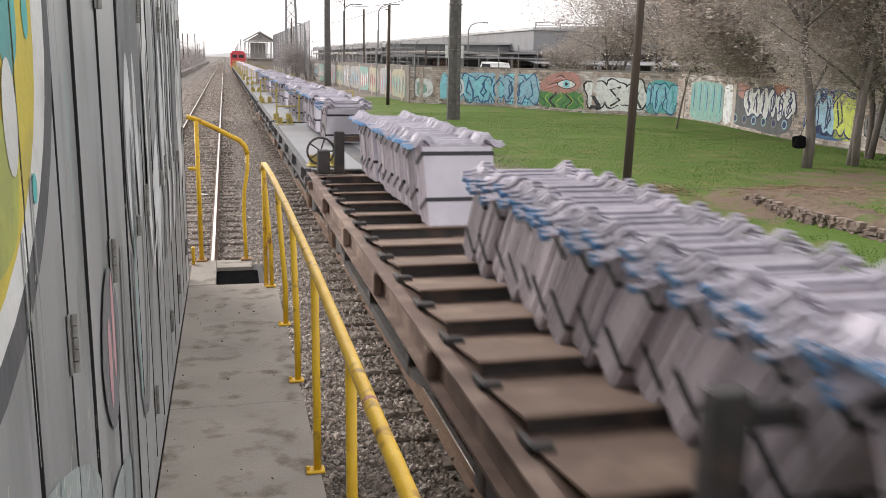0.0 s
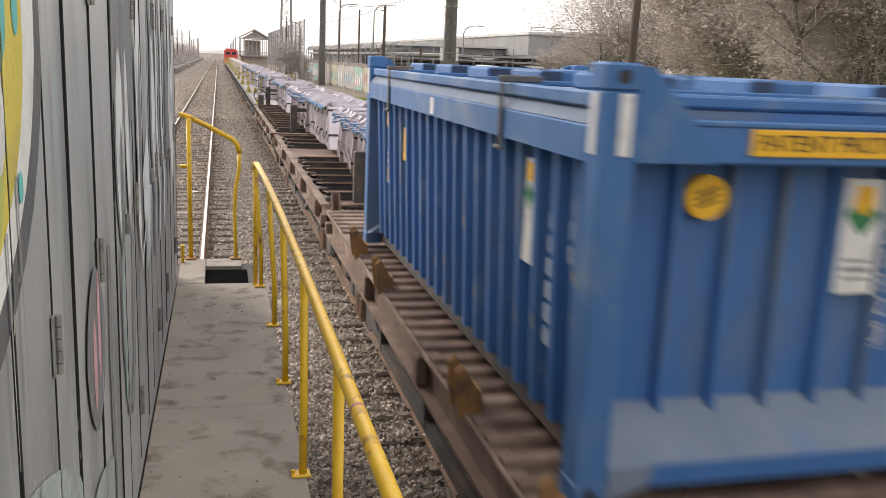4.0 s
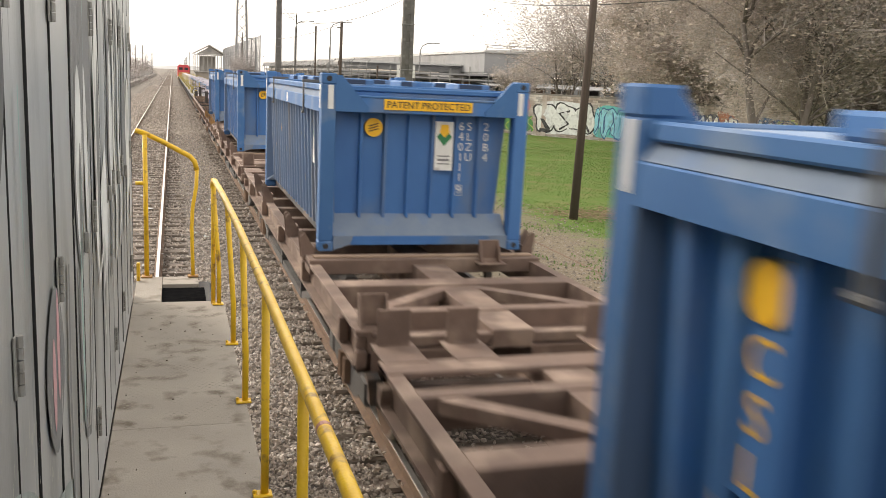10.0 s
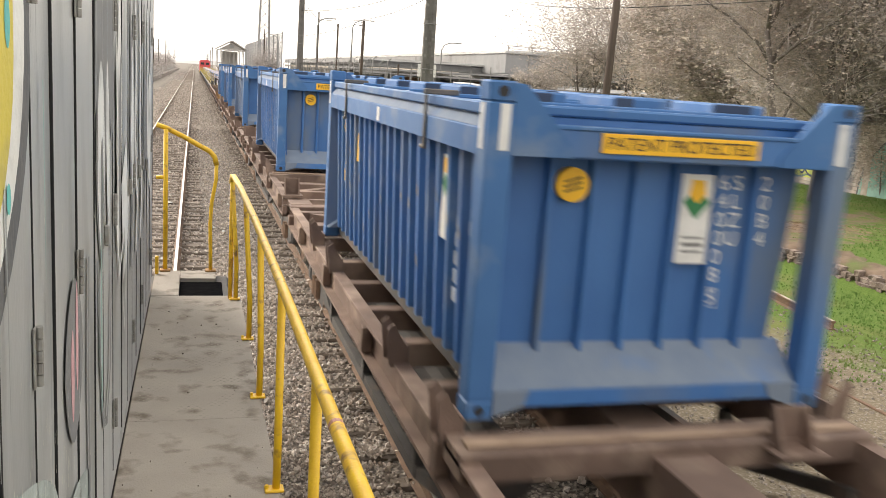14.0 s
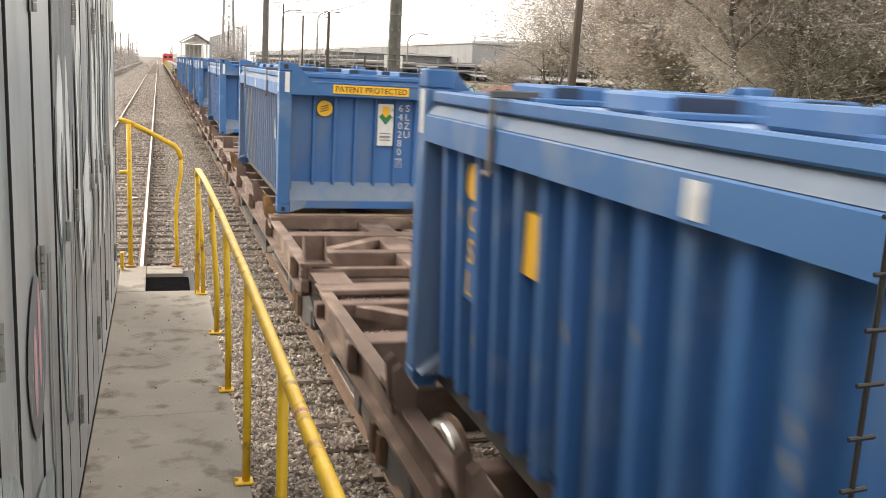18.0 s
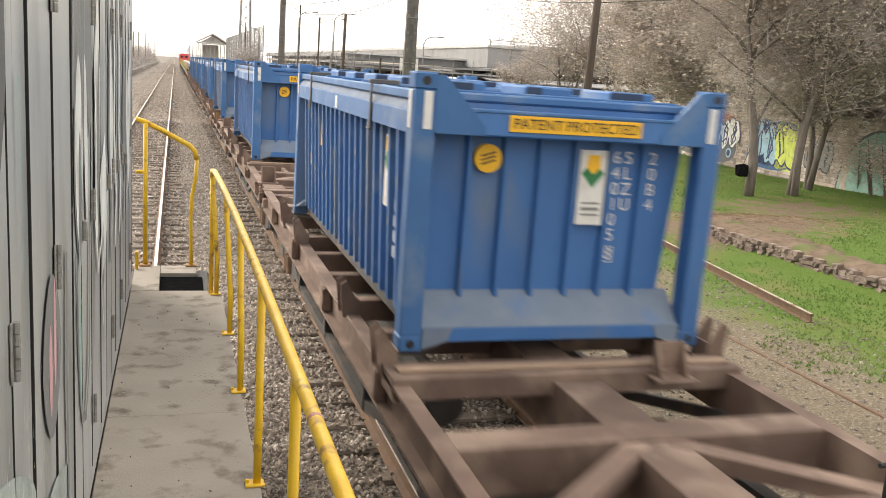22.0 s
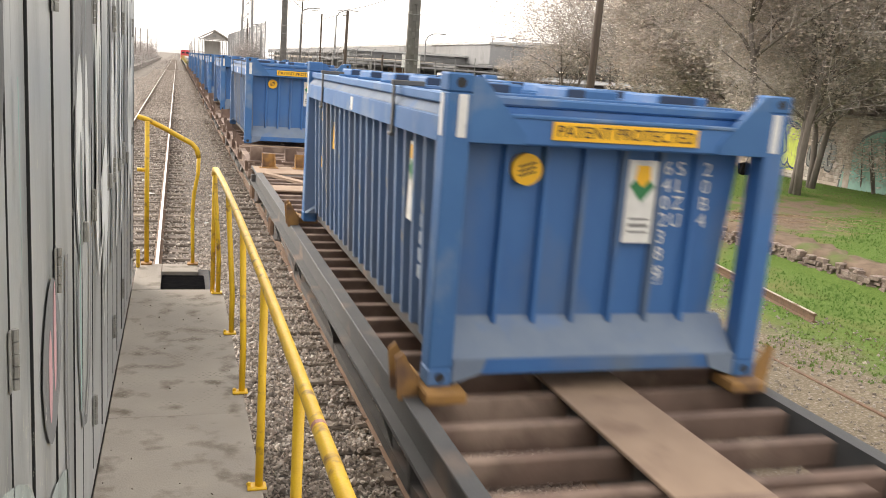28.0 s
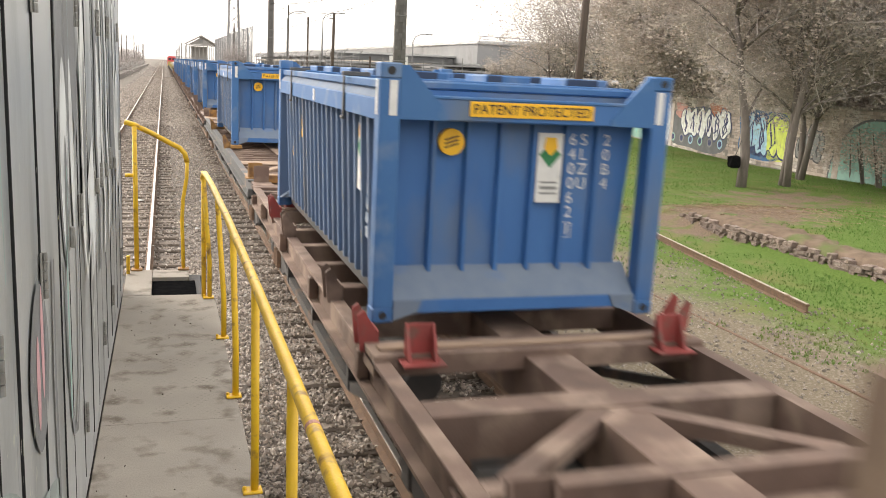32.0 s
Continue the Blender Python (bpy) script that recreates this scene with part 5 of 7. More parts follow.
part("canopy_band", Geo().box(44.9, 47.45, 128.6, 469, 4.7, 5.3, 0.03), "plaster", fac)
for k in range(26):
    y = 131 + k * 13
    part("column", Geo().box(45.2, 45.7, y, y + 0.5, -0.3, 4.7, 0.03), "facade", fac)
    # dark panel on the wall in place of a shaded opening
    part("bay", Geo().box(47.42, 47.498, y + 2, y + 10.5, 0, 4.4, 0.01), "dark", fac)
low = thing("low_shed", "low open sheds with pale roof edges before the factory", "building")
part("roof", Geo().prism([(18, 3.9), (44, 4.3), (44, 4.5), (18, 4.12)], 104, 126, "y"), "facade", low, "grey roof edge")
part("back_wall", Geo().box(18.5, 43.8, 119, 119.4, -0.3, 3.9, 0.03), "facade", low)
part("upper_roof", Geo().prism([(22, 5.3), (46, 5.6), (46, 5.85), (22, 5.5)], 121, 127.5, "y"), "roof", low)
part("upper_wall", Geo().box(22.5, 45.5, 122, 127, 4.55, 5.4, 0.03), "facade", low)
part("gutter", Geo().box(18, 44, 103.7, 103.95, 3.55, 3.75, 0.02), "facade", low)
for k in range(9):
    part("column", Geo().box(18.6 + k * 3.05, 18.85 + k * 3.05, 104.4, 104.7, -0.3, 3.95, 0.02), "galv", low)
    part("pallet_load", Geo().box(19.2 + k * 3.05, 21.0 + k * 3.05, 108, 110, -0.3, 2.4 + 0.5 * (k % 3), 0.05), ("plaster", "facade", "railrust")[k % 3], low)
blk = thing("factory_block", "grey two-storey factory block with a dark loading bay", "building")
part("wall_body", Geo().box(39.3, 72, 112, 140, 4.7, 7.3, 0.04), "facade", blk, "grey panelled upper wall")
part("parapet", Geo().box(39.1, 72.2, 111.7, 140.2, 7.3, 7.55, 0.04), "roof", blk)
# set-back box coloured dark for the shade inside the loading bay
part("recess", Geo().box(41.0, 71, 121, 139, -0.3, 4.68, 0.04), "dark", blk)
part("soffit", Geo().box(39.4, 71.9, 111.2, 120.9, 4.5, 4.69, 0.03), "facade", blk)
part("side_return", Geo().box(39.3, 40.4, 112.2, 139, -0.3, 4.48, 0.03), "facade", blk)
part("low_roof", Geo().prism([(100.5, 3.05), (108, 3.5), (108, 3.6), (100.5, 3.15)], 36, 66, "x"), "facade", blk, "grey canopy edge")
for k in range(8):
    part("column", Geo().box(40.6 + k * 4.0, 41.2 + k * 4.0, 112.3, 112.9, -0.3, 4.49, 0.03), "facade", blk)
    part("panel_joint", Geo().box(42.5 + k * 3.9, 42.62 + k * 3.9, 111.93, 111.99, 4.75, 7.25, 0.01), "dark", blk)
for k in range(9):
    part("rail_post", Geo().box(39.5 + k * 3.4, 39.6 + k * 3.4, 112, 112.1, 7.55, 8.3, 0.01), "galv", blk)
part("roof_rail", Geo().box(39.5, 70, 112.0, 112.08, 8.25, 8.34, 0.01), "galv", blk)
part("roof_rail", Geo().box(39.5, 70, 112.0, 112.08, 7.9, 7.96, 0.01), "galv", blk)
for k, mm in enumerate(("plaster", "railrust", "plaster", "facade")):
    part("wall_panel", Geo().box(44 + k * 5.2, 47.5 + k * 5.2, 118.5, 118.9, 0.5, 3.4, 0.02), mm, blk)
lamp_m = bpy.data.materials.new("strip_light")
lamp_m.use_nodes = True
lamp_m.node_tree.nodes["Principled BSDF"].inputs["Emission Color"].default_value = (1, 0.95, 0.85, 1)
lamp_m.node_tree.nodes["Principled BSDF"].inputs["Emission Strength"].default_value = 1.6
for k in range(3):
    part("strip_light", Geo().box(50 + k * 3.2, 51.3 + k * 3.2, 113.4, 113.5, 4.38, 4.46, 0.01), lamp_m, blk, "lit strip light")
board = thing("notice_board", "white notice board on two posts", "sign")
part("panel", Geo().box(21.6, 23.5, 88.0, 88.06, 3.5, 4.75, 0.01), "white", board)
for x in (21.75, 23.3):
    part("post", Geo().tube([(x, 88.1, -0.3), (x, 88.1, 4.7)], 0.05, 6), "galv", board)
part("unreadable_line", Geo().box(22.1, 23.0, 87.985, 87.997, 4.2, 4.4, 0.002), "facade", board)
part("unreadable_line", Geo().box(21.9, 23.2, 87.985, 87.997, 3.8, 3.9, 0.002), "facade", board)
van = thing("parked_van", "white van parked behind the wall", "vehicle")
part("body", Geo().prism([(92, 0.5), (92, 2.4), (92.5, 3.1), (96.2, 3.2), (97, 2.3), (97.2, 0.5)], 27.8, 29.8, "x"), "white", van)
part("window", Geo().prism([(92.6, 2.45), (92.85, 2.95), (95.8, 3.0), (96.3, 2.45)], 27.76, 27.79, "x"), "glass", van)
for y in (93.2, 96.2):
    part("wheel", Geo().tube([(27.7, y, 0.1), (27.95, y, 0.1)], 0.4, 14), "rubber", van)

# ---- station house and netting at the end of the straight ----
house = thing("station_house", "old two-storey station house with a gabled roof and a columned gallery", "house")
part("wall_body", Geo().box(5.2, 11.2, 214, 226, -0.3, 2.6, 0.05), "plaster", house)
part("gallery_floor", Geo().box(4.9, 11.4, 213.3, 226.4, 2.6, 2.85, 0.03), "palewall", house)
part("gable_roof", Geo().prism([(4.6, 6.7), (4.6, 6.9), (8.2, 8.9), (11.8, 6.9), (11.8, 6.7), (8.2, 8.6)], 213, 227, "y"), "palewall", house, "pale gabled roof with distance haze in its colour")
part("gable_panel", Geo().prism([(5.4, 6.75), (11.0, 6.75), (8.2, 8.4)], 213.6, 213.8, "y"), "palewall", house)
part("gable_window", Geo().box(7.8, 8.6, 213.5, 213.59, 7.2, 7.8, 0.02), "facade", house)
part("eaves_beam", Geo().box(4.8, 11.6, 213.4, 213.59, 6.5, 6.72, 0.02), "palewall", house)
part("back_screen", Geo().box(6.4, 10.0, 225, 225.3, 2.85, 6.5, 0.03), "palewall", house)
for k in range(8):
    part("column", Geo().box(4.95 + k * 0.92, 5.12 + k * 0.92, 213.5, 213.7, 2.85, 6.6, 0.02), "palewall", house)
    part("column", Geo().box(4.95 + k * 0.92, 5.12 + k * 0.92, 225.6, 225.8, 2.85, 6.6, 0.02), "palewall", house)
part("gallery_rail", Geo().box(4.95, 11.4, 213.45, 213.5, 3.65, 3.75, 0.01), "palewall", house)
net = thing("netting_fence", "very tall netting fence on steel posts", "fence")
for k in range(14):
    y = 120 + k * 6.8
    part("post", Geo().tube([(11.0, y, -0.3), (11.0, y, 8.1 - 0.02 * k)], 0.07, 6), "galv", net)
ng = Geo()
for k in range(13):
    y = 120 + k * 6.8
    for j in range(12):
        ng.tube([(11.0, y + j * 0.57, 1.2), (11.0, y + j * 0.57, 8.0)], 0.018, 3)
for z in range(12):
    ng.tube([(11.0, 120, 1.3 + z * 0.6), (11.0, 208, 1.3 + z * 0.6)], 0.02, 3)
tagged(part("netting", ng, "facade", net, "fine dark netting", fix=False), kind="stuff")

# ---- left side of the line ----
pl = thing("platform_wall", "low pale wall and platform edge beside the line", "wall", kind="structure")
part("wall_body", Geo().box(-8.6, -8.3, 105, 420, -0.4, 1.9, 0.03), "palewall", pl)
part("platform_edge", Geo().box(-8.2, -6.6, 150, 420, -0.4, 0.5, 0.03), "mortar", pl)
for k in range(14):
    t = thing("utility_pole", "slim pole against the hazy sky", "pole", "distant poles")
    x, y, h = (-9.3 - 0.4 * (k % 3), 190 + k * 42, 7.5 + (k % 4) * 0.9) if k < 8 else (2.0 + k * 0.5, 330 + (k - 8) * 70, 9)
    part("shaft", Geo().tube([(x, y, -0.3), (x, y, h)], 0.13, 6), "darkpole", t)

# distant hills and city edge, with the haze painted into their pale colour
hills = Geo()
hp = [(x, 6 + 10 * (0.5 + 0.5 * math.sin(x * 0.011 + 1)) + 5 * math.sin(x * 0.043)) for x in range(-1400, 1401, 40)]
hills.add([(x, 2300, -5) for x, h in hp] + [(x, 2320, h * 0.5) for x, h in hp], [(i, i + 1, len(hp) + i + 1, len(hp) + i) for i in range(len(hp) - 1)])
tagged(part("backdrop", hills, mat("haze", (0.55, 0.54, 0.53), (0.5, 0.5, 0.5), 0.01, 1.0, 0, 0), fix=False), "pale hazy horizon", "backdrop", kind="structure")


# ---- trees ----
def limb(g, fine, p, d, length, r, level, rnd, ends, droop):
    """A tapering crooked branch that forks."""
    pts, q = [p], p.copy()
    k = 5 if level < 2 else 3
    for i in range(k):
        d = (d + Vector((rnd.uniform(-1, 1), rnd.uniform(-1, 1), rnd.uniform(-0.6, 0.8) - droop)) * (0.10, 0.26, 0.3, 0.3)[level]).normalized()
        q = q + d * (length / k)
        pts.append(q.copy())
    (g if level < 2 else fine).tube(pts, r, 7 if level == 0 else (5 if level == 1 else 3), r * ((0.42, 0.4, 0.4)[level] if level < 3 else 0.3))
    if level >= 3:
        ends += pts[1:]
        for e in pts[1:]:
            for _ in range(2):
                tip = e + Vector((rnd.uniform(-1, 1), rnd.uniform(-1, 1), rnd.uniform(-0.7, 0.8))).normalized() * length * rnd.uniform(0.4, 0.9)
                fine.tube([e, e.lerp(tip, 0.5) + Vector((rnd.uniform(-0.12, 0.12), rnd.uniform(-0.12, 0.12), rnd.uniform(-0.12, 0.12))) * length, tip], min(r * 0.3, 0.007), 3, 0.003)
                ends.append(tip)
        return
    for _ in range((8, 5, 4)[level]):
        i = rnd.randint(2 if level == 0 else 1, k)
        a = rnd.uniform(0, 2 * math.pi)
        up = rnd.uniform(-0.05, 0.9) if level == 0 else (rnd.uniform(0.0, 0.85) if level == 1 else rnd.uniform(-0.55, 0.6))
        nd = (d * 0.55 + Vector((math.cos(a), math.sin(a), up)) * 0.75).normalized()
        limb(g, fine, pts[i], nd, length * rnd.uniform(0.50, 0.74), r * (0.34, 0.36, 0.4)[level], level + 1, rnd, ends, droop)


def tree(x, y, height, r, seed, leaves, label, trunks=1, leafsize=0.05, material="leaf"):
    rnd = random.Random(seed)
    t = thing("tree", label, "tree", "trees by the wall")
    z = ground_height(x, y) - 0.1
    ends = []
    for k in range(trunks):
        g, fine = Geo(), Geo()
        a = rnd.uniform(0, 6.28)
        lean = Vector((math.cos(a) * 0.10, math.sin(a) * 0.10, 1)).normalized() if trunks > 1 else Vector((rnd.uniform(-0.06, 0.06), rnd.uniform(-0.06, 0.06), 1)).normalized()
        p = Vector((x + (math.cos(a) * r * 1.6 if trunks > 1 else 0), y + (math.sin(a) * r if trunks > 1 else 0), z))
        limb(g, fine, p, lean, height * 0.52, r, 0, rnd, ends, 0.28)
        part("trunk", g, "bark", t, "grey-brown trunk and bare forking branches", fix=False, smooth=True)
        tagged(part("branchwork", fine, "twigs", t, "pale bare branches", fix=False), kind="stuff")
    # fine outer twigs
    near = y < 31 and x < 27
    n = 12000 if near else 6500
    e = np.array([tuple(ends[rnd.randrange(len(ends))]) for _ in range(n)]) + rng.normal(0, 0.16, (n, 3))
    d = rng.normal(0, 1, (n, 3)) + np.array([0, 0, -0.25])
    d /= np.linalg.norm(d, axis=1)[:, None]
    w = np.cross(d, rng.normal(0, 1, (n, 3)))
    w *= (0.0048 + 0.0001 * y) / np.linalg.norm(w, axis=1)[:, None]
    tip = e + d * rng.uniform(0.15, 0.5, (n, 1))
    v = np.stack([e - w, e + w, tip + w * 0.5, tip - w * 0.5], 1)
    me = bpy.data.meshes.new("twigs")
    me.from_pydata(v.reshape(-1, 3).tolist(), [], np.arange(n * 4).reshape(n, 4).tolist())
    me.materials.append(M["twigs"])
    tagged(part("twig_haze", me, "twigs", t, "haze of fine grey twigs"), kind="stuff")
    if leaves:
        n = int(leaves * (3.6 if near else (2.5 if y < 50 else 1.2)))
        e = np.array([tuple(ends[rnd.randrange(len(ends))]) for _ in range(n)])
        e += rng.normal(0, 0.19, e.shape) - np.array([0, 0, 0.14])
        bv = np.array([(-1, 0, 0), (0, 0.45, 0.1), (1, 0, 0), (0, -0.45, -0.1)])
        ang = rng.uniform(0, 6.28, (n, 2))
        sc = leafsize * (1.25 if y < 50 else 1.0) * rng.uniform(0.5, 1.3, n)
        ca, sa, cb, sb = np.cos(ang[:, 0]), np.sin(ang[:, 0]), np.cos(ang[:, 1]), np.sin(ang[:, 1])
        u = np.c_[ca, sa, np.zeros(n)]
        w = np.c_[-sa * cb, ca * cb, sb]
        v = e[:, None, :] + sc[:, None, None] * (bv[None, :, 0, None] * u[:, None, :] + bv[None, :, 1, None] * w[:, None, :])
        me = bpy.data.meshes.new("crown")
        me.from_pydata(v.reshape(-1, 3).tolist(), [], (np.arange(n * 4).reshape(n, 4)).tolist())
        me.materials.append(M[material])
        c = part("foliage", me, material, t, "sparse withered brown leaves")
        tagged(c, kind="stuff")
    return t


tree(20.1, 27.4, 12.0, 0.20, 3, 8000, "leafless grey tree with a few withered brown leaves", 1)
tree(22.0, 27.4, 13.0, 0.15, 8, 9000, "multi-stemmed bare tree with withered brown leaves", 3)
tree(24.3, 29.5, 12.0, 0.14, 21, 8000, "leafless grey tree with a few withered brown leaves", 2)
tree(31.2, 42.8, 14, 0.14, 12, 9000, "bare tree with withered brown leaves behind the wall", 2)
tree(25.5, 47.0, 12.0, 0.065, 14, 8000, "bare tree with withered brown leaves before the wall", 1, 0.09)
tree(31.8, 61.5, 14, 0.13, 17, 8000, "bare tree with brown leaves behind the wall", 2, 0.10)
tree(31.5, 46.0, 13, 0.17, 23, 9000, "bare tree with brown leaves behind the wall", 2, 0.1)
tree(32.0, 38.0, 13, 0.17, 24, 9000, "bare tree with brown leaves behind the wall", 2, 0.1)
tree(36.0, 54.0, 14, 0.17, 25, 9000, "bare tree with brown leaves behind the wall", 2, 0.1)
tree(31.0, 30.0, 13, 0.17, 26, 8000, "bare tree with brown leaves behind the wall", 2, 0.1)
tree(29.2, 64.0, 13.5, 0.12, 41, 7000, "bare tree with brown leaves behind the wall", 2, 0.10)
tree(26.5, 26.5, 12.0, 0.15, 51, 8000, "bare tree with withered brown leaves above the bank", 2)
tree(31.4, 51.6, 13.5, 0.12, 52, 7000, "bare tree with brown leaves behind the wall", 2, 0.09)
tree(33.5, 60.0, 13.0, 0.15, 53, 7000, "bare tree with brown leaves behind the wall", 2, 0.11)
for k, (x, y, h) in enumerate(((30.0, 25.0, 12), (34.5, 31.0, 13), (38.0, 36.0, 14), (37.0, 44.0, 13), (41.0, 48.0, 14), (42.0, 40.0, 14), (28.6, 33.0, 11), (29.5, 41.0, 12), (46.0, 56.0, 14), (40.0, 61.0, 13), (36.0, 27.0, 13), (44.0, 32.0, 14), (50.0, 46.0, 15))):
    tree(x, y, h, 0.13, 90 + k, 5000, "bare tree in the dense grove behind the wall", 2, 0.12)
tree(33.0, 84.0, 6.5, 0.12, 31, 2500, "small bare tree with a few brown leaves", 1, 0.12)
tree(41.0, 66.0, 13, 0.17, 32, 8000, "bare tree with brown leaves behind the wall", 2, 0.12)


def shrub(x, y, w, h, seed, n, label, material="bush", leafsize=0.3):
    rnd = np.random.default_rng(seed)
    t = thing("shrub", label, "shrub", "shrubs along the line")
    for k in range(5):
        a = rnd.uniform(0, 6.28)
        stem = Geo().tube([(x + math.cos(a) * 0.1 * w, y + math.sin(a) * 0.1 * w, ground_height(x, y) - 0.1), (x + math.cos(a) * 0.3 * w, y + math.sin(a) * 0.3 * w, h * rnd.uniform(0.55, 0.9))], 0.05, 5, 0.015)
        part("stem", stem, "bark", t)
    c = rnd.normal(0, 1, (14, 3)) * np.array([w * 0.3, w * 0.3, h * 0.2]) + np.array([x, y, h * 0.55])
    p = c[rnd.integers(0, 14, n)] + rnd.normal(0, 1, (n, 3)) * np.array([w * 0.13, w * 0.13, h * 0.11])
    p[:, 2] = np.abs(p[:, 2])
    ang = rnd.uniform(0, 6.28, (n, 2))
    u = np.c_[np.cos(ang[:, 0]), np.sin(ang[:, 0]), np.zeros(n)]
    v2 = np.c_[-np.sin(ang[:, 0]) * np.cos(ang[:, 1]), np.cos(ang[:, 0]) * np.cos(ang[:, 1]), np.sin(ang[:, 1])]
    sc = leafsize * rnd.uniform(0.5, 1.3, n)[:, None]
    v = np.stack([p - u * sc, p + v2 * sc * 0.5, p + u * sc, p - v2 * sc * 0.5], 1)
    me = bpy.data.meshes.new("foliage")
    me.from_pydata(v.reshape(-1, 3).tolist(), [], np.arange(n * 4).reshape(n, 4).tolist())
    me.materials.append(M[material])
    tagged(part("foliage", me, material, t), kind="stuff")


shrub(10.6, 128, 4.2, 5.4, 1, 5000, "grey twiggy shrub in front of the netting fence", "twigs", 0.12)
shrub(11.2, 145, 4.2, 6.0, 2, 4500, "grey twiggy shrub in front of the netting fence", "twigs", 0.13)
# the pale twig grey puts distance haze into these far shrubs
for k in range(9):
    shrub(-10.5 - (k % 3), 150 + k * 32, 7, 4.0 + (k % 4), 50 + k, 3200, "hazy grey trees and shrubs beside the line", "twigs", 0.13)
for k in range(5):
    shrub(25.0 + 0.8 * k, 24 + 1.7 * k, 2.6, 2.2, 70 + k, 2200, "tangled dry bramble below the trees", "leaf", 0.06)
for k in range(9):
    shrub(30.2 + 0.75 * k, 22.5 + 4.4 * k, 3.4, 5.2 + k % 3, 270 + k, 2400, "tall dry thicket behind the graffiti wall", "leaf", 0.13)
for k in range(12):
    shrub(33.5 + 1.6 * (k % 4) + 0.5 * k, 26 + 3.1 * k, 4.0, 6.0 + k % 3, 170 + k, 2600, "tall dry thicket behind the graffiti wall", "leaf", 0.16)
bag = thing("rubbish_bag", "black rubbish bag caught by the tree trunk", "bag")
g = Geo()
g.box(19.45, 19.85, 27.2, 27.5, 0.55, 0.95, 0.05)
g.v = [(x + random.uniform(-0.04, 0.04), y, z + random.uniform(-0.04, 0.04)) for x, y, z in g.v]
part("plastic", g, "rubber", bag)
part("cord", Geo().tube([(19.65, 27.35, 0.9), (19.9, 27.4, 1.5)], 0.012, 5), "strap", bag)


# ---- the train ----
MOVERS = []            # thing, place along the train, pose at the start
DECK = 1.30
BASE = 1.383           # foot of the containers


def on_train(ob, u, z=0.0, aside=0.0):
    m = pose(TRAIN_X + aside, u, z)
    MOVERS.append((ob, u, m))
    ob.matrix_basis = m
    return ob


def wheel_geo(x, y):
    g = Geo()
    prof = [(0.12, -0.07), (0.42, -0.065), (0.445, -0.05), (0.46, -0.03), (0.462, 0.03), (0.495, 0.045), (0.495, 0.068), (0.40, 0.07), (0.38, 0.03), (0.12, 0.05)]
    s = -1 if x > 0 else 1
    k = 24
    v = [(x + s * q, y + r * math.cos(2 * math.pi * i / k), 0.46 + r * math.sin(2 * math.pi * i / k)) for i in range(k) for r, q in prof]
    m = len(prof)
    f = [(i * m + j, i * m + j + 1, ((i + 1) % k) * m + j + 1, ((i + 1) % k) * m + j) for i in range(k) for j in range(m - 1)]
    return g.add(v, f)


def bogie(parent, yc):
    b = part("bogie", Geo().box(-0.85, 0.85, yc - 0.18, yc + 0.18, 0.52, 0.80, 0.03), "wagondark", parent, "cast steel bogie")
    for dy in (-0.85, 0.85):
        part("axle", Geo().tube([(-1.05, yc + dy, 0.46), (1.05, yc + dy, 0.46)], 0.075, 10), "wagondark", b)
        for x in (-0.83, 0.83):
            wheel = part("wheel", wheel_geo(x, yc + dy), "railrust", b, "steel wheel with a worn bright tread", smooth=False)
            wheel.data.materials.append(M["rail"])
            for k, face in enumerate(wheel.data.polygons):
                if k % 9 in (1, 2, 3):
                    face.material_index = 1
    for s in (-1, 1):
        x = s * 1.03
        fr = Geo().prism([(yc - 1.1, 0.42), (yc - 0.98, 0.62), (yc - 0.4, 0.78), (yc + 0.4, 0.78), (yc + 0.98, 0.62), (yc + 1.1, 0.42), (yc + 0.75, 0.40), (yc + 0.4, 0.24), (yc - 0.4, 0.24), (yc - 0.75, 0.40)], x - 0.06, x + 0.06, "x")
        part("side_frame", fr, "wagondark", b, "dusty bogie side frame")
        for k in (-0.12, 0.12):
            part("spring", Geo().tube([(x + s * 0.07, yc + k, 0.30), (x + s * 0.07, yc + k, 0.56)], 0.065, 8), "railrust", b)
        for dy in (-0.85, 0.85):
            part("axle_box", Geo().box(x - 0.08, x + 0.1, yc + dy - 0.13, yc + dy + 0.13, 0.34, 0.6, 0.03), "wagondark", b)


def bracket(parent, x, y, material, h=0.28, w=0.24, flip=1):
    """A U-shaped steel container guide standing on the deck."""
    g = Geo()
    g.box(x - w / 2, x + w / 2, y - 0.02, y + 0.0, DECK, DECK + h, 0.005)
    for e in (-1, 1):
        p = x + e * (w / 2 - 0.012)
        g.prism([(y, DECK), (y - 0.16 * flip, DECK), (y - 0.03 * flip, DECK + h), (y, DECK + h)], p - 0.011, p + 0.011, "x")
    g.box(x - w / 2 - 0.05, x + w / 2 + 0.05, y - 0.2, y + 0.06, DECK - 0.004, DECK + 0.016, 0.004)
    return part("container_guide", g, material, parent)


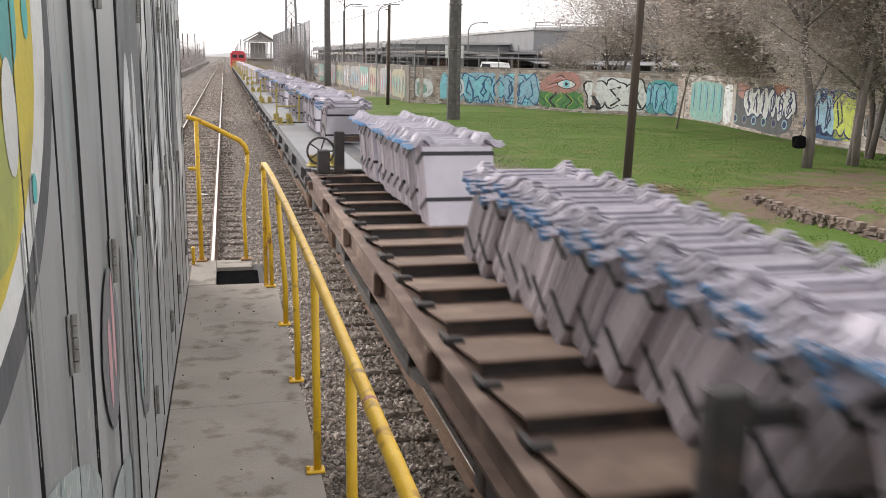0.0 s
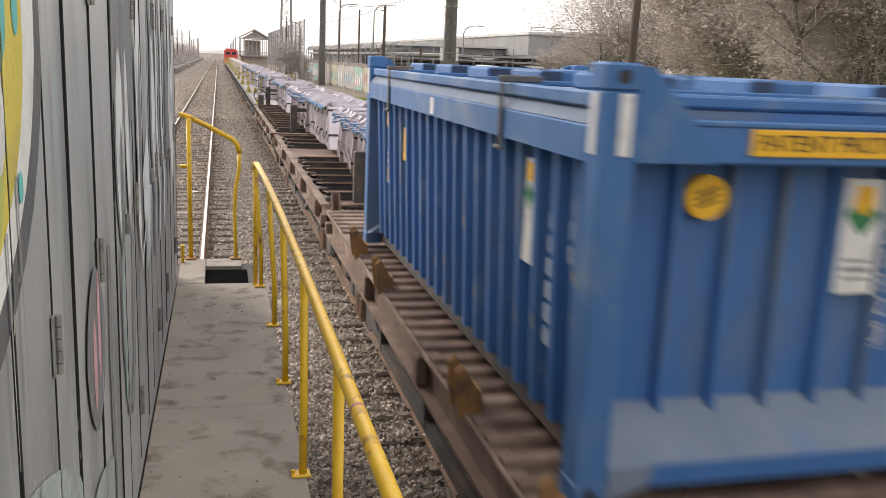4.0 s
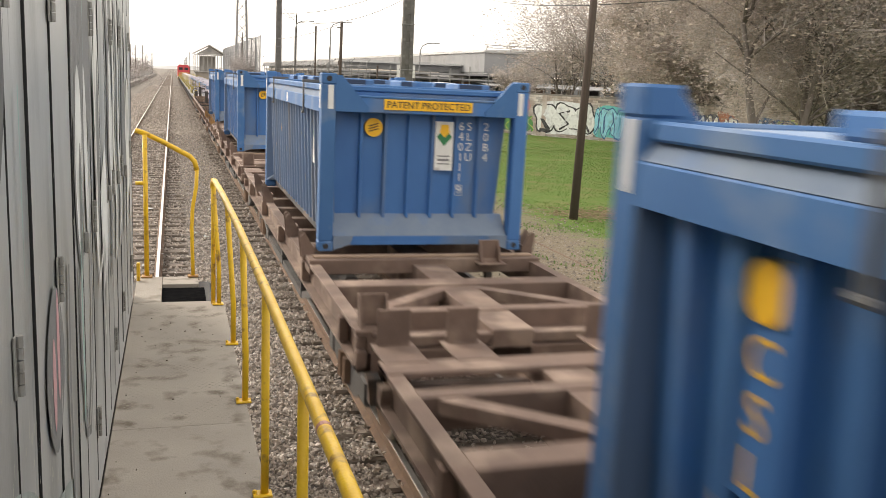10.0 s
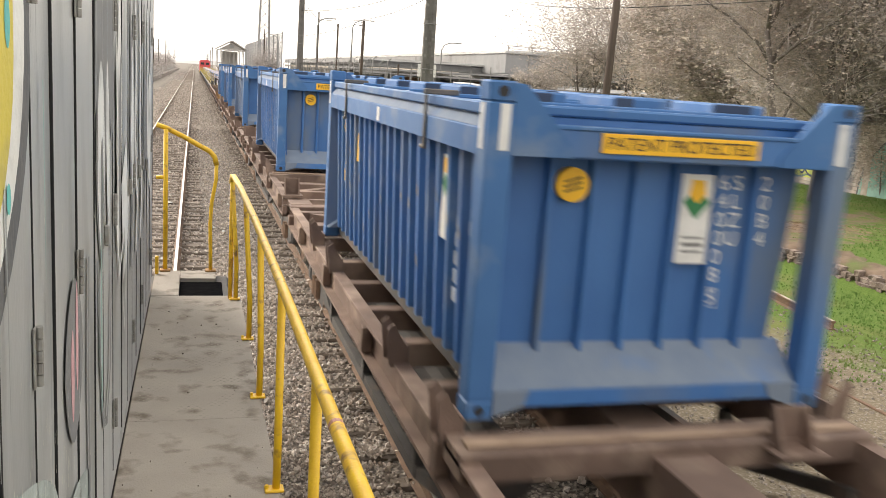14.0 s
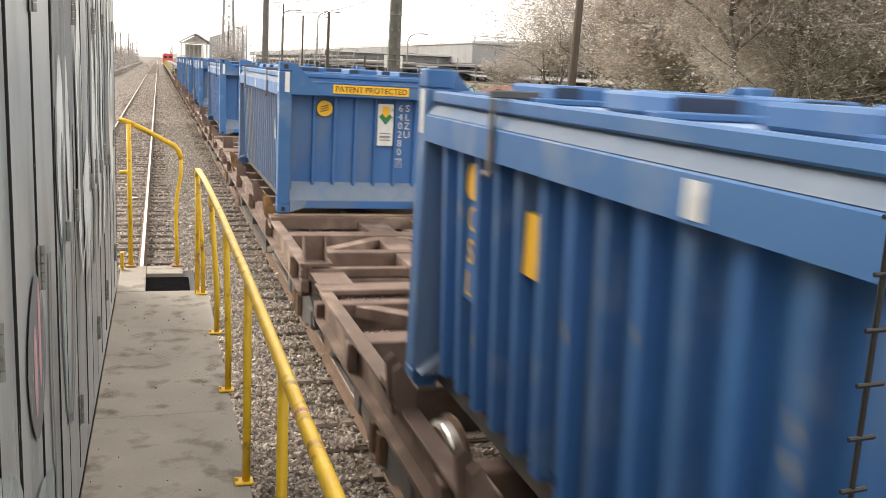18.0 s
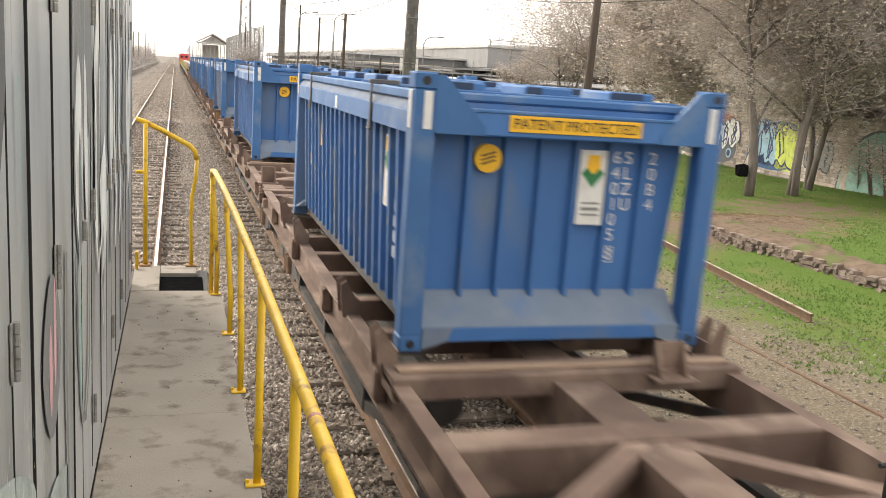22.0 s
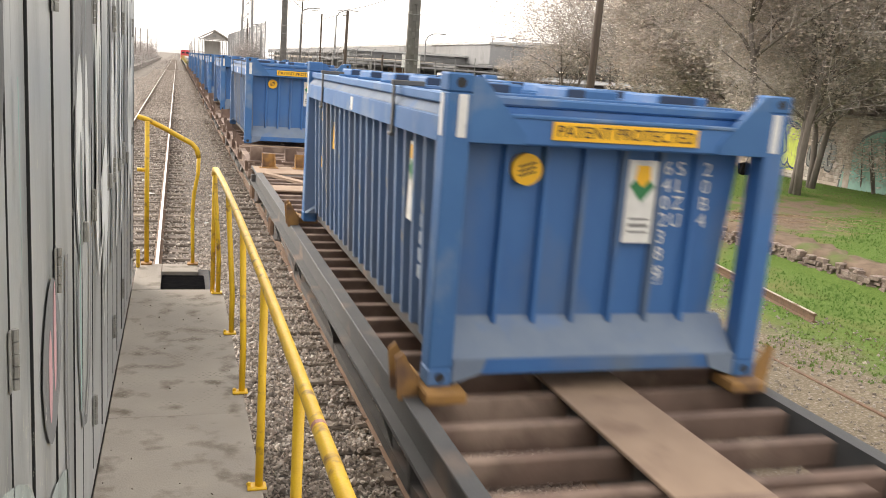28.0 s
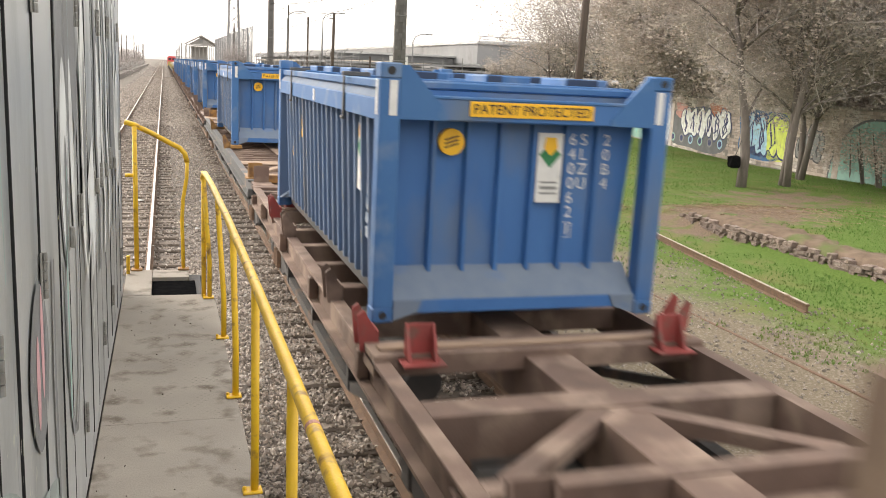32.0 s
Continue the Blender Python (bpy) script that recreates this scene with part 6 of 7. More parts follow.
def side_guide(parent, x, y, material, s):
    g = Geo()
    g.prism([(x, DECK - 0.02), (x + s * 0.14, DECK - 0.02), (x + s * 0.17, DECK + 0.26), (x + s * 0.12, DECK + 0.30), (x + s * 0.02, DECK + 0.12)], y - 0.02, y + 0.0, "y")
    g.prism([(x, DECK - 0.02), (x + s * 0.14, DECK - 0.02), (x + s * 0.17, DECK + 0.26), (x + s * 0.12, DECK + 0.30), (x + s * 0.02, DECK + 0.12)], y + 0.18, y + 0.20, "y")
    g.box(min(x, x + s * 0.02), max(x, x + s * 0.02), y - 0.02, y + 0.2, DECK - 0.02, DECK + 0.14, 0.004)
    return part("side_guide", g, material, parent)


def wagon_base(label, h, sill="wagon", group="wagons of the passing train"):
    w = thing("flat_wagon", label, "wagon", group)
    for s in (-1, 1):
        g = Geo()
        g.prism([(s * 1.24, DECK), (s * 1.355, DECK), (s * 1.36, DECK - 0.006), (s * 1.36, DECK - 0.03), (s * 1.28, DECK - 0.036), (s * 1.28, DECK - 0.294), (s * 1.36, DECK - 0.30), (s * 1.36, DECK - 0.33), (s * 1.24, DECK - 0.33)], -h, h, "y")
        part("side_sill", g, sill, w, "long steel side sill")
        tr = Geo()
        pts = [(s * 1.22, -h + 2.6, 0.98), (s * 1.22, -h * 0.33, 0.62), (s * 1.22, h * 0.33, 0.62), (s * 1.22, h - 2.6, 0.98)]
        for a, b in zip(pts, pts[1:]):
            tr.beam(a, b, 0.07, 0.09)
        for y in (-h * 0.33, 0, h * 0.33):
            tr.beam((s * 1.22, y, 0.6), (s * 1.22, y, 1.0), 0.09, 0.09)
        part("truss_rod", tr, "wagondark", w, "bent truss bar below the sill")
        for i in range(int(2 * h / 2.4) if h < 8 else 0):
            y = -h + 0.7 + i * 2.4
            part("stake_pocket", Geo().box(s * 1.335 - 0.045, s * 1.335 + 0.045, y, y + 0.12, DECK - 0.28, DECK - 0.06, 0.008), sill, w)
    part("centre_sill", Geo().box(-0.19, 0.19, -h, h, DECK - 0.42, DECK - 0.012, 0.008), sill, w)
    for e in (-1, 1):
        part("end_beam", Geo().box(-1.36, 1.36, min(e * h, e * h - e * 0.14), max(e * h, e * h - e * 0.14), DECK - 0.34, DECK - 0.16, 0.01), sill, w)
        c = Geo().box(-0.09, 0.09, min(e * h, e * (h + 0.30)), max(e * h, e * (h + 0.30)), 0.82, 0.98, 0.02)
        c.box(-0.16, 0.16, min(e * (h + 0.16), e * (h + 0.34)), max(e * (h + 0.16), e * (h + 0.34)), 0.76, 1.04, 0.04)
        part("coupler", c, "railrust", w, "rusty knuckle coupler")
        part("brake_hose", Geo().tube([(0.35, e * h, 0.95), (0.37, e * (h + 0.16), 0.75), (0.33, e * (h + 0.26), 0.55)], 0.022, 6), "rubber", w)
        bogie(w, e * (h - 1.75))
    return w


def slab(parent, name, x0, x1, y0, y1, material, z1=DECK, t=0.04, label=""):
    return part(name, Geo().box(x0, x1, min(y0, y1), max(y0, y1), z1 - t, z1, 0.006), material, parent, label)


def end_guide(parent, x, h, material, upright=True):
    """Foot plate that reaches out over the coupling, with or without its flat upright."""
    g = Geo().box(x - 0.17, x + 0.17, h - 0.06, h + 0.42, DECK - 0.004, DECK + 0.018, 0.005)
    if upright:
        g.box(x - 0.13, x + 0.13, h + 0.36, h + 0.39, DECK + 0.014, DECK + 0.30, 0.006)
    return part("container_guide", g, material, parent, "rusty container guide on a foot plate" if upright else "rusty foot plate")


def skeleton_wagon(h, guides="wagon", slats=False, near_guides=(-1.2, 1.33), far_guides=(), rails=False):
    w = wagon_base("rust-brown skeleton container wagon with an open steel frame" + ({"redsteel": " and red guides", "orange": " and orange guides"}.get(guides, "")), h)
    for e in (-1, 1):
        slab(w, "cross_beam", -1.36, 1.36, e * 3.0, e * 3.34, "wagon", DECK + 0.045, 0.16, "wide cross beam under the container end")
        slab(w, "edge_strip", -1.3, 1.3, e * 3.14, e * 3.24, "sand", DECK + 0.07, 0.025)
        slab(w, "cross_beam", -1.24, 1.24, e * 4.13, e * 4.40, "wagon", DECK + 0.004, 0.30)
        for s in (-1, 1):
            d = Geo().beam((s * 0.10, e * 4.40, DECK - 0.06), (s * 1.08, e * (h - 0.74), DECK - 0.06), 0.15, 0.1)
            part("diagonal_brace", d, "wagon", w)
            if rails:
                part("slim_rail", Geo().box(s * 0.66 - 0.04, s * 0.66 + 0.04, min(e * 3.34, e * 4.13), max(e * 3.34, e * 4.13), DECK - 0.12, DECK - 0.01, 0.006), "wagon", w)
        slab(w, "end_plate", -1.25, 1.25, e * (h - 0.76), e * (h - 0.60), "wagon", DECK + 0.002, 0.24)
        slab(w, "end_ledge", -1.24, 1.24, e * (h - 0.60), e * (h - 0.14), "wagon", DECK - 0.17, 0.03)
        if e > 0:
            slab(w, "end_cover", -1.36, 1.36, h - 0.30, h - 0.02, "wagon", DECK + 0.012, 0.05, "dusty end cover plate")
            for x in (-1.16, -0.6, 0.6, 1.16):
                if x in far_guides or x < -1:
                    end_guide(w, x, h - 0.02, "wagon", x in far_guides)
        else:
            slab(w, "end_cover", -1.36, 1.36, -h + 0.02, -h + 0.13, "wagon", DECK - 0.05, 0.09)
            for x in near_guides:
                bracket(w, x, -h + 0.21, "wagon", 0.28, 0.25)
        bracket(w, 0.72, e * 3.32 + (0 if e > 0 else 0.02), guides, 0.26, 0.24, flip=1 if e < 0 else -1) if guides != "redsteel" else None
        for s in (-1, 1):
            side_guide(w, s * 1.25, e * 2.9 - 0.1, guides, s)
            side_guide(w, s * 1.25, e * 1.5 - 0.1, "wagon", s)
            if guides == "redsteel":
                bracket(w, s * 1.02, e * 3.30, guides, 0.27, 0.22, flip=1 if e < 0 else -1)
    for y in (-2.0, -1.0, 0.0, 1.0, 2.0):
        slab(w, "cross_beam", -1.24, 1.24, y - 0.08, y + 0.08, "wagon", DECK - 0.02, 0.2)
    if slats:
        for k in range(3):
            y = h - 1.0 + k * 0.26
            part("deck_slat", Geo().prism([(y, DECK - 0.03), (y + 0.03, DECK + 0.04), (y + 0.16, DECK + 0.04), (y + 0.2, DECK - 0.03)], -1.34, 1.34, "x"), "wagon", w, "ribbed cross slat")
            y = -y - 0.2
            part("deck_slat", Geo().prism([(y, DECK - 0.03), (y + 0.03, DECK + 0.04), (y + 0.16, DECK + 0.04), (y + 0.2, DECK - 0.03)], -1.34, 1.34, "x"), "wagon", w, "ribbed cross slat")
    br = Geo().tube([(-0.75, -2.6, 0.82), (-0.75, 2.0, 0.82)], 0.16, 12)
    part("brake_cylinder", br, "wagondark", w)
    part("brake_rod", Geo().tube([(0.5, -h + 2, 0.75), (0.5, h - 2, 0.75)], 0.03, 6), "railrust", w)
    return w


def slat_wagon(h):
    w = wagon_base("brown wagon with ribbed cross slats and orange container guides", h)
    y = -h + 0.3
    i = 0
    while y < h - 0.3:
        if not 3.55 < abs(y + 0.1) < 3.95:
            part("deck_slat", Geo().prism([(y, DECK - 0.03), (y + 0.03, DECK + 0.03), (y + 0.15, DECK + 0.03), (y + 0.19, DECK - 0.03)], -1.34, 1.34, "x"), "wagon", w, "ribbed cross slat")
        y += 0.27
        i += 1
    slab(w, "deck_plate", -0.5, 0.5, -h + 0.2, h - 0.2, "wagon", DECK - 0.005, 0.03)
    slab(w, "deck_plate", -1.22, 1.22, -h + 1.0, -h + 1.7, "wagon", DECK - 0.004, 0.03)
    slab(w, "deck_plate", -1.22, 1.22, h - 1.7, h - 1.0, "wagon", DECK - 0.004, 0.03)
    for e in (-1, 1):
        for s in (-1, 1):
            side_guide(w, s * 1.25, e * 2.92 - 0.1, "orange", s)
            bracket(w, s * 1.24, e * (h - 0.1), "wagon", 0.26, 0.12)
        bracket(w, 0.6, e * 3.30, "orange", 0.26, 0.22, flip=1 if e < 0 else -1)
        side_guide(w, -1.25, e * 1.4, "orange", -1)
    return w


def long_wagon(h):
    w = wagon_base("long grey-sided wagon with open slats and a dusty centre plank", h, "wagongrey")
    y = -h + 1.0
    while y < h - 0.9:
        part("deck_slat", Geo().box(-1.23, 1.23, y, y + 0.10, DECK - 0.20, DECK - 0.03, 0.006), "wagon", w)
        y += 0.46
    part("deck_slat", Geo().box(-0.85, 0.9, -4.75, -4.69, DECK - 0.02, DECK + 0.012, 0.004), "wagon", w)
    slab(w, "centre_plank", -0.29, 0.29, -h + 0.9, h - 0.9, "sand", DECK + 0.006, 0.03, "dust-covered centre plank")
    for e in (-1, 1):
        slab(w, "cross_plate", -1.24, 1.24, e * 5.95, e * 6.55, "sand", DECK + 0.001, 0.03, "dust-covered cross plate")
        slab(w, "end_plate", -1.35, 1.35, e * 8.13, h - 0.02 if e > 0 else -8.62, "sand", DECK + 0.002, 0.03, "dust-covered end plate")
        if e < 0:
            slab(w, "step_bar", -1.0, 0.82, -8.63, -8.74, "orange", DECK + 0.035, 0.14, "worn orange step bar")
            slab(w, "end_ledge", -1.2, 1.2, -8.75, -h + 0.15, "sand", DECK - 0.13, 0.03, "dusty lower ledge")
        for s in (-1, 1):
            part("diagonal_brace", Geo().beam((s * 0.33, e * 6.5, DECK - 0.025), (s * 1.17, e * 8.2, DECK - 0.025), 0.15, 0.05), "sand", w)
            side_guide(w, s * 1.25, e * 3.0 - 0.1, "orange", s)
            part("corner_seat", Geo().box(s * 1.12 - 0.14, s * 1.12 + 0.14, min(e * 3.02, e * 3.3), max(e * 3.02, e * 3.3), DECK, DECK + 0.082, 0.012), "orange", w, "worn orange container seat")
        for x in ((-1.2, 0.55, 1.24) if e < 0 else (-1.05, -0.42, 1.2)):
            bracket(w, x, -8.8 if e < 0 else 9.02, "orange", 0.27, 0.26)
    for y in (-5.0, -2.5, 0, 2.5, 5.0):
        for s in (-1, 1):
            part("sill_bracket", Geo().prism([(s * 1.25, DECK - 0.3), (s * 1.36, DECK - 0.3), (s * 1.25, DECK - 0.62)], y - 0.04, y + 0.04, "y"), "wagongrey", w)
    return w


def plate_wagon(h, seed, wheel=True, frames=False, posts=(-1, 1)):
    """Flat wagon with tilted deck plates, for the metal sheets."""
    r = random.Random(seed)
    w = wagon_base("brown flat wagon with tilted steel deck plates" if not frames else "grey flat wagon with yellow end frames", h, "wagon" if not frames else "wagongrey")
    slab(w, "deck_plate", -1.24, 1.24, -h + 0.1, h - 0.1, "wagon" if not frames else "facade", DECK - 0.03, 0.03)
    y = -h + 0.5
    while y < h - 0.8 and not frames:
        if not (0.2 < y < 1.5 and seed == 1):
            g = Geo().prism([(y, DECK + 0.085), (y, DECK + 0.10), (y + 0.02, DECK + 0.104), (y + 0.86, DECK - 0.014), (y + 0.86, DECK - 0.028)], -1.2, 1.22, "x")
            part("tilted_plate", g, "deckplate", w, "tilted dusty deck plate")
            # dark strip that paints the shade and dirt below the raised plate edge
            part("plate_web", Geo().box(-1.16, 1.2, y + 0.05, y + 0.062, DECK - 0.028, DECK + 0.088, 0.003), "wagondark", w, "dark strip for the shaded, dirty gap under the plate")
            part("stop_angle", Geo().box(-1.26, -1.12, y - 0.28, y - 0.22, DECK, DECK + 0.06, 0.006).box(-1.26, -1.22, y - 0.28, y - 0.05, DECK, DECK + 0.05, 0.006), "wagondark", w)
        y += 0.93
    for e in (-1, 1):
        if frames and e < 0:
            for x in (-1.15, -0.75, 0.95):
                bracket(w, x, e * (h - 0.5), "dullyellow", 0.2, 0.18)
        elif frames:
            fr = Geo().tube([(-1.2, e * (h - 0.15), DECK), (-1.2, e * (h - 0.15), DECK + 1.0), (-0.5, e * (h - 0.15), DECK + 1.0), (-0.5, e * (h - 0.15), DECK)], 0.03, 8)
            fr.tube([(-1.2, e * (h - 0.15), DECK + 0.5), (-0.5, e * (h - 0.15), DECK + 0.5)], 0.025, 6)
            part("end_frame", fr, "dullyellow", w, "dull yellow tubular end frame")
            fr = Geo().tube([(0.5, e * (h - 0.15), DECK), (0.5, e * (h - 0.15), DECK + 1.0), (1.2, e * (h - 0.15), DECK + 1.0), (1.2, e * (h - 0.15), DECK)], 0.03, 8)
            part("end_frame", fr, "dullyellow", w, "dull yellow tubular end frame")
            for x in (-1.15, -0.85):
                bracket(w, x, e * (h - 0.8), "dullyellow", 0.2, 0.18)
        elif e in posts:
            for x in (-0.80, 0.80):
                part("end_post", Geo().box(x - 0.09, x + 0.09, e * (h - 0.12) - 0.06, e * (h - 0.12) + 0.06, DECK, DECK + 0.74, 0.012).box(x - 0.05, x + 0.05, e * (h - 0.12) - 0.065, e * (h - 0.12) + 0.065, DECK + 0.08, DECK + 0.62, 0.01), "wagondark", w, "dark end post")
            part("end_crossbar", Geo().box(-0.72, 0.72, e * (h - 0.12) - 0.04, e * (h - 0.12) + 0.04, DECK + 0.56, DECK + 0.66, 0.01), "wagondark", w)
            part("end_strut", Geo().prism([(-0.22, DECK), (-0.10, DECK + 0.56), (0.12, DECK + 0.56), (0.22, DECK), (0.12, DECK), (0.04, DECK + 0.4), (-0.04, DECK + 0.4), (-0.12, DECK)], e * (h - 0.12) - 0.03, e * (h - 0.12) + 0.03, "y"), "wagondark", w)
    if wheel and not frames:
        ring = [(-1.12 + 0.24 * math.cos(a * math.pi / 9), h - 0.02, DECK + 0.38 + 0.24 * math.sin(a * math.pi / 9)) for a in range(19)]
        g = Geo().tube(ring, 0.02, 6)
        for a in range(5):
            g.tube([(-1.12, h - 0.02, DECK + 0.38), (-1.12 + 0.23 * math.cos(a * 1.257), h - 0.02, DECK + 0.38 + 0.23 * math.sin(a * 1.257))], 0.014, 5)
        g.tube([(-1.12, h + 0.02, DECK + 0.38), (-1.12, h - 0.2, DECK + 0.38)], 0.04, 8)
        part("hand_brake", g, "wagondark", w, "spoked hand brake wheel")
        part("hand_brake_box", Geo().box(-1.2, -0.98, h - 0.3, h - 0.12, DECK, DECK + 0.42, 0.02), "wagondark", w)
    return w


# ---- bundles of metal sheets ----
def slide(geo, lean):
    """Each sheet tips about its own foot, so that the feet stay on the deck."""
    c, k = math.cos(radians(lean)), math.sin(radians(lean))
    geo.v = [(x, y / c - z * k, z * c) for x, y, z in geo.v]
    return geo


def tip(geo, lean):
    c, k = math.cos(radians(lean)), math.sin(radians(lean))
    geo.v = [(x, y * c - z * k, z * c + y * k) for x, y, z in geo.v]
    return geo


def bundle_parts(seed, lean):
    """One strapped bundle of cathode sheets: 1 m wide, standing on edge, hanger bars on top."""
    r = random.Random(seed)
    t = thing("sheet_bundle", "strapped bundle of grey-lilac metal cathode sheets with hanger lugs", "metal sheets", "stacked metal sheets")
    n = 9
    set_over = tip if lean > 0 else slide
    body, top, tips = Geo(), Geo(), Geo()
    left, right = [], []
    for i in range(n):
        y = -0.16 + i * 0.036
        a, b = r.uniform(0.432, 0.455), r.uniform(0.432, 0.455)
        left += [(-a, y), (-a, y + 0.029), (-a + 0.009, y + 0.030), (-a + 0.009, y + 0.035)]
        right += [(b, y), (b, y + 0.029), (b - 0.009, y + 0.030), (b - 0.009, y + 0.035)]
    body.prism(left + right[::-1], 0.0, 1.005, "z")
    for i in range(n):
        y = -0.16 + i * 0.036
        hh = 1.0 + r.uniform(-0.022, 0.022)
        dx = r.uniform(-0.012, 0.012)
        zb = hh + 0.004
        bar = [(-0.60, -0.02), (-0.53, -0.018), (-0.48, 0.01), (-0.43, 0.085), (-0.37, 0.09), (-0.31, 0.005), (-0.27, -0.015), (0.27, -0.015), (0.31, 0.005), (0.37, 0.09), (0.43, 0.085), (0.48, 0.01), (0.53, -0.018), (0.60, -0.02)]
        jit = r.uniform(-0.03, 0.03)
        up = [(dx + p + jit, zb + q + 0.03 + r.uniform(-0.004, 0.004)) for p, q in bar]
        dn = [(p, q - 0.036) for p, q in up]
        top.prism(up + dn[::-1], y + 0.004, y + 0.023, "y")
        if r.random() < 0.6:
            tips.box(dx - 0.615 + jit, dx - 0.54 + jit, y + 0.002, y + 0.026, zb - 0.042, zb + 0.006, 0.003)
    tagged(part("sheet_edges", set_over(body, lean), "cathode", t, "stacked sheet edges"), kind="stuff")
    for y0, y1 in ((-0.168, -0.1605), (0.1565, 0.164)):
        part("outer_sheet", set_over(Geo().box(-0.44, 0.44, y0, y1, 0.012, 0.992, 0.003), lean), "cathodeface", t, "pale face of the outer sheet")
    tagged(part("hanger_lug", set_over(top, lean), "cathodetop", t, "bent hanger lugs along the top"), kind="stuff")
    tagged(part("lug_tip", set_over(tips, lean), "tipblue", t, "blue paint marks on the lug tips"), kind="stuff")
    for z in (0.25, 0.83):
        g = Geo()
        loop = [(-0.458, -0.176), (0.458, -0.176), (0.458, 0.172), (-0.458, 0.172)]
        g.add([(x, y, zz) for zz in (z - 0.024, z + 0.024) for x, y in loop] + [(x * 0.985, y * 0.96, zz) for zz in (z - 0.024, z + 0.024) for x, y in loop],
              [(i, (i + 1) % 4, 4 + (i + 1) % 4, 4 + i) for i in range(4)] + [(8 + i, 12 + i, 12 + (i + 1) % 4, 8 + (i + 1) % 4) for i in range(4)]
              + [(4 + i, 4 + (i + 1) % 4, 12 + (i + 1) % 4, 12 + i) for i in range(4)] + [(i, 8 + i, 8 + (i + 1) % 4, (i + 1) % 4) for i in range(4)])
        part("strap", tip(g, lean), "strap", t, "black steel strapping band")
    return t


BUNDLES = {way: [bundle_parts(i + (0 if way > 0 else 10), 34 if way > 0 else -27) for i in range(3)] for way in (1, -1)}
FIRST = set()


def put_bundle(u, way, slip):
    k = random.randrange(3)
    m = pose(TRAIN_X + slip, u, DECK + 0.10, random.uniform(-1.5, 1.5), 0, random.uniform(-1.5, 1.5))
    ob = BUNDLES[way][k]
    if (way, k) in FIRST:
        ob = copy_thing(ob, m)
    else:
        FIRST.add((way, k))
        ob.matrix_basis = m
    MOVERS.append((ob, u, m))


def stack(u0, u1, way):
    pitch = 0.418 if way > 0 else 0.388
    for i in range(max(1, int((u1 - u0) / pitch))):
        put_bundle(u1 - 0.34 - i * pitch if way > 0 else u0 + 0.19 + i * pitch, way, random.uniform(-0.035, 0.035) + 0.03 * math.sin(i * 0.9))


# ---- the blue bulk containers ----
CW, CL, CH = 2.438, 6.058, 1.986


def container(numbers, grimy=False):
    t = thing("bulk_container", "blue open-framed steel bulk container with a yellow warning sign", "container", "blue containers on the train")
    X = CW / 2
    for y0, y1, e in ((0.0, 0.17, 1), (CL - 0.17, CL, -1)):
        for s in (-1, 1):
            post = part("corner_post", Geo().box(min(s * X, s * (X - 0.16)), max(s * X, s * (X - 0.16)), y0, y1, 0.118, CH - 0.118, 0.008), "blue2" if s < 0 else "blue", t, "blue corner post")
            for z in (0, CH - 0.118):
                cst = Geo().box(min(s * (X + 0.004), s * (X - 0.162)), max(s * (X + 0.004), s * (X - 0.162)), y0 - 0.004, y1 + 0.004, z, z + 0.118, 0.012)
                part("corner_casting", cst, "blue2", post)
                # black disc painted as the shade inside the casting's opening
                hole = Geo().tube([(s * (X - 0.08), y0 - 0.007 if e > 0 else y1 + 0.007, z + 0.06), (s * (X - 0.08), y0 + 0.02 if e > 0 else y1 - 0.02, z + 0.06)], 0.032, 10)
                part("casting_hole", hole, "ink", post)
            yy = -0.006 if e > 0 else CL + 0.002
            part("reflective_strip", Geo().box(s * (X - 0.10) - 0.03, s * (X - 0.10) + 0.03, yy, yy + 0.004, 1.60, 1.86, 0.001), "white", post, "white reflective strip")
            ys = 0.10 if e > 0 else CL - 0.10
            part("reflective_strip", Geo().box(min(s * (X + 0.001), s * (X + 0.006)), max(s * (X + 0.001), s * (X + 0.006)), ys - 0.03, ys + 0.03, 1.60, 1.86, 0.001), "white", post, "white reflective strip")
            gus = Geo().prism([(s * (X - 0.155), CH - 0.015), (s * (X - 0.155), 1.575), (s * (X - 0.53), 1.575), (s * (X - 0.53), 1.63), (s * (X - 0.22), CH - 0.015)], y0 - 0.002 if e > 0 else y1 - 0.04, y0 + 0.04 if e > 0 else y1 + 0.002, "y")
            part("gusset", gus, "blue2", t, "sloping corner gusset")
        part("end_top_beam", Geo().box(-X + 0.16, X - 0.16, y0 + 0.01, y1 - 0.02, 1.57, 1.745, 0.012), "blue", t)
        part("end_top_flange", Geo().box(-X + 0.3, X - 0.3, y0 + 0.0, y1 + 0.0, 1.735, 1.757, 0.004), "blue2", t)
        part("end_sill", Geo().prism([(-X + 0.16, 0.012), (-X + 0.16, 0.17), (X - 0.16, 0.17), (X - 0.16, 0.012), (X - 0.36, 0.07), (-X + 0.36, 0.07)], y0 + 0.02, y1, "y"), "blue", t, "end sill with a raised middle")
        inner = (y1 - 0.02, y1 + 0.03) if e > 0 else (y0 - 0.03, y0 + 0.02)
        part("lid_end", Geo().box(-X + 0.3, X - 0.3, inner[0], inner[1], 1.70, 1.80, 0.006), "blue", t)
        part("lid_end_rail", Geo().box(-X + 0.2, X - 0.2, inner[0] - 0.02, inner[1] + 0.02, 1.802, 1.862, 0.012), "blue2", t, "blue rail across the lid end")
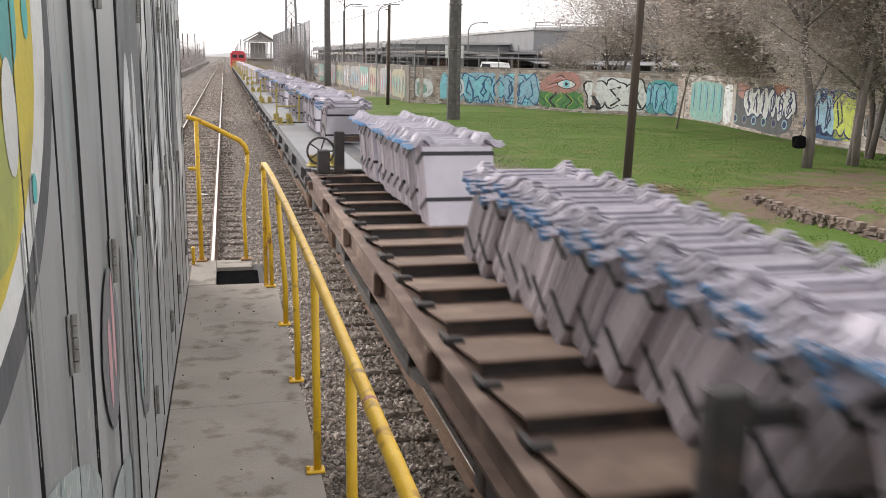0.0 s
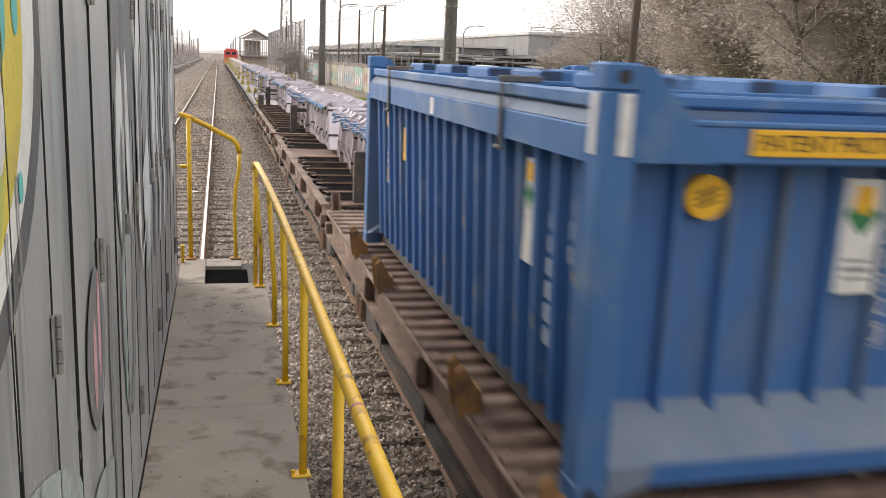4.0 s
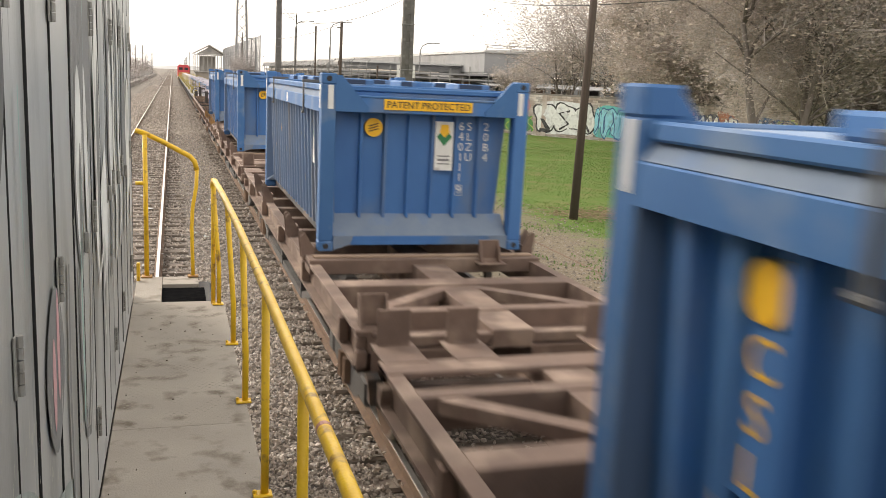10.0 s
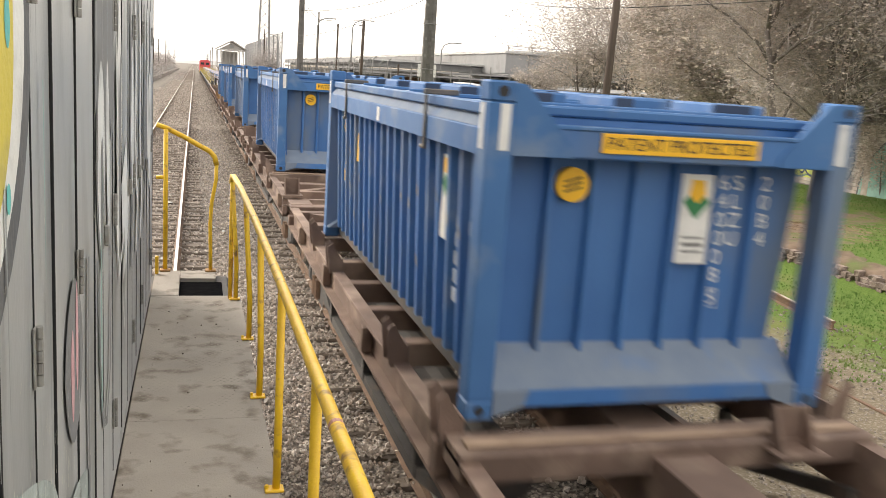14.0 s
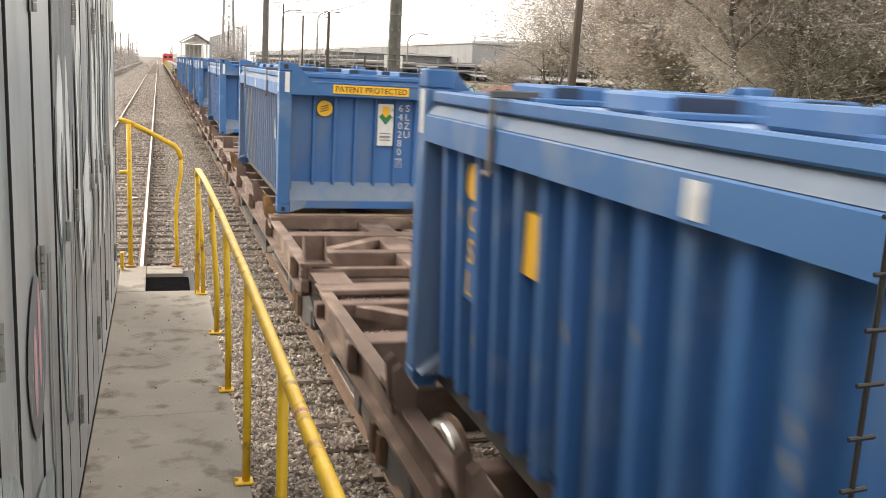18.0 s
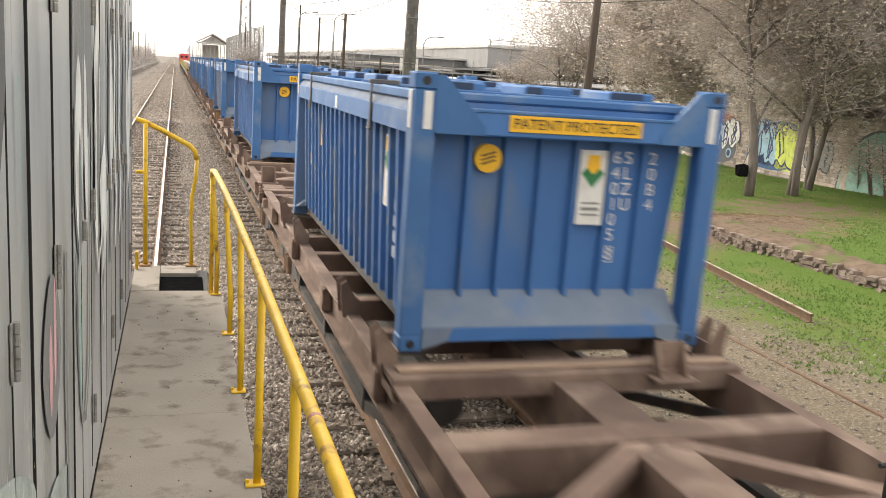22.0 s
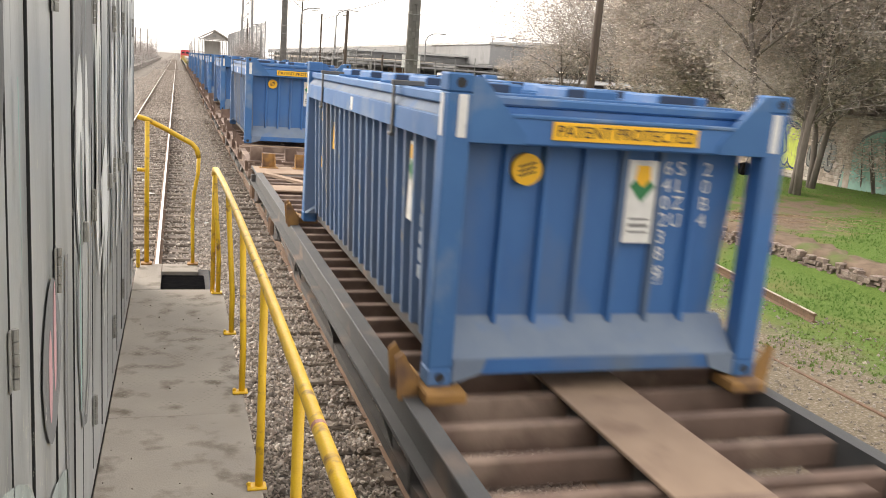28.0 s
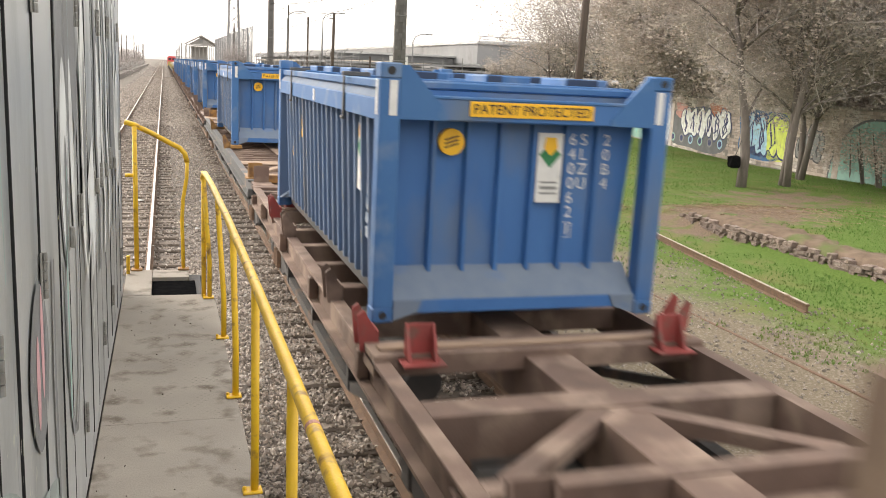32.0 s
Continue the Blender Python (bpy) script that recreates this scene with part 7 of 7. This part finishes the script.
        for s in (-1, 1):
            part("corner_foot", Geo().prism([(s * (X - 0.17), 0.012), (s * (X - 0.17), 0.175), (s * (X - 0.40), 0.175), (s * (X - 0.36), 0.074)], y0 + (0.008 if e > 0 else 0.13), y0 + (0.022 if e > 0 else 0.162), "y"), "dust", t, "dusty corner foot")
        rec = 0.26
        yp = rec if e > 0 else CL - rec
        yf = 0.03 if e > 0 else CL - 0.03
        pan = Geo().prism([(-X + 0.20, 0.34), (X - 0.27, 0.34), (X - 0.175, 1.60), (-X + 0.10, 1.60)], min(yp, yp + 0.03 * e), max(yp, yp + 0.03 * e), "y")
        part("end_panel", pan, "blue", t, "recessed end panel")
        led = Geo().prism([(yf, 0.15), (yf, 0.175), (yp - 0.004 * e, 0.40), (yp + 0.03 * e, 0.40), (yp + 0.03 * e, 0.15)], -X + 0.165, X - 0.175, "x")
        part("sloping_ledge", led, "dust", t, "dusty sloping ledge")
        for k in range(6):
            x = -0.72 + k * 0.284
            xb = x + 0.0
            rib = Geo().prism([(xb - 0.028, 0), (xb - 0.014, -0.055 * e), (xb + 0.014, -0.055 * e), (xb + 0.028, 0)], 0, 1, "z")
            rib.v = [(p, yp - 0.001 * e + q, 0.36 + z * 1.22) for p, q, z in rib.v]
            part("panel_rib", rib, "blue", t)
    # body and sides
    for s in (-1, 1):
        xs, low = (s * (X - 0.27), 0.12) if s > 0 else (s * (X - 0.135), 0.055)
        side = Geo().prism([(xs, 1.60), (xs - s * 0.02, 1.60), (xs - s * (low + 0.02), 0.20), (xs - s * low, 0.20)], 0.27 if s > 0 else 0.165, CL - 0.27 if s > 0 else CL - 0.165, "y")
        part("side_panel", side, "blue" if s > 0 or not grimy else "bluedirt", t, "blue side panel")
        if s < 0:
            part("corner_plate", Geo().box(-X + 0.004, -X + 0.27, CL - 0.185, CL - 0.172, 0.13, 1.56, 0.003), "bluedirt", t, "grimy plate beside the corner post")
            part("corner_foot", Geo().prism([(-X + 0.01, 0.13), (-X + 0.26, 0.13), (-X + 0.26, 0.30)], CL - 0.30, CL - 0.187, "y"), "dust", t, "dusty corner foot")
        for k in range(20):
            y = 0.36 + k * 0.278
            if s > 0 and k < 2:
                continue
            rb = Geo()
            rb.add([(xs, y - 0.05, 1.60), (xs, y + 0.05, 1.60), (s * (X - 0.05), y + 0.03, 1.60), (s * (X - 0.05), y - 0.03, 1.60),
                    (xs - s * low, y - 0.05, 0.16), (xs - s * low, y + 0.05, 0.16), (s * (X - 0.11), y + 0.03, 0.16), (s * (X - 0.11), y - 0.03, 0.16)],
                   [(0, 1, 2, 3), (7, 6, 5, 4), (0, 4, 5, 1), (1, 5, 6, 2), (2, 6, 7, 3), (3, 7, 4, 0)])
            part("side_rib", rb, "blue" if s > 0 else ("bluedirt" if grimy else ("blue2", "blue")[k % 2]), t)
        part("side_top_rail", Geo().prism([(s * X, 1.56), (s * X, 1.71), (s * (X - 0.01), 1.718), (s * (X - 0.14), 1.718), (s * (X - 0.14), 1.56)], 0.17, CL - 0.17, "y"), "blue2", t, "sun-faded top rail")
        part("rail_cap", Geo().prism([(s * (X - 0.008), 1.721), (s * (X - 0.075), 1.80), (s * (X - 0.14), 1.80), (s * (X - 0.14), 1.721)], 0.17, CL - 0.17, "y"), "dust", t, "dusty sloping rail cap")
        part("lid_skirt", Geo().box(min(s * (X - 0.03), s * (X - 0.09)), max(s * (X - 0.03), s * (X - 0.09)), 0.2, CL - 0.2, 1.79, 1.86, 0.01), "blue2", t)
        # sill coloured dark, not blue, for the shaded gap below the ribs
        part("side_sill", Geo().box(min(s * (X - 0.17), s * (X - 0.28)), max(s * (X - 0.17), s * (X - 0.28)), 0.17, CL - 0.17, 0.03, 0.15, 0.01), "wagondark", t)
        for y in (1.35, 4.75):
            cl = Geo().box(min(s * (X + 0.004), s * (X + 0.02)), max(s * (X + 0.004), s * (X + 0.02)), y - 0.026, y + 0.026, 1.50, 1.86, 0.006)
            cl.box(min(s * (X + 0.03), s * (X - 0.22)), max(s * (X + 0.03), s * (X - 0.22)), y - 0.03, y + 0.03, 1.862, 1.90, 0.006)
            cl.tube([(s * (X + 0.018), y - 0.045, 1.50), (s * (X + 0.018), y + 0.045, 1.50)], 0.016, 8)
            part("lid_clamp", cl, "wagongrey", t, "worn grey lid clamp")
        part("reflective_strip", Geo().box(s * (X + 0.003) - 0.002, s * (X + 0.003) + 0.002, 3.0, 3.09, 1.575, 1.695, 0.0005), "white", t, "white reflective strip")
    part("floor_pan", Geo().box(-X + 0.3, X - 0.3, 0.27, CL - 0.27, 0.10, 0.22, 0.01), "blue", t)
    lid = part("lid", Geo().box(-X + 0.085, X - 0.085, 0.19, CL - 0.19, 1.78, 1.845, 0.015), "lid", t, "pale dusty lid")
    for x in (-0.72, 0.0, 0.72):
        for k in range(5):
            y = 0.55 + k * 1.05
            if x == 0.0 and k % 2:
                continue
            part("lid_block", Geo().box(x - 0.2, x + 0.2, y, y + 0.55, 1.846, 1.935, 0.015), "blue2", lid, "raised lid block")
            part("block_end", Geo().box(x - 0.19, x + (0.10 if (k + round(x)) % 3 else -0.06), y - 0.006, y + 0.004, 1.852, 1.928, 0.003), "navy", lid, "dark blue patch on the lid block end")
    for k in range(5):
        part("lid_bar", Geo().box(-X + 0.15, X - 0.15, 0.42 + k * 1.05, 0.47 + k * 1.05, 1.846, 1.875, 0.006), "blue2", lid)
    # sign and marks on the near end
    plate = part("warning_sign", Geo().box(-0.515, 0.525, -0.006, 0.0085, 1.612, 1.728, 0.002), "signyellow", t, "yellow sign")
    for word, x in (("PATENT", -WORDS[1] / 2), ("PROTECTED", WORDS[0] / 2)):
        lettering(word, 0.104, "ink", Matrix.Translation((0.005 + x, -0.008, 1.668)) @ pose(0, 0, 0, 90, 0, 0), plate)
    yp = 0.26
    disc = Geo().tube([(-0.582, yp - 0.062, 1.40), (-0.582, yp - 0.0, 1.40)], 0.105, 26)
    dd = part("round_sign", disc, "signyellow", t, "round yellow sign")
    for k in range(3):
        part("unreadable_line", Geo().beam((-0.64, yp - 0.066, 1.355 + k * 0.03), (-0.53, yp - 0.066, 1.39 + k * 0.03), 0.003, 0.012), "ink", dd)
    lab = part("label_panel", Geo().box(0.155, 0.375, yp - 0.064, yp - 0.056, 0.925, 1.495, 0.001), "white", t, "white label with a green and yellow mark")
    part("label_mark", Geo().prism([(0.265, 1.21), (0.36, 1.32), (0.265, 1.42), (0.17, 1.32)], yp - 0.068, yp - 0.0645, "y"), "green", lab)
    part("label_mark", Geo().prism([(0.265, 1.31), (0.325, 1.37), (0.31, 1.46), (0.22, 1.46), (0.205, 1.37)], yp - 0.072, yp - 0.0685, "y"), "signyellow", lab)
    part("label_mark", Geo().box(0.19, 0.34, yp - 0.067, yp - 0.0645, 1.035, 1.06, 0.001), "galv", lab)
    part("label_mark", Geo().box(0.19, 0.34, yp - 0.067, yp - 0.0645, 1.085, 1.10, 0.001), "galv", lab)
    part("label_mark", Geo().box(0.19, 0.34, yp - 0.067, yp - 0.0645, 0.995, 1.01, 0.001), "galv", lab)

    def column(text, x, z):
        for i, ch in enumerate(text):
            if ch != " ":
                lettering(ch, 0.135, "white", Matrix.Translation((x, yp - 0.004, z - i * 0.121)) @ pose(0, 0, 0, 90, 0, 0), t, "stencilled_mark")

    def bars(count, x, z):
        for i in range(count):
            part("unreadable_mark", Geo().box(x - 0.028, x + 0.028, yp - 0.005, yp - 0.001, z - i * 0.121 - 0.043, z - i * 0.121 + 0.043, 0.001), "white", t)
    if numbers:
        column("SLZU", 0.588, 1.44)
        column("20B4", 0.80, 1.44)
        column(numbers[:6], 0.49, 1.44)
        column(numbers[-1], 0.487, 0.685)
        part("number_box", Geo().tube([(0.447, yp - 0.004, 0.747), (0.527, yp - 0.004, 0.747), (0.527, yp - 0.004, 0.623), (0.447, yp - 0.004, 0.623), (0.447, yp - 0.004, 0.747)], 0.005, 4), "white", t)
    else:
        bars(4, 0.588, 1.44)
        bars(4, 0.80, 1.44)
        bars(6, 0.49, 1.44)
        bars(1, 0.487, 0.685)
    # marks on the side that the camera sees
    xo = -X + 0.100
    part("round_sign", Geo().tube([(xo + 0.05, 5.235, 1.40), (xo - 0.012, 5.235, 1.40)], 0.10, 22), "signyellow", t, "round yellow sign")
    part("marking_plate", Geo().box(xo + 0.003, xo + 0.06, 5.135, 5.335, 0.74, 1.30, 0.004), "blue", t, "blue backing of the painted letters")
    for k, ch in enumerate("CSL"):
        lettering(ch, 0.19, "signyellow", Matrix.Translation((xo, 5.235, 1.19 - k * 0.18)) @ pose(0, 0, 0, 90, 0, -90), t, "painted_letter")
    part("label_panel", Geo().box(xo - 0.010, xo + 0.06, 4.33, 4.49, 1.07, 1.36, 0.001), "signyellow", t, "orange label")
    part("label_panel", Geo().box(xo - 0.010, xo + 0.075, 1.005, 1.145, 0.90, 1.47, 0.001), "white", t, "white label")
    part("label_mark", Geo().box(xo - 0.014, xo - 0.0105, 1.03, 1.12, 1.35, 1.45, 0.001), "signyellow", t)
    part("label_mark", Geo().prism([(1.075, 1.19), (1.135, 1.28), (1.075, 1.345), (1.015, 1.28)], xo - 0.014, xo - 0.0105, "x"), "green", t)
    for col, yy in ((8, 0.71), (4, 0.43)):
        for i in range(col):
            part("unreadable_mark", Geo().box(xo - 0.008, xo + 0.08, yy - 0.042, yy + 0.042, 1.392 - i * 0.121, 1.478 - i * 0.121, 0.001), "faded", t)
    # scuffs
    r = random.Random(len(MOVERS))
    for k in range(16):
        y = 0.36 + r.randrange(20) * 0.278
        z = r.uniform(0.35, 1.2)
        part("scuff", Geo().prism([(y - 0.025, z), (y + 0.02, z + r.uniform(0.02, 0.07)), (y + 0.028, z + 0.11), (y - 0.02, z + 0.05)], -X + 0.046 + 0.0417 * (1.6 - z), -X + 0.056 + 0.0417 * (1.6 - z), "x"), "scuff", t, "rubbed paint")
    return t


MIDS = [-14.98, -27.42, -40.15, -52.9, -65.8, -78.1, -90.92, -103.48, -116.1, -131.95, -147.85, -160.3]
FACES = [-17.73, -30.49, -43.18, -56.05, -68.73, -81.33, -93.86, -106.38, -119.05, -135.13, -150.62, -163.2]
ASIDE = [0.0, -0.03, 0.0, 0.0, 0.0, -0.05, -0.03, 0.0, -0.02, 0.0, -0.03, 0.0]     # how far each container sits off the middle
GRIMY = (2, 5, 8, 9, 10)
NUMBERS = ["640132 0", "640038 8", "640111 9", "640100 0", "640008 5", "640280 7", "640098 2", "640105 8", "640135 6", "640238 9", "640062 1", ""]
skeleton = None
plain = None
for i, mid in enumerate(MIDS):
    if i == 0:
        w = slat_wagon(5.72)
    elif i == 1:
        w = skeleton_wagon(5.95, "wagon", True)
    elif i == 3:
        w = skeleton_wagon(6.0, far_guides=(-1.16, -0.6, 0.6))
    elif i == 6:
        w = skeleton_wagon(6.0, rails=True)
    elif i == 8:
        w = skeleton_wagon(6.0, near_guides=(-1.2, -0.5, 0.66, 1.3), far_guides=(-1.16, -0.6, 0.6, 1.16))
    elif i == 9:
        w = long_wagon(9.2)
    elif i == 10:
        w = skeleton_wagon(6.0, "redsteel", far_guides=(-1.16, -0.6, 1.16))
    elif i == 5:
        w = skeleton_wagon(6.0, "orange")
    elif skeleton is None:
        skeleton = w = skeleton_wagon(6.0)
    else:
        w = copy_thing(skeleton, Matrix())
    on_train(w, mid)
    if NUMBERS[i]:
        c = container(NUMBERS[i], i in GRIMY)
    elif plain is None:
        plain = c = container("")
    else:
        c = copy_thing(plain, Matrix())
    on_train(c, FACES[i], BASE + (0.035 if i == 10 else 0.0), ASIDE[i])

part("brake_stand", Geo().box(-1.36, -1.16, 4.48, 4.70, DECK, 2.80, 0.02), "deckplate", w, "rusty upright stand")
part("stand_plate", Geo().box(-1.385, -1.362, 4.50, 4.66, 2.22, 2.36, 0.006), "yellow", w, "yellow plate")
for e in (0.0, 6.4):
    b = Geo().box(-0.85, 0.85, e - 0.18, e + 0.18, 0.45, 0.749, 0.03)
    part("bogie_beam", b, "wagondark", loco).location = (OUR_X, 0, 0)
    for dy in (-0.9, 0.9):
        for x in (-0.83, 0.83):
            part("wheel", wheel_geo(x, e + dy), "railrust", loco).location = (OUR_X, 0, 0)
# wagons with metal sheets, ahead of the containers
SHEET_ENDS = [-9.0, 2.65, 16.18] + [16.18 + 12.65 * k for k in range(1, 14)]
first_plate = first_frame = None
for i, (a, b) in enumerate(zip(SHEET_ENDS, SHEET_ENDS[1:])):
    mid = (a + b) / 2
    if i < 2:
        w = plate_wagon(5.57, 1, False, False, (-1,)) if i == 0 else plate_wagon(6.52, 2)
    elif first_frame is None:
        first_frame = w = plate_wagon(6.02, 3, frames=True)
    else:
        w = copy_thing(first_frame, Matrix())
    on_train(w, mid)
    if i == 0:
        stack(-8.7, -2.95, 1)
        stack(-2.33, 2.65, -1)
    elif i == 1:
        stack(3.2, 8.65, 1)
        stack(9.95, 15.4, -1)
    elif i < 6:
        stack(a + 1.0 if i > 2 else a + 5.0, mid - 0.3 if i > 2 else mid + 0.5, 1)
        stack(mid + 0.9, b - 1.1, -1)
    else:
        far = thing("sheet_stack", "distant stack of grey-lilac metal sheets", "metal sheets", "stacked metal sheets")
        part("sheets", Geo().box(-0.5, 0.5, -4.6, -0.4, DECK, DECK + 0.92, 0.05).box(-0.5, 0.5, 0.6, 4.8, DECK, DECK + 0.92, 0.05), "cathode", far)
        on_train(far, mid)
# the red locomotive at the head
head = thing("red_locomotive", "red diesel locomotive hauling the train far ahead", "locomotive")
part("body", Geo().prism([(-1.45, 1.2), (1.45, 1.2), (1.45, 3.7), (1.0, 4.2), (-1.0, 4.2), (-1.45, 3.7)], -8, 8, "y"), "red", head)
part("front_sill", Geo().box(-1.4, 1.4, -8.3, -8.01, 0.7, 1.4, 0.03), "yellow", head)
for x in (-0.65, 0.65):
    part("window", Geo().box(x - 0.45, x + 0.45, -8.04, -8.005, 2.9, 3.5, 0.02), "glass", head)
part("underframe", Geo().box(-1.3, 1.3, -8, 8, 0.5, 1.2, 0.03), "wagondark", head)
part("handrail", Geo().tube([(-1.2, -8.3, 1.4), (-1.2, -8.3, 2.3), (1.2, -8.3, 2.3), (1.2, -8.3, 1.4)], 0.03, 6), "yellow", head)
for e in (-1, 1):
    bogie(head, e * 5.2)
on_train(head, 192)


def motions():
    for ob, u, m in MOVERS:
        walk(ob, [(t, Matrix.Translation((0, s, 0)) @ m) for t, s in ROLL])


motions()
